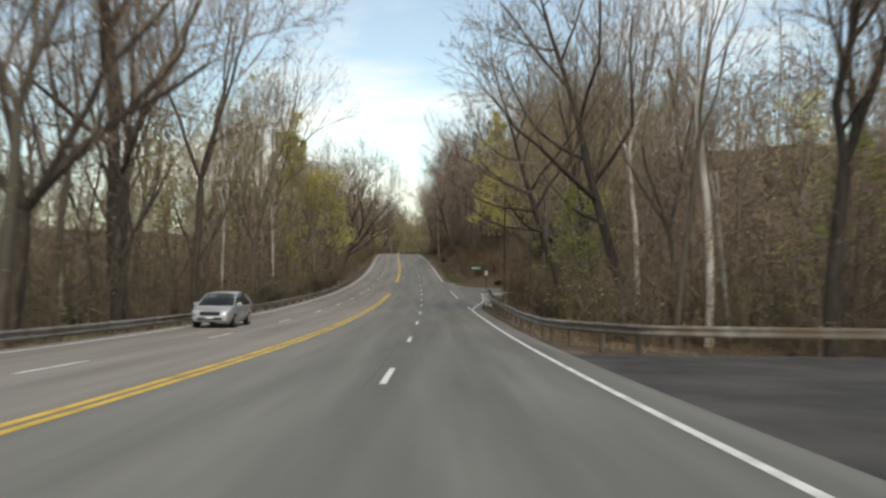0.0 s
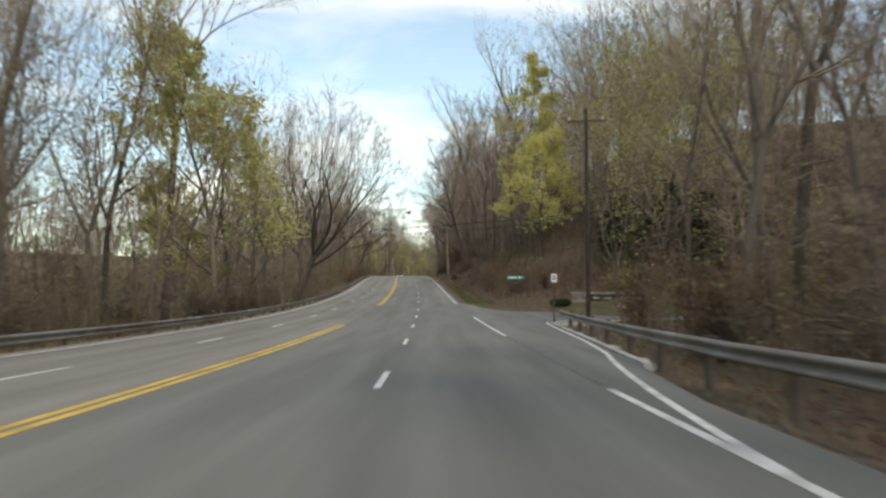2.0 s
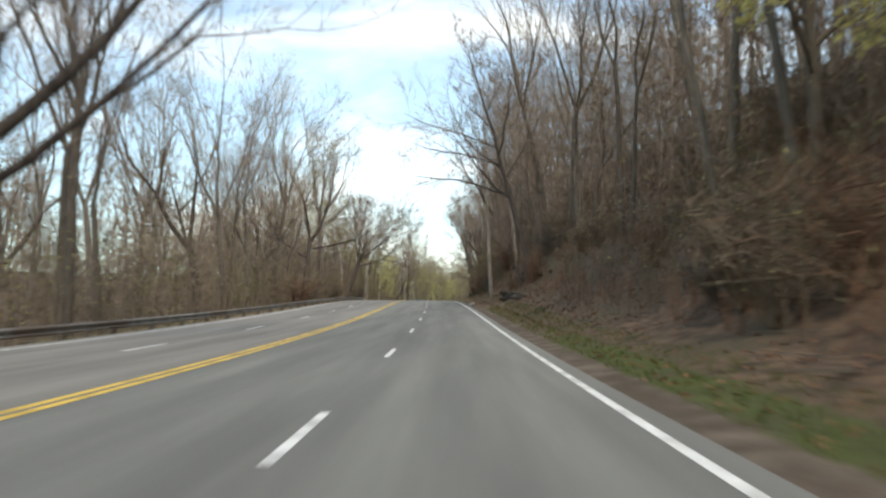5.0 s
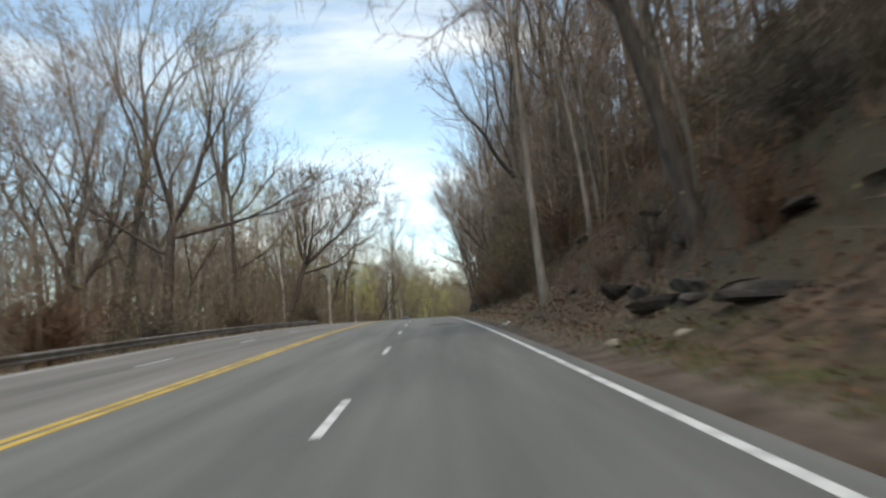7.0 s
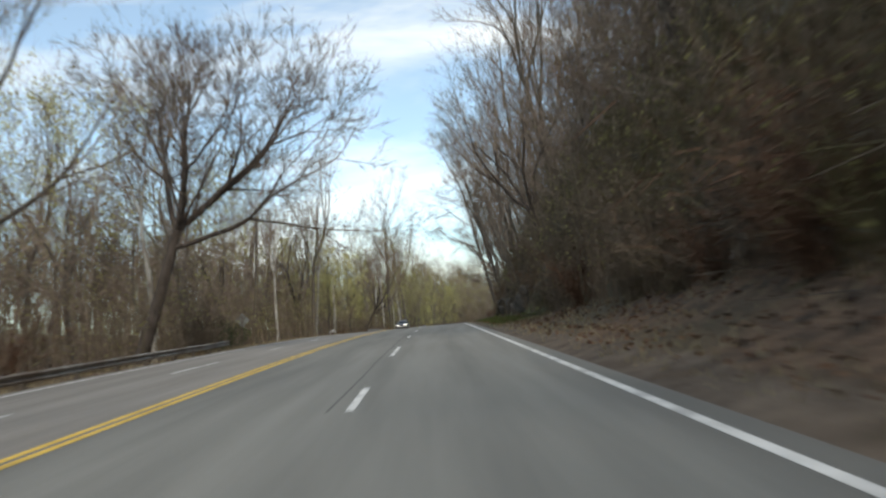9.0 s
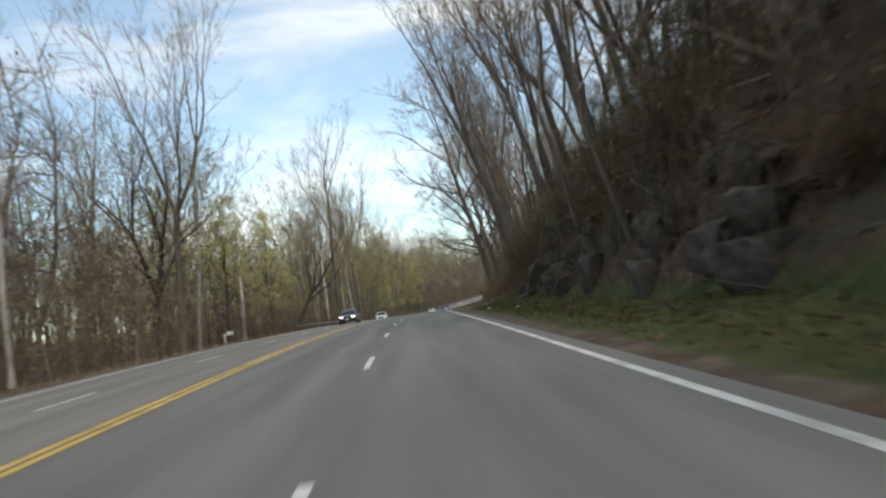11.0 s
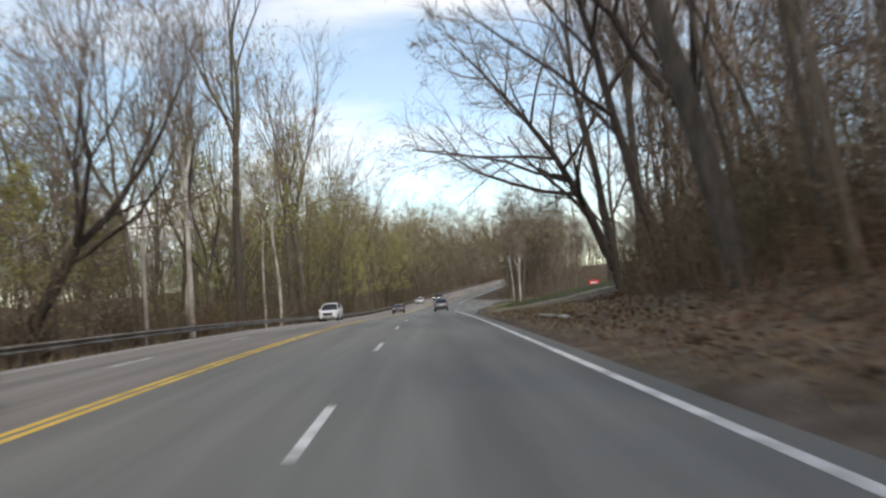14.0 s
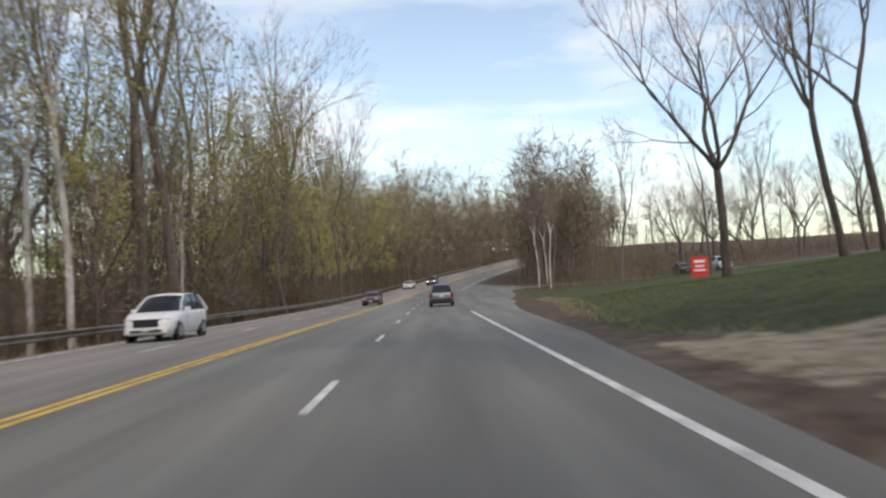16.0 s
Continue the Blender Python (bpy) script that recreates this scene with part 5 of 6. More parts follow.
brush(1600, (318, 372), (7.0, 20), 1.4, "low reddish dry brush on the bank", 1.0, 19, keep=lambda s, l: l > np.interp(s, [318, 345, 372], [7, 7.4, 11]), limbs=5, mat="red_brush")
brush(600, (114, 160), (16, 34), 4.5, "dry brush high on the wooded slope", 1.0, 29)
brush(1100, (117, 156), (9.0, 26), 3.2, "tangled dark brush below the yellow trees", 1.0, 30, keep=lambda s, l: l > np.interp(s, [117, 124], [14, 8.6]), leaves=1500)
brush(1500, (222, 262), (7.2, 13), 6.0, "dense brush and vines at the foot of the bank", 1.0, 15, leaves=5000)
brush(700, (262, 322), (7.9, 10.5), 2.0, "dead brush hanging over the rocks", 1.0, 34)
brush(2600, (262, 330), (9.0, 20), 6.0, "brush growing over the rock face", 1.0, 16, leaves=2000)
brush(700, (350, 374), (9.0, 16), 5.0, "tall dry brush among the trunks", 1.0, 28, keep=lambda s, l: l > np.interp(s, [350, 364, 374], [8.8, 9.2, 11.5]))
brush(1000, (338, 386), (7.2, 18), 1.7, "low dry brown brush on the bank", 1.0, 17, keep=lambda s, l: l > np.interp(s, [338, 360, 386], [7.2, 8.5, 15]))
brush(1300, (475, 650), (-11.9, -19), 4.5, "dry brush beside the road at the far bend", 1.0, 26, leaves=3000, leaf="leaf_olive")
brush(700, (515, 640), (11.5, 20), 4.5, "dry brush beside the road at the far bend", 1.0, 27, leaves=1500, leaf="leaf_olive")
brush(1600, (470, 660), (-40, 40), 6.0, "dry brush in the woods round the far bend", 1.0, 6, keep=lambda s, l: (l > 13) | (l < -12.6), leaves=3000)

brush(1100, (500, 575), (30, 100), 3.4, "dry brown hedge and brush on the rise beyond the lane", 1.0, 35, limbs=12)
brush(420, (476, 493), (15, 36), 1.5, "low brown brush at the far edge of the lawn", 1.0, 33, limbs=7)


def deep_woods(name, blocks, seed, label, limbs=18, twigs=10, leaves=0, leaf="leaf_dull", r1=0.025, tall=21.0, low=0.3, leaf_size=0.12, stem=0.007, shift=0.24):
    g = np.random.default_rng(seed)
    p = np.concatenate([spread_out(g, n, a, b, 1.0, keep) for n, a, b, keep in blocks])
    V, F, tips = thicket(p, g, tall, stem * tall, limbs, twigs, shift, low, r1)
    tagged(new(name, mesh_of(name, V, F, M["twig"])), label, "woods", kind="stuff")
    if leaves:
        c = tips[g.integers(0, len(tips), leaves)] + g.normal(size=(leaves, 3)) * 0.25
        lv, lf = blades(c, leaf_size, g)
        tagged(new(name + "_leaves", mesh_of(name + "_leaves", lv, lf, M[leaf])), "thin olive spring leaf haze in the woods", "leaves", kind="stuff")


deep_woods("deep_woods", [(330, (0, 330), (-19, -58), lambda s, l: (s < 128) | (s > 190) | (l < -40)), (170, (20, 100), (19, 60), None), (60, (100, 150), (34, 75), None), (270, (115, 300), (14, 52), lambda s, l: (s > 142) | (l > 20)), (22, (300, 362), (15, 52), None), (50, (368, 390), (14, 30), lambda s, l: l > np.interp(s, [368, 390], [14, 18])), (26, (335, 387), (13.5, 45), lambda s, l: l > np.interp(s, [335, 360, 387], [13.5, 15, 20]))],
           21, "bare grey-brown woods behind the roadside trees", leaves=22000)
deep_woods("bank_woods", [(120, (206, 262), (9.6, 14), None), (80, (262, 300), (11.0, 15), None), (40, (150, 206), (11, 20), None)],
           27, "dense bare saplings and vines climbing the bank", limbs=22, twigs=10, leaves=6000, leaf="leaf_dull", r1=0.02, tall=17.0, low=0.06, leaf_size=0.06, stem=0.0045, shift=0.16)
deep_woods("olive_woods", [(260, (270, 400), (-19, -58), None), (480, (385, 690), (-15.5, -60), None), (110, (515, 640), (14, 24), None)],
           23, "woods in thin olive-green spring leaf", leaves=64000, leaf="leaf_olive", twigs=9, leaf_size=0.13)
corner_keep = lambda s, l: (l < -14) | ((l > 14) & (l < np.interp(s, [500, 560, 600, 650, 652], [22, 24, 20, 15, 13])))
deep_woods("bend_woods", [(230, (560, 720), (-110, -13), None), (34, (565, 640), (14, 30), corner_keep)],
           28, "dense olive-brown woods closing the far bend", limbs=18, twigs=8, leaves=14000, leaf="leaf_olive", r1=0.035, tall=17.0, low=0.04, leaf_size=0.14, stem=0.006, shift=0.2)
deep_woods("crest_woods", [(190, (545, 650), (-62, -14), None)],
           29, "tall woods in thin olive leaf on the rise at the far bend", limbs=20, twigs=9, leaves=26000, leaf="leaf_olive", r1=0.04, tall=30.0, low=0.25, leaf_size=0.17, stem=0.005, shift=0.2)
deep_woods("corner_woods", [(62, (516, 562), (12.6, 25), None)],
           31, "tall brown-olive trees in the corner between road and lane", limbs=22, twigs=10, leaves=9000, leaf="leaf_olive", r1=0.035, tall=28.0, low=0.12, leaf_size=0.13, stem=0.005, shift=0.17)
deep_woods("ridge_woods", [(60, (530, 640), (32, 115), None)],
           32, "thin bare grey-brown woods along the rise beyond the lane", limbs=18, twigs=9, r1=0.03, tall=15.0, low=0.2, stem=0.006, shift=0.3)
deep_woods("far_woods", [(420, (0, 760), (-60, -140), None), (200, (0, 420), (55, 120), lambda s, l: s < 380), (330, (600, 900), (-100, 20), corner_keep), (130, (690, 800), (-70, -14), None)],
           22, "distant bare grey-brown woods", limbs=15, twigs=7, leaves=16000, leaf_size=0.22, r1=0.037, tall=31.0)
deep_woods("underbrush", [(420, (0, 350), (-19, -46), None), (230, (350, 600), (-18, -42), None), (400, (560, 760), (-50, 24), lambda s, l: ((l > 14) & (s < 620)) | (l < -12.6)), (110, (25, 100), (18, 48), None), (120, (106, 155), (28, 66), None), (26, (514, 570), (36, 120), None), (40, (570, 700), (35, 150), None)],
           25, "thick brown-olive underbrush between the trees", limbs=13, twigs=8, leaves=26000, leaf="leaf_olive", r1=0.034, tall=6.2, low=0.03, leaf_size=0.11, stem=0.006, shift=0.33)
no_mailbox = lambda s, l: ~((s > 318) & (s < 342) & (l > -17.5))
deep_woods("understory", [(430, (5, 300), (-13.5, -40), None), (170, (0, 300), (-40, -75), None), (330, (290, 640), (-13.8, -34), no_mailbox), (170, (30, 92), (10.5, 34), off_road_r), (270, (116, 300), (9.5, 30), lambda s, l: l > np.interp(s, [116, 137, 142, 205, 215, 352, 360], [19, 19, 11, 11, 9, 10, 12])), (40, (300, 360), (10.5, 30), None), (100, (514, 600), (13.8, 26), None), (240, (590, 740), (-70, 24), corner_keep), (90, (366, 388), (12.5, 25), lambda s, l: l > np.interp(s, [366, 388], [12.5, 16])), (60, (345, 386), (11.5, 32), lambda s, l: l > np.interp(s, [345, 364, 386], [11, 13, 19]))],
           24, "dense brown and olive understory of young trees", limbs=15, twigs=7, leaves=32000, leaf="leaf_dull", r1=0.023, tall=9.5, low=0.05, leaf_size=0.07, stem=0.0045, shift=0.27)


def bush_mesh(seed, r, h, mat):
    """Bare twiggy bush: many wandering stems fanning up from the root."""
    g = np.random.default_rng(seed)
    n = 46
    d = np.concatenate([g.normal(size=(n, 2)) * 0.75 * r / h, np.ones((n, 1))], 1)
    e = d * h * g.uniform(0.5, 1.0, (n, 1))
    V1, F1 = slivers(g.normal(size=(n, 3)) * np.array([0.15, 0.15, 0.02]) * r, e, np.full(n, 0.022), g)
    A, B = [], []
    for k in range(14):
        f = g.uniform(0.15, 1.0, (n, 1))
        p = e * f
        A.append(p), B.append(p + (g.normal(size=(n, 3)) * 0.5 + d * 0.25) * r * g.uniform(0.25, 0.7, (n, 1)))
    V2, F2 = slivers(np.concatenate(A), np.concatenate(B), np.full(n * 14, 0.016), g)
    return mesh_of("stems", V1, F1, M[mat]), mesh_of("twigs", V2, F2, M[mat])


BUSHES = [bush_mesh(900 + i, 1.3 + 0.25 * (i % 3), 1.9 + 0.5 * (i % 4), ("brush", "bark", "red_brush")[i % 3]) for i in range(7)]


def bushes(count, s_range, lat_range, label, keep=lambda s, l: True):
    for _ in range(count):
        s, lat = pick.uniform(*s_range), lat_range[0] + (lat_range[1] - lat_range[0]) * pick.random() ** 1.5
        if not keep(s, lat):
            continue
        ob = tagged(new("bare_bush"), label, "bush", "bare bushes")
        z = pick.uniform(0.7, 1.35)
        ob.matrix_world = Matrix.Translation(floor_at(s, lat)) @ pose(0, 0, 0, 0, 0, pick.uniform(0, 360)) @ Matrix.Diagonal((z, z, z, 1))
        for nm, me in zip(("stem", "crown"), pick.choice(BUSHES)):
            piece(nm, me, ob)


bushes(34, (116, 222), (8.0, 18), "bare brown twiggy bush on the wooded bank", lambda s, l: l > np.interp(s, [116, 126], [12, 8]))
bushes(34, (222, 262), (7.4, 14), "dense bare brown bush at the foot of the bank")
bushes(46, (262, 335), (9.0, 16), "bare brown bush growing among the rocks")
bushes(16, (335, 372), (9.5, 17), "bare brown bush on the bank", lambda s, l: l > np.interp(s, [335, 350, 372], [9, 9, 13]))
bushes(30, (12, 268), (-12.3, -18), "bare brown bush behind the guardrail")
bushes(24, (345, 470), (-13.2, -19), "bare brown bush behind the guardrail")
bushes(16, (32, 90), (8.6, 16), "bare brown bush behind the guardrail", lambda s, l: l > 9.5 or s < 78)


# ---- cars ----
def paint(name, c, flake=0.0):
    return plain(name, c, 0.32, flake, 0.0, 0.6)


M["glass"] = plain("dark_glass", (0.012, 0.014, 0.016), 0.08)
M["tyre"] = material("tyre_rubber", (0.012, 0.012, 0.012), (0.022, 0.022, 0.022), 20, 0.85, 0.2, 60)
M["rim"] = plain("wheel_alloy", (0.45, 0.45, 0.46), 0.35, 0.9)
M["trim"] = plain("black_trim", (0.02, 0.02, 0.021), 0.5)
M["tail"] = plain("tail_lamp", (0.25, 0.015, 0.012), 0.2)
M["lamp_off"] = plain("clear_lamp", (0.55, 0.56, 0.58), 0.12)
M["lamp_on"] = plain("lit_lamp", (1.0, 0.97, 0.9), 0.2, 0.0, 4.0)
M["plate"] = plain("plate", (0.62, 0.62, 0.60), 0.5)
M["bar"] = plain("dark_lettering", (0.05, 0.05, 0.07), 0.6)


def loft(rows):
    """Closed rings of equal count, capped at both ends."""
    verts = [v for r in rows for v in r]
    n = len(rows[0])
    faces = [(i * n + j, i * n + (j + 1) % n, (i + 1) * n + (j + 1) % n, (i + 1) * n + j) for i in range(len(rows) - 1) for j in range(n)]
    faces += [tuple(range(n))[::-1], tuple(range((len(rows) - 1) * n, len(rows) * n))]
    return verts, faces


def ring(y, w, z0, z1, tuck=0.9, top=0.92):
    """Rounded cross-section of a car body."""
    h = z1 - z0
    half = [(w * tuck * 0.96, z0), (w * tuck, z0 + 0.03), (w, z0 + h * 0.35), (w, z0 + h * 0.62), (w * 0.985, z0 + h * 0.85), (w * top, z1 - 0.012), (w * top * 0.9, z1)]
    return [(x, y, z) for x, z in half] + [(-x, y, z) for x, z in reversed(half)]


def car(name, label, paint_mat, length, width, height, belt, hood, cabin, deck, lit=False, rack=False):
    """cabin: (rear foot, rear top, front top, front foot) along the car, forward positive; deck: height of the tail."""
    root = tagged(new(name), label, "car", "cars on the road")
    L, W = length / 2, width / 2
    clear = 0.22
    rr, rt, ft, ff = cabin
    # lower body
    top_z = lerp_table([(-L, deck - 0.16), (-L + 0.05, deck - 0.06), (-L + 0.16, deck - 0.01), (min(rr + 0.1, -L + 0.35), deck), (rr + 0.45, belt + 0.01), (0.0, belt), (ff - 0.2, belt - 0.01),
                        (ff + 0.15, hood + 0.02), (ff + 0.5, hood), (L - 0.55, hood - 0.06), (L - 0.25, hood - 0.12), (L - 0.08, hood - 0.21), (L, hood - 0.32)])
    half_w = lerp_table([(-L, W * 0.80), (-L + 0.06, W * 0.89), (-L + 0.2, W * 0.95), (-L + 0.55, W), (L - 0.85, W), (L - 0.4, W * 0.95), (L - 0.15, W * 0.86), (L - 0.04, W * 0.76), (L, W * 0.66)])
    low_z = lerp_table([(-L, 0.46), (-L + 0.08, 0.34), (-L + 0.4, clear), (L - 0.45, clear), (L - 0.12, 0.25), (L, 0.34)])
    ys = sorted({-L, -L + 0.03, -L + 0.08, -L + 0.15, L, L - 0.03, L - 0.08, L - 0.15} | {-L + 0.25 + (length - 0.5) * i / 22 for i in range(23)})
    body = loft([ring(y, half_w(y), low_z(y), top_z(y)) for y in ys])
    shell = piece("body", mesh_of("body", *body, paint_mat, True), root)
    mod = shell.modifiers.new("edges", "EDGE_SPLIT")
    mod.split_angle = radians(40)
    # greenhouse: glass all round, painted roof and pillars
    tw, wb = W * 0.70, W * 0.92
    roof_z = lerp_table([(rr, belt - 0.04), (rr + (rt - rr) * 0.55, belt + (height - belt) * 0.62), (rt, height - 0.06), (rt + 0.25, height - 0.015), ((rt + ft) / 2, height), (ft - 0.2, height - 0.02), (ft, height - 0.07),
                         (ft + (ff - ft) * 0.5, belt + (height - belt) * 0.52), (ff, belt - 0.04)])
    def corner(y):
        k = max(0.0, min(1.0, (roof_z(y) - belt) / (height - belt)))
        return wb + (tw - wb) * k, roof_z(y) - 0.05 * k
    stations = [rr + (ff - rr) * i / 26 for i in range(27)]
    glass_v, glass_f, roof_v, roof_f = [], [], [], []
    for i, y in enumerate(stations):
        w, z = corner(y)
        section = [(-wb, belt - 0.05), (-(wb + w) / 2 - 0.012, (belt + z) / 2), (-w, z), (-w * 0.6, roof_z(y) - 0.008), (0, roof_z(y) + 0.008), (w * 0.6, roof_z(y) - 0.008), (w, z), ((wb + w) / 2 + 0.012, (belt + z) / 2), (wb, belt - 0.05)]
        glass_v += [(x, y, max(z_, belt - 0.05)) for x, z_ in section]
        if i:
            for j in range(8):
                q = (i - 1) * 9 + j
                glass_f.append((q, q + 1, q + 10, q + 9))
    piece("glazing", mesh_of("glazing", glass_v, glass_f, M["glass"], True), root, "dark tinted window glass")
    roof_ys = [rt + (ft - rt) * i / 12 for i in range(13)]
    rings = []
    for y in roof_ys:
        w, z = corner(y)
        over = [(-w - 0.012, z - 0.03), (-w * 0.97, z + 0.02), (-w * 0.6, roof_z(y) + 0.008), (0, roof_z(y) + 0.024), (w * 0.6, roof_z(y) + 0.008), (w * 0.97, z + 0.02), (w + 0.012, z - 0.03)]
        rings.append([(x, y, z_) for x, z_ in over])
    v, f = loft(rings)
    piece("roof", mesh_of("roof", v, f, paint_mat, True), root)
    for sx in (-1, 1):
        for a, b, r in ((ff, ft, 0.035), (rr, rt, 0.075)):
            line = np.array([(sx * corner(a + (b - a) * i / 6)[0], a + (b - a) * i / 6, corner(a + (b - a) * i / 6)[1]) for i in range(7)])
            V, F = tubes([(line, np.full(7, r))], 6)
            piece("pillar", mesh_of("pillar", V, F, paint_mat, True), root)
        for y in ((rt + ft) / 2 + 0.05, rt + 0.28):
            w, z = corner(y)
            V, F = tubes([(np.array([(sx * wb, y + 0.03, belt - 0.05), (sx * ((wb + w) / 2 + 0.014), y, (belt + z) / 2), (sx * w, y - 0.03, z)]), np.full(3, 0.032))], 6)
            piece("pillar", mesh_of("pillar", V, F, M["trim"], True), root, "black window pillar")
        # door seams and sill
        for y in (ft + 0.42, (rt + ft) / 2 + 0.06, rt + 0.35):
            bm = bmesh.new()
            box(bm, -0.004, 0.004, -0.006, 0.006, clear + 0.12, belt - 0.03)
            part("door_seam", bm, M["trim"], root).location = (sx * (W + 0.001), y, 0)
    wr = 0.34 if height > 1.6 else 0.31
    for sx in (-1, 1):
        for y in (-L + 0.82, L - 0.88):
            bm = bmesh.new()
            made = bmesh.ops.create_cone(bm, cap_ends=True, segments=24, radius1=wr, radius2=wr, depth=0.22)["verts"]
            bmesh.ops.bevel(bm, geom=[e for e in bm.edges if len(e.link_faces) == 2 and any(len(f.verts) > 6 for f in e.link_faces)], offset=0.04, segments=2, affect="EDGES")
            bmesh.ops.transform(bm, matrix=pose(0, 0, 0, 0, 90, 0), verts=bm.verts)
            tyre = part("tyre", bm, M["tyre"], root)
            tyre.location = (sx * (W - 0.10), y, wr)
            bm = bmesh.new()
            bmesh.ops.create_cone(bm, cap_ends=True, segments=20, radius1=wr * 0.64, radius2=wr * 0.58, depth=0.02)
            for k in range(5):
                box(bm, -0.03, 0.03, 0.03, wr * 0.6, 0.008, 0.02, m=pose(0, 0, 0, 0, 0, 72 * k))
            bmesh.ops.transform(bm, matrix=pose(0, 0, 0, 0, 90 * sx, 0), verts=bm.verts)
            rim = part("rim", bm, M["rim"], tyre, "alloy wheel rim")
            rim.location = (sx * 0.113, 0, 0)
            # dark wheel arch
            bm = bmesh.new()
            bmesh.ops.create_cone(bm, cap_ends=True, segments=24, radius1=wr * 1.16, radius2=wr * 1.16, depth=0.06)
            bmesh.ops.transform(bm, matrix=pose(sx * (W - 0.035), y, wr, 0, 90, 0), verts=bm.verts)
            part("wheel_arch", bm, M["trim"], root, "black wheel arch")
    for sx in (-1, 1):
        bm = bmesh.new()
        box(bm, -0.17, 0.17, -0.10, 0.05, -0.062, 0.062, 0.03)
        h_ = part("headlamp", bm, M["lamp_on" if lit else "lamp_off"], root, "lit headlamp" if lit else "clear headlamp")
        h_.matrix_local = pose(sx * W * 0.66, L - 0.10, hood - 0.24, 0, 0, -sx * 18)
        bm = bmesh.new()
        box(bm, -0.11, 0.11, -0.05, 0.12, -0.15, 0.15, 0.03)
        t_ = part("tail_lamp", bm, M["tail"], root, "red tail lamp")
        t_.matrix_local = pose(sx * W * 0.82, -L + 0.05, deck - 0.22)
        bm = bmesh.new()
        box(bm, -0.10, 0.10, -0.05, 0.05, -0.07, 0.07, 0.03)
        m_ = part("wing_mirror", bm, paint_mat, root)
        m_.location = (sx * (W + 0.06), ff - 0.34, belt + 0.05)
        if rack:
            bm = bmesh.new()
            box(bm, -0.02, 0.02, rt + 0.1, ft - 0.1, 0, 0.045, 0.012)
            r_ = part("roof_rail", bm, M["trim"], root)
            r_.location = (sx * tw * 0.84, 0, height - 0.01)
    for nm, y0, y1, z0, z1, wd, mt in (("front_bumper", L - 0.12, L + 0.05, 0.30, 0.50, W * 0.80, paint_mat), ("grille", L - 0.05, L + 0.03, 0.52, hood - 0.22, W * 0.48, M["trim"]),
                                       ("lower_grille", L - 0.02, L + 0.06, 0.33, 0.44, W * 0.6, M["trim"]), ("rear_bumper", -L - 0.06, -L + 0.10, 0.36, 0.60, W * 0.90, M["trim"] if rack else paint_mat),
                                       ("rear_plate", -L - 0.02, -L + 0.06, deck - 0.36, deck - 0.22, 0.16, M["plate"]), ("front_plate", L + 0.03, L + 0.075, 0.38, 0.50, 0.16, M["plate"])):
        bm = bmesh.new()
        box(bm, -wd, wd, y0, y1, z0, z1, 0.02)
        part(nm, bm, mt, root)
    return root


def parked(ob, s, lat, oncoming=False):
    tilt = math.degrees(math.atan(float(np.interp(s, SS, slope))))
    ob.matrix_world = Matrix.Translation(at(s, lat, 0.004)) @ pose(0, 0, 0, 0, 0, heading(s)) @ pose(0, 0, 0, tilt, 0, 0) @ pose(0, 0, 0, 0, 0, 180 if oncoming else 0)
    return ob


SUV = dict(length=4.55, width=1.83, height=1.69, belt=1.04, hood=1.02, cabin=(-2.15, -1.55, 0.15, 1.08), deck=1.06)
SEDAN = dict(length=4.6, width=1.78, height=1.44, belt=0.92, hood=0.88, cabin=(-1.75, -0.80, 0.12, 1.15), deck=1.00)
HATCH = dict(length=4.1, width=1.72, height=1.50, belt=0.92, hood=0.90, cabin=(-1.95, -1.15, 0.22, 1.22), deck=0.96)
parked(car("suv", "grey compact suv with roof rails on the road", paint("grey_car_paint", (0.25, 0.25, 0.26), 0.6), rack=True, **SUV), 440, 2.1)
parked(car("hatchback", "silver hatchback in the far lane by the guardrail", paint("silver_car_paint", (0.50, 0.51, 0.53), 0.6), **HATCH), 35.0, -8.4, True)
parked(car("sedan", "black sedan with lit headlamps in the inner lane", paint("black_car_paint", (0.012, 0.013, 0.018)), lit=True, **SEDAN), 341.2, -6.0, True)
parked(car("suv", "white suv with roof rails in the outer oncoming lane", paint("white_car_paint", (0.78, 0.78, 0.78)), rack=True, **SUV), 408, -8.4, True)
parked(car("sedan", "dark red sedan in the inner oncoming lane", paint("dark_red_car_paint", (0.06, 0.012, 0.014)), **SEDAN), 459, -4.9, True)
parked(car("sedan", "white sedan far along the road", paint("white_car_paint", (0.75, 0.75, 0.75)), **SEDAN), 527, -8.0, True)
parked(car("suv", "dark suv far along the road", paint("blue_black_car_paint", (0.02, 0.022, 0.03)), lit=True, **SUV), 537, -5.2, True)


parked(car("sedan", "dark sedan parked beyond the lawn", paint("black_car_paint", (0.015, 0.015, 0.018)), **SEDAN), 488.5, 34.5, True).location.z = floor_at(488.5, 34.5).z + 0.1
parked(car("suv", "white van-like car parked beyond the lawn", paint("white_car_paint", (0.75, 0.75, 0.76)), **SUV), 484.5, 38.5, True).location.z = floor_at(484.5, 38.5).z + 0.1

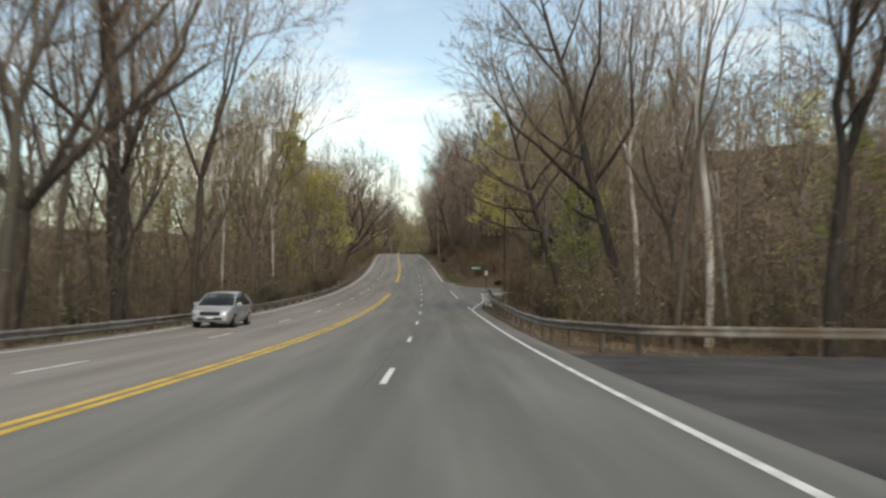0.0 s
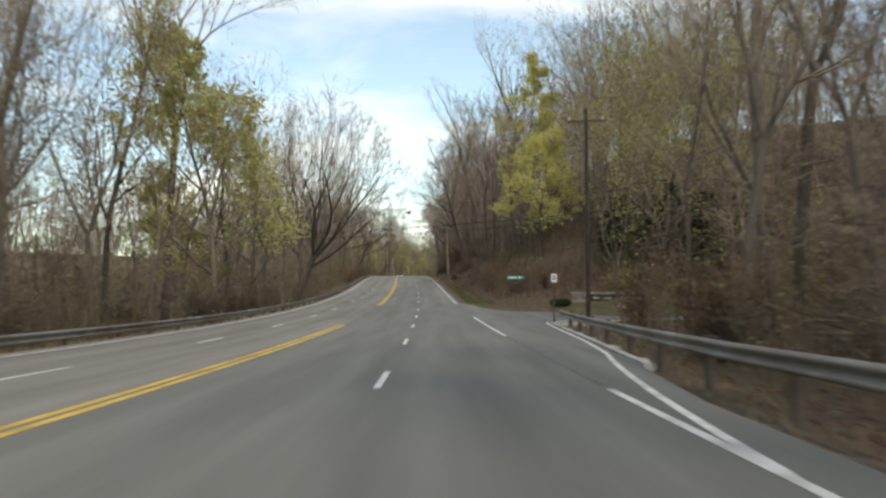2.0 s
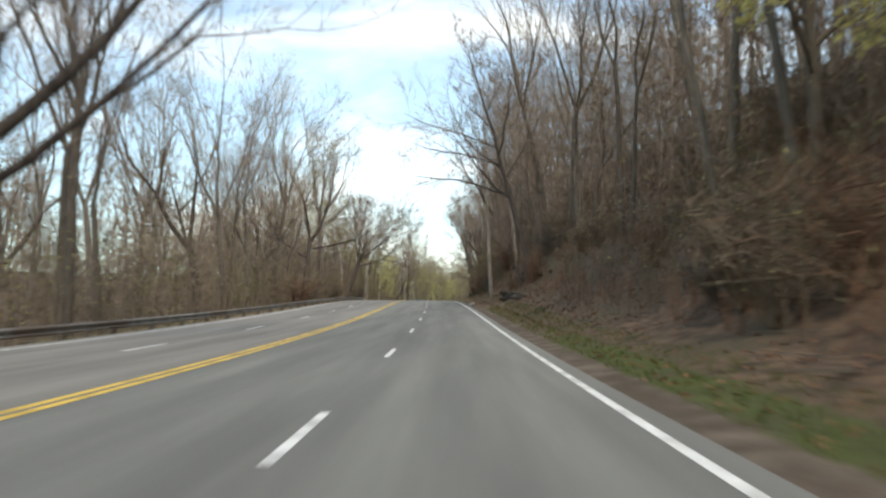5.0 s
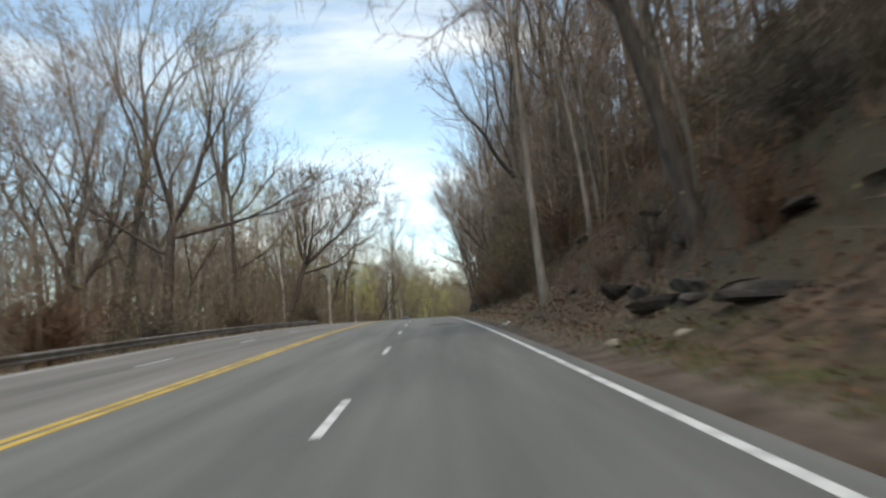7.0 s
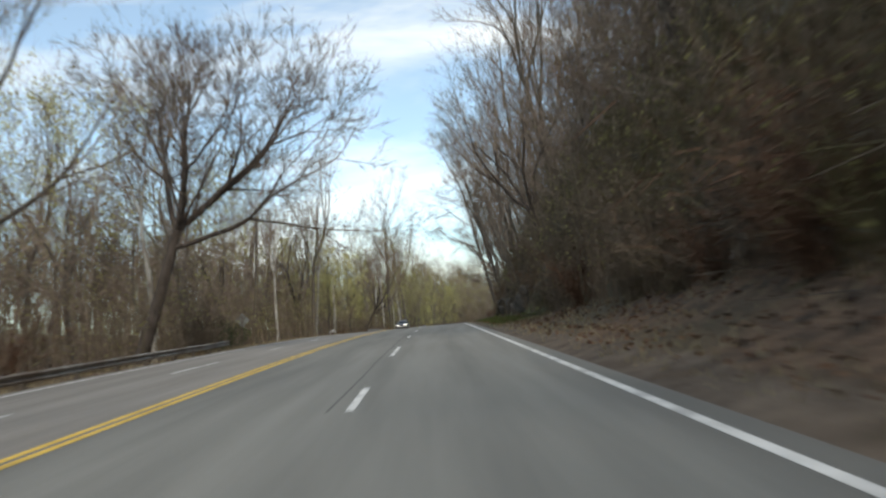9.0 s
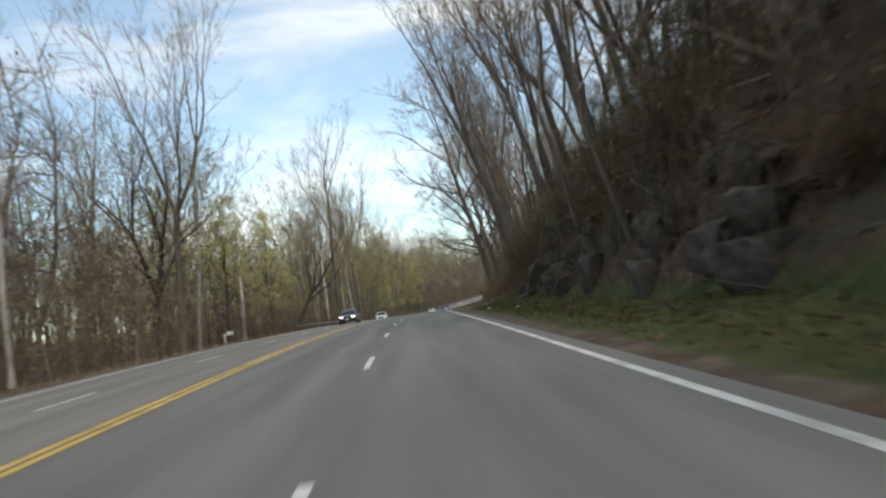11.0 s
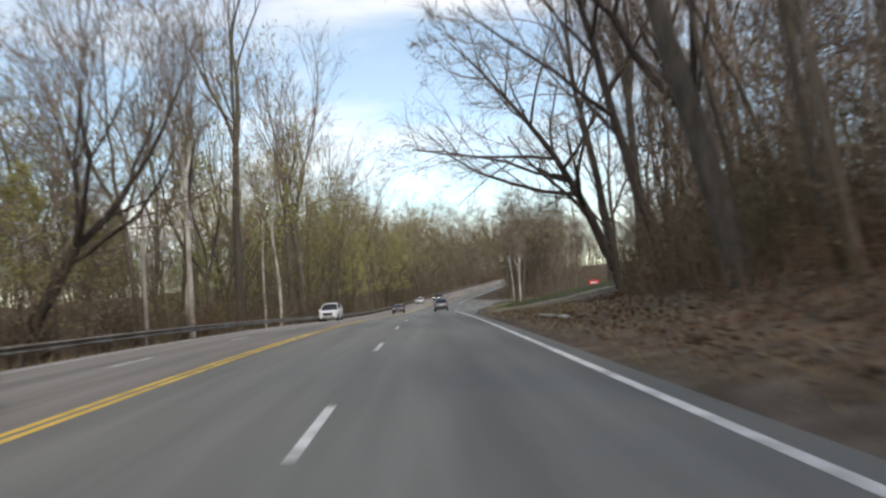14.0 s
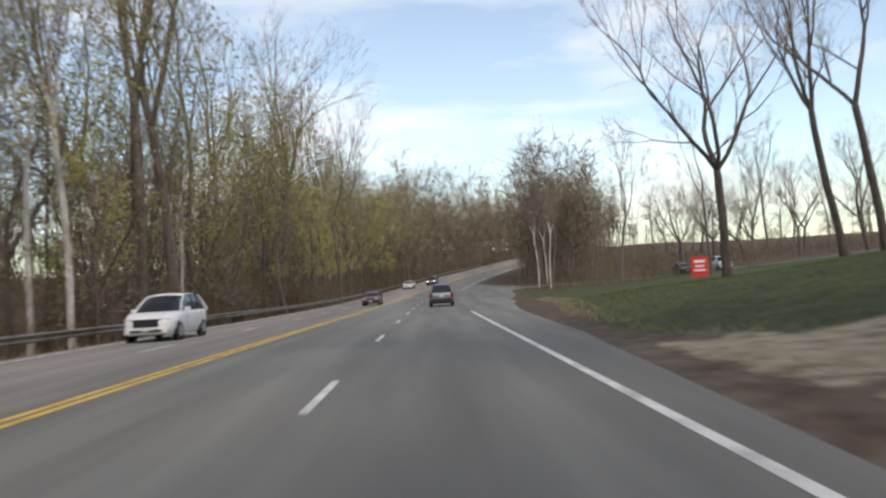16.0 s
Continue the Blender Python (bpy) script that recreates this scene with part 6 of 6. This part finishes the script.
# ---- junction ----
def rect_sign(name, label, s, lat, w, h, top, face, bars, post_mat, turn=0.0, blade=False, post_w=0.06):
    """A sheet sign on a post, with plain bars for its lettering; it faces back along the road."""
    root = tagged(new(name), label, "sign")
    g_ = floor_at(s, lat)
    root.matrix_world = Matrix.Translation(g_) @ pose(0, 0, 0, 0, 0, heading(s) + turn)
    bm = bmesh.new()
    box(bm, -post_w / 2, post_w / 2, -post_w / 2, post_w / 2, -0.3, top, 0.008)
    part("post", bm, post_mat, root)
    bm = bmesh.new()
    box(bm, -w / 2, w / 2, -0.006, 0.006, -h / 2, h / 2, 0.004)
    panel = part("panel", bm, face, root)
    panel.location = (0, -post_w / 2 - 0.012, top - h / 2 + (h if blade else 0.0))
    for x, z, bw, bh, mt in bars:
        bm = bmesh.new()
        box(bm, -bw / 2, bw / 2, -0.003, 0.001, -bh / 2, bh / 2)
        b_ = part("lettering_bar", bm, mt, panel)
        b_.location = (x, -0.0075, z)
    return root


M["sign_white"] = plain("sign_white", (0.75, 0.75, 0.74), 0.4)
M["sign_green"] = plain("sign_green", (0.035, 0.29, 0.22), 0.35)
M["sign_red"] = plain("sign_red", (0.62, 0.035, 0.03), 0.45)
M["steel"] = material("rusty_post_steel", (0.07, 0.05, 0.04), (0.13, 0.10, 0.08), 8, 0.7, 0.2, 30, metal=0.3)
rect_sign("traffic_sign", "small white regulatory sign on a rusty post", 92, 7.45, 0.31, 0.46, 2.6, M["sign_white"],
          [(0, 0.10, 0.20, 0.05, M["bar"]), (0, -0.04, 0.14, 0.08, M["bar"])], M["steel"], post_w=0.09)
M["sign_back"] = material("weathered_sheet_metal", (0.26, 0.28, 0.27), (0.36, 0.38, 0.36), 5, 0.55, 0.1, 40, metal=0.4)
diamond = rect_sign("warning_sign", "dull grey back of a diamond warning sign on a thin post", 275.2, -13.2, 0.76, 0.76, 2.35, M["sign_back"], [], M["steel"], turn=180.0)
next(c for c in diamond.children if c.name.startswith("panel")).rotation_euler = (0, math.pi / 4, 0)
rect_sign("street_sign", "long green street-name sign on a thin post", 114, 7.9, 1.35, 0.26, 2.15, M["sign_green"],
          [(-0.22, 0, 0.62, 0.10, M["sign_white"]), (0.36, 0, 0.26, 0.10, M["sign_white"])], M["steel"], blade=True, post_w=0.05)
rect_sign("banner_sign", "large red sign with white lettering on the lawn", 445, 23.9, 1.5, 1.7, 2.2, M["sign_red"],
          [(0, 0.45, 1.0, 0.22, M["sign_white"]), (0, 0.05, 0.8, 0.14, M["sign_white"]), (0, -0.3, 1.0, 0.14, M["sign_white"])], M["post"], turn=8)


def entrance_wall():
    """Low stone entrance wall with a dark name panel between two piers."""
    root = tagged(new("entrance_wall"), "low stone entrance wall with pale cap and dark panel", "wall")
    root.matrix_world = Matrix.Translation(floor_at(111.5, 12.0)) @ pose(0, 0, 0, 0, 0, heading(111) - 4)
    stone = material("wall_stone", (0.16, 0.14, 0.12), (0.33, 0.30, 0.26), 4, 0.95, 0.6, 12, by_object=0.25)
    g_ = random.Random(5)
    for z in range(3):
        x = 0.0
        while x < 7.6:
            w = g_.uniform(0.3, 0.62)
            bm = bmesh.new()
            box(bm, 0.012, w - 0.012, -0.2 - g_.uniform(0, 0.03), 0.2, z * 0.24 + 0.01, z * 0.24 + 0.23, 0.02)
            part("stone", bm, stone, root).location = (x, 0, 0)
            x += w
    bm = bmesh.new()
    box(bm, -0.05, 8.1, -0.27, 0.27, 0.72, 0.84, 0.02)
    part("cap", bm, M["pale_rock"], root, "weathered stone cap")
    bm = bmesh.new()
    box(bm, 1.3, 6.2, -0.29, -0.235, 0.10, 0.66, 0.01)
    panel = part("name_panel", bm, M["trim"], root, "dark name panel")
    for x, w in ((1.9, 0.5), (2.7, 0.7), (3.7, 0.5), (4.5, 0.8), (5.5, 0.4)):
        bm = bmesh.new()
        box(bm, x - w / 2, x + w / 2, -0.296, -0.288, 0.30, 0.46)
        part("lettering_bar", bm, M["concrete"], panel)


entrance_wall()


def shrub(s, lat, r, h, leaf, label, seed):
    g_ = np.random.default_rng(seed)
    root = tagged(new("shrub"), label, "shrub", "shrubs at the junction")
    root.matrix_world = Matrix.Translation(floor_at(s, lat))
    n = 1500
    d = g_.normal(size=(n, 3))
    d /= np.linalg.norm(d, axis=1, keepdims=True)
    c = d * g_.uniform(0.55, 1.0, (n, 1)) ** 0.5 * np.array([r, r, h / 2]) * (1 + 0.18 * np.sin(d[:, :1] * 5 + d[:, 1:2] * 4)) + np.array([0, 0, h * 0.5])
    v, f = blades(c, 0.07, g_)
    piece("leaves", mesh_of("leaves", v, f, M[leaf]), root)
    st = np.zeros((40, 3)) + g_.normal(size=(40, 3)) * np.array([0.1, 0.1, 0])
    V, F = spikes(st, c[:40] * 0.9, np.full(40, 0.012))
    piece("stems", mesh_of("stems", V, F, M["twig"]), root)


shrub(110.6, 11.0, 0.75, 0.55, "needles", "low clipped dark green shrub by the wall", 1)
shrub(110.4, 20.5, 1.0, 1.3, "leaf_olive", "yellow-green spring shrub behind the wall", 2)
shrub(113.5, 16.5, 1.2, 1.6, "leaf_green", "green shrub behind the entrance wall", 3)
shrub(113.0, 22.0, 1.3, 1.7, "needles", "dark green shrub behind the entrance wall", 4)
shrub(277.8, -14.9, 1.7, 2.2, "needles", "dark evergreen shrub beside the driveway", 6)
shrub(272.6, -14.6, 1.7, 2.3, "needles", "dark evergreen shrub beside the driveway", 7)


shrub(309, 10.6, 1.7, 2.6, "leaf_green", "green shrub growing over the rock face", 8)


def utility_pole(s, lat, height, label):
    root = tagged(new("utility_pole"), label, "utility pole", "utility poles")
    root.matrix_world = Matrix.Translation(floor_at(s, lat)) @ pose(0, 0, 0, 0, 0, 80)
    bm = bmesh.new()
    tube_bm(bm, 0, 0, -0.4, height, 0.13, 0.09, 14)
    part("pole", bm, material("creosoted_pole", (0.035, 0.027, 0.022), (0.075, 0.06, 0.05), 6, 0.95, 0.5, 20, stretch=(1, 1, 0.15)), root)
    bm = bmesh.new()
    box(bm, -0.06, 0.06, -1.1, 1.1, height - 0.75, height - 0.62, 0.01)
    arm = part("crossarm", bm, M["post"], root)
    for y in (-0.95, 0.0, 0.95):
        bm = bmesh.new()
        tube_bm(bm, 0, y, height - 0.62, height - 0.46, 0.04, 0.025, 10)
        part("insulator", bm, M["sign_white"], arm)
    return root


utility_pole(95, 9.9, 12.2, "dark creosoted utility pole beside the guardrail")
utility_pole(95, 46, 13.5, "dark utility pole among the trees")
utility_pole(117, -32, 7.3, "dark utility pole among the trees")
WIRE = plain("wire", (0.012, 0.012, 0.012), 0.6)


def wire(a, b, sag, r, label):
    t = np.linspace(0, 1, 36)
    pts = np.outer(1 - t, np.array(a)) + np.outer(t, np.array(b))
    pts[:, 2] -= sag * 4 * t * (1 - t)
    V, F = tubes([(pts, np.full(len(pts), r))], 5)
    return tagged(new("overhead_wire", mesh_of("overhead_wire", V, F, WIRE)), label, "wire", "overhead wires"), pts


pa, pb = at(95, 46), at(117, -32)
for z, dy, sag, r in ((12.9, -0.95, 1.7, 0.015), (12.9, 0.95, 1.7, 0.015), (10.8, 0.0, 1.6, 0.026), (10.4, 0.12, 1.75, 0.022)):
    line, along = wire(pa + Vector((dy * 0.17, dy, z)), pb + Vector((dy * 0.17, dy, z * 0.45 + 0.7)), sag, r, "thin dark overhead wire crossing the road")
    if z == 12.9 and dy > 0:        # a bulky splice hanging on the upper wire
        k = int(np.argmin(np.abs(along[:, 0] - at(108, 0.3).x)))
        bm = bmesh.new()
        bmesh.ops.create_uvsphere(bm, u_segments=12, v_segments=8, radius=0.10)
        bmesh.ops.transform(bm, matrix=Matrix.Translation(along[k] - np.array([0, 0, 0.06])) @ Matrix.Diagonal((1.3, 0.8, 1.2, 1)), verts=bm.verts)
        part("splice", bm, WIRE, line, "dark splice on the wire", True)


# ---- small things ----
def mailbox(s, lat):
    root = tagged(new("mailbox"), "white mailbox on a white wooden post", "mailbox")
    root.matrix_world = Matrix.Translation(floor_at(s, lat)) @ pose(0, 0, 0, 0, 0, heading(s) + 90)
    white = material("white_wood", (0.70, 0.70, 0.68), (0.80, 0.80, 0.78), 5, 0.6, 0.1, 40)
    bm = bmesh.new()
    box(bm, -0.06, 0.06, -0.06, 0.06, -0.3, 1.15, 0.01)
    part("post", bm, white, root)
    bm = bmesh.new()
    box(bm, -0.05, 0.05, -0.75, 0.1, 0.98, 1.06, 0.01)
    part("arm", bm, white, root)
    n = 9
    prof = [(0.10 * math.cos(math.pi * i / (n - 1)), 0.13 + 0.10 * math.sin(math.pi * i / (n - 1))) for i in range(n)] + [(-0.10, 0), (0.10, 0)]
    v, f = loft([[(x, -0.75, 1.06 + z) for x, z in prof], [(x, -0.22, 1.06 + z) for x, z in prof]])
    b_ = piece("box", mesh_of("box", v, f, white), root)
    bm = bmesh.new()
    box(bm, 0.10, 0.115, -0.45, -0.42, 1.16, 1.36)
    part("flag", bm, M["sign_red"], b_, "small red flag")


mailbox(331, -15.7)


def stone(name, s, lat, size, mat, label, seed, group="rocks on the bank", sink=0.25, turn=None, name_cat="rock", blocky=False):
    """An angular weathered block."""
    g_ = np.random.default_rng(seed)
    bm = bmesh.new()
    bmesh.ops.create_icosphere(bm, subdivisions=2, radius=1)
    cuts = [(g_.normal(size=3) * np.array([1, 1, 0.6]), g_.uniform(0.30, 0.62)) for _ in range(11)] + [((0, 0, 1), 0.5), ((0, 0, -1), 0.5)]
    if blocky:      # split along nearly square joints
        cuts = [(np.array(a) + g_.normal(size=3) * 0.16, g_.uniform(0.40, 0.60)) for a in ((1, 0, 0), (-1, 0, 0), (0, 1, 0), (0, -1, 0), (0, 0, 1), (0, 0, -1))] + cuts[:3]
    for v in bm.verts:
        p = np.array(v.co)
        for nrm_, d in cuts:
            nn = np.array(nrm_) / np.linalg.norm(nrm_)
            q = p @ nn
            if q > d:
                p = p - nn * (q - d)
        v.co = Vector(p * 1.5 * np.array(size) * (1 + 0.05 * math.sin(9 * p[0] + 7 * p[2]) + 0.04 * math.sin(13 * p[1] - 5 * p[0])))
    me = bpy.data.meshes.new(name)
    bm.to_mesh(me)
    bm.free()
    me.materials.append(mat)
    ob = tagged(new(name, me), label, name_cat, group)
    ob.matrix_world = Matrix.Translation(floor_at(s, lat) + Vector((0, 0, size[2] * (1 - 2 * sink) * 0.8))) @ pose(0, 0, 0, g_.uniform(-12, 12), g_.uniform(-12, 12), g_.uniform(0, 360) if turn is None else turn)
    return ob


rr_ = random.Random(12)
# broken concrete and stones along the kerb
for i in range(16):
    s = rr_.uniform(67, 92)
    z = rr_.uniform(0.08, 0.17)
    stone("stone", s, kerb_lat(s) + rr_.uniform(0.26, 0.6), (z * 1.6, z * 1.2, z * 0.7), M["concrete"], "pale broken concrete rubble behind the kerb", 350 + i, "rubble along the kerb", 0.2)
# ledges at the foot of the hillside
for i in range(24):
    s = rr_.uniform(178, 214)
    lat = rr_.choice([7.0, 7.6, 9.5, 11.5, 13.5, 16]) + rr_.uniform(-0.5, 0.5)
    stone("rock", s, lat, (rr_.uniform(0.3, 0.6), rr_.uniform(0.5, 1.2), rr_.uniform(0.15, 0.32)), M["rock"], "dark brown layered rock jutting from the bank", i, turn=heading(s) + rr_.uniform(-15, 15))
# the cut rock face
for i in range(95):
    s = rr_.uniform(262, 322)
    k = rr_.random()
    lat = 8.9 + 4.2 * k + rr_.uniform(-0.3, 0.3)
    stone("rock", s, lat, (rr_.uniform(0.4, 0.9), rr_.uniform(0.6, 1.7), rr_.uniform(0.25, 0.75)), M["rock"], "weathered brown rock of the roadside outcrop", 100 + i, "rocks of the outcrop", turn=heading(s) + rr_.uniform(-20, 20))
for i in range(40):
    s = rr_.uniform(262, 320)
    tall = rr_.choice([0.3, 0.45, 0.6, 0.8, 1.0])
    stone("rock", s, 8.7 + rr_.uniform(-0.5, 1.2), (rr_.uniform(0.4, 0.8), rr_.uniform(0.35, 1.3), tall), M["grey_rock" if i % 3 else "rock"], "upright weathered block at the foot of the outcrop", 400 + i, "rocks of the outcrop", 0.42, turn=heading(s) + rr_.uniform(-25, 25), blocky=True)
for i, (s, lat, z) in enumerate(((323, 4.9, 0.17), (319, 6.0, 0.2), (321, 5.3, 0.1), (317.5, 5.4, 0.09), (186, 5.0, 0.14), (184.5, 6.0, 0.17))):
    stone("stone", s, lat, (z * 1.3, z, z * 0.75), M["pale_rock"], "pale loose stone on the verge", 300 + i, "loose stones on the verge", 0.2)
for i, (s, lat, z) in enumerate(((203.6, 4.45, 0.16), (204.6, 4.75, 0.12), (308, 5.3, 0.12), (301, 6.1, 0.1))):
    stone("litter_bag", s, lat, (z * 1.4, z, z * 0.6), M["bag"], "crumpled white plastic litter on the verge", 330 + i, "litter on the verge", 0.15, name_cat="litter")


def fallen_log(s, lat, length, r, turn, tilt, label, mat="pale_bark"):
    g_ = np.random.default_rng(int(s))
    p, rad = grow(g_, (0, 0, 0), (1, 0, 0), length, r, 0.03, 0.0, 0.5, 8)
    V, F = tubes([(p, rad)], 8)
    ob = tagged(new("fallen_log", mesh_of("fallen_log", V, F, M[mat], True)), label, "log", "fallen logs")
    ob.matrix_world = Matrix.Translation(floor_at(s, lat) + Vector((0, 0, r * 0.6))) @ pose(0, 0, 0, 0, tilt, turn)


fallen_log(213, 8.2, 6, 0.12, 20, -28, "pale fallen trunk on the rocky bank")
fallen_log(192, 12.5, 8, 0.16, 80, -6, "dark fallen trunk across the hillside", "dark_bark")
fallen_log(200, 15.5, 9, 0.18, 75, -4, "dark fallen trunk across the hillside", "dark_bark")
fallen_log(358, 6.0, 3.5, 0.07, 95, 0, "thin pale branch lying on the verge")
fallen_log(312, 7.4, 3.2, 0.035, 35, -20, "thin pale branch leaning on the bank")


# ---- grass and litter ----
def tufts(name, count, s_range, lat_range, tall, mat, label, seed, keep=None):
    g_ = np.random.default_rng(seed)
    p = spread_out(g_, count, s_range, lat_range, 1.0, keep)
    n = len(p)
    p[:, 2] += 0.02
    d = np.concatenate([g_.normal(size=(n, 2)) * 0.45, np.ones((n, 1))], 1)
    e = p + d * tall * g_.uniform(0.4, 1.0, (n, 1))
    V, F = slivers(p, e, np.full(n, 0.014), g_)
    tagged(new(name, mesh_of(name, V, F, M[mat])), label, "grass", kind="stuff")


lawn_edge = lambda s, l: l > np.interp(s, [372, 386, 390, 392, 395, 403, 424, 477, 498], [34, 22, 13.2, 8.2, 6.1, 6.6, 9.1, 11.6, 12.3])
tufts("grass", 14000, (384, 430), (6, 26), 0.16, "grass", "short green lawn grass", 1, lawn_edge)
tufts("grass", 10000, (262, 318), (5.0, 8.4), 0.22, "grass", "green grass strip under the rocks", 2)
tufts("grass", 7000, (114, 186), (4.7, 6.8), 0.2, "grass", "patchy green verge grass", 3, lambda s, l: l > np.interp(s, [112, 118, 126], [7.6, 6.6, 4.7]))
tufts("dry_grass", 2500, (20, 92), (4.9, 9), 0.28, "straw", "dry straw-coloured verge grass", 4, lambda s, l: l > np.interp(s, [20, 30, 60, 66, 92], [9, 4.9, 5.0, 5.9, 7.6]))
tufts("dry_grass", 2500, (186, 262), (4.4, 8), 0.25, "straw", "dry straw-coloured verge grass", 5)
tufts("dry_grass", 5000, (318, 384), (4.4, 9), 0.22, "straw", "dry straw-coloured verge grass", 6)
tufts("dry_grass", 5000, (392, 440), (6.2, 12), 0.3, "straw", "pale straw grass along the lawn edge", 8, lambda s, l: np.abs(l - np.interp(s, [386, 390, 392, 395, 403, 424, 477], [20, 12.6, 7.8, 5.9, 6.5, 9.2, 11.7])) < 0.7)
tufts("dry_grass", 9000, (364, 392), (5.4, 12.5), 0.13, "straw", "flattened pale straw grass on the verge", 9, lambda s, l: (np.sin(s * 0.9 + l * 1.7) + np.sin(l * 2.3 - s * 0.4) > -0.1) & (l < np.interp(s, [364, 372, 384, 390], [7.5, 9, 12.5, 8.3])))
tufts("dry_grass", 8000, (5, 420), (-10.9, -13.5), 0.35, "straw", "dry verge grass under the guardrail", 7)


def fallen_leaves(count, s_range, lat_range, seed, keep=None, size=0.065, mat="litter"):
    g_ = np.random.default_rng(seed)
    p = spread_out(g_, count, s_range, lat_range, 1.3, keep)
    p[:, 2] += 0.07
    v, f = blades(p, size, g_)
    tagged(new("fallen_leaves", mesh_of("fallen_leaves", v, f, M[mat])), "scattered dry brown fallen leaves", "leaves", kind="stuff")


fallen_leaves(22000, (112, 378), (4.6, 22), 31, lambda s, l: l > np.interp(s, [112, 118, 126], [8, 7, 4.8]))
fallen_leaves(7000, (25, 92), (6, 20), 32, lambda s, l: l > np.interp(s, [25, 31, 60, 92], [18, 6, 6, 8.5]))
fallen_leaves(26000, (150, 380), (5.6, 24), 33, None, 0.075, "litter_mix")


def sticks(count, s_range, lat_range, seed, keep=None):
    """Dead sticks and thin branches lying about on the bank."""
    g_ = np.random.default_rng(seed)
    p = spread_out(g_, count, s_range, lat_range, 1.0, keep)
    n = len(p)
    d = np.concatenate([g_.normal(size=(n, 2)), g_.uniform(-0.05, 0.35, (n, 1))], 1)
    d /= np.linalg.norm(d, axis=1, keepdims=True)
    p[:, 2] += 0.08
    V, F = spikes(p, p + d * g_.uniform(0.5, 2.6, (n, 1)), g_.uniform(0.012, 0.04, n))
    tagged(new("dead_sticks", mesh_of("dead_sticks", V, F, M["bark"])), "dead grey sticks lying on the wooded bank", "sticks", kind="stuff")


sticks(2600, (114, 384), (6.6, 24), 41, lambda s, l: l > np.interp(s, [114, 126, 345, 384], [11, 6.6, 6.6, 14]))
sticks(900, (10, 340), (-11.8, -26), 42)
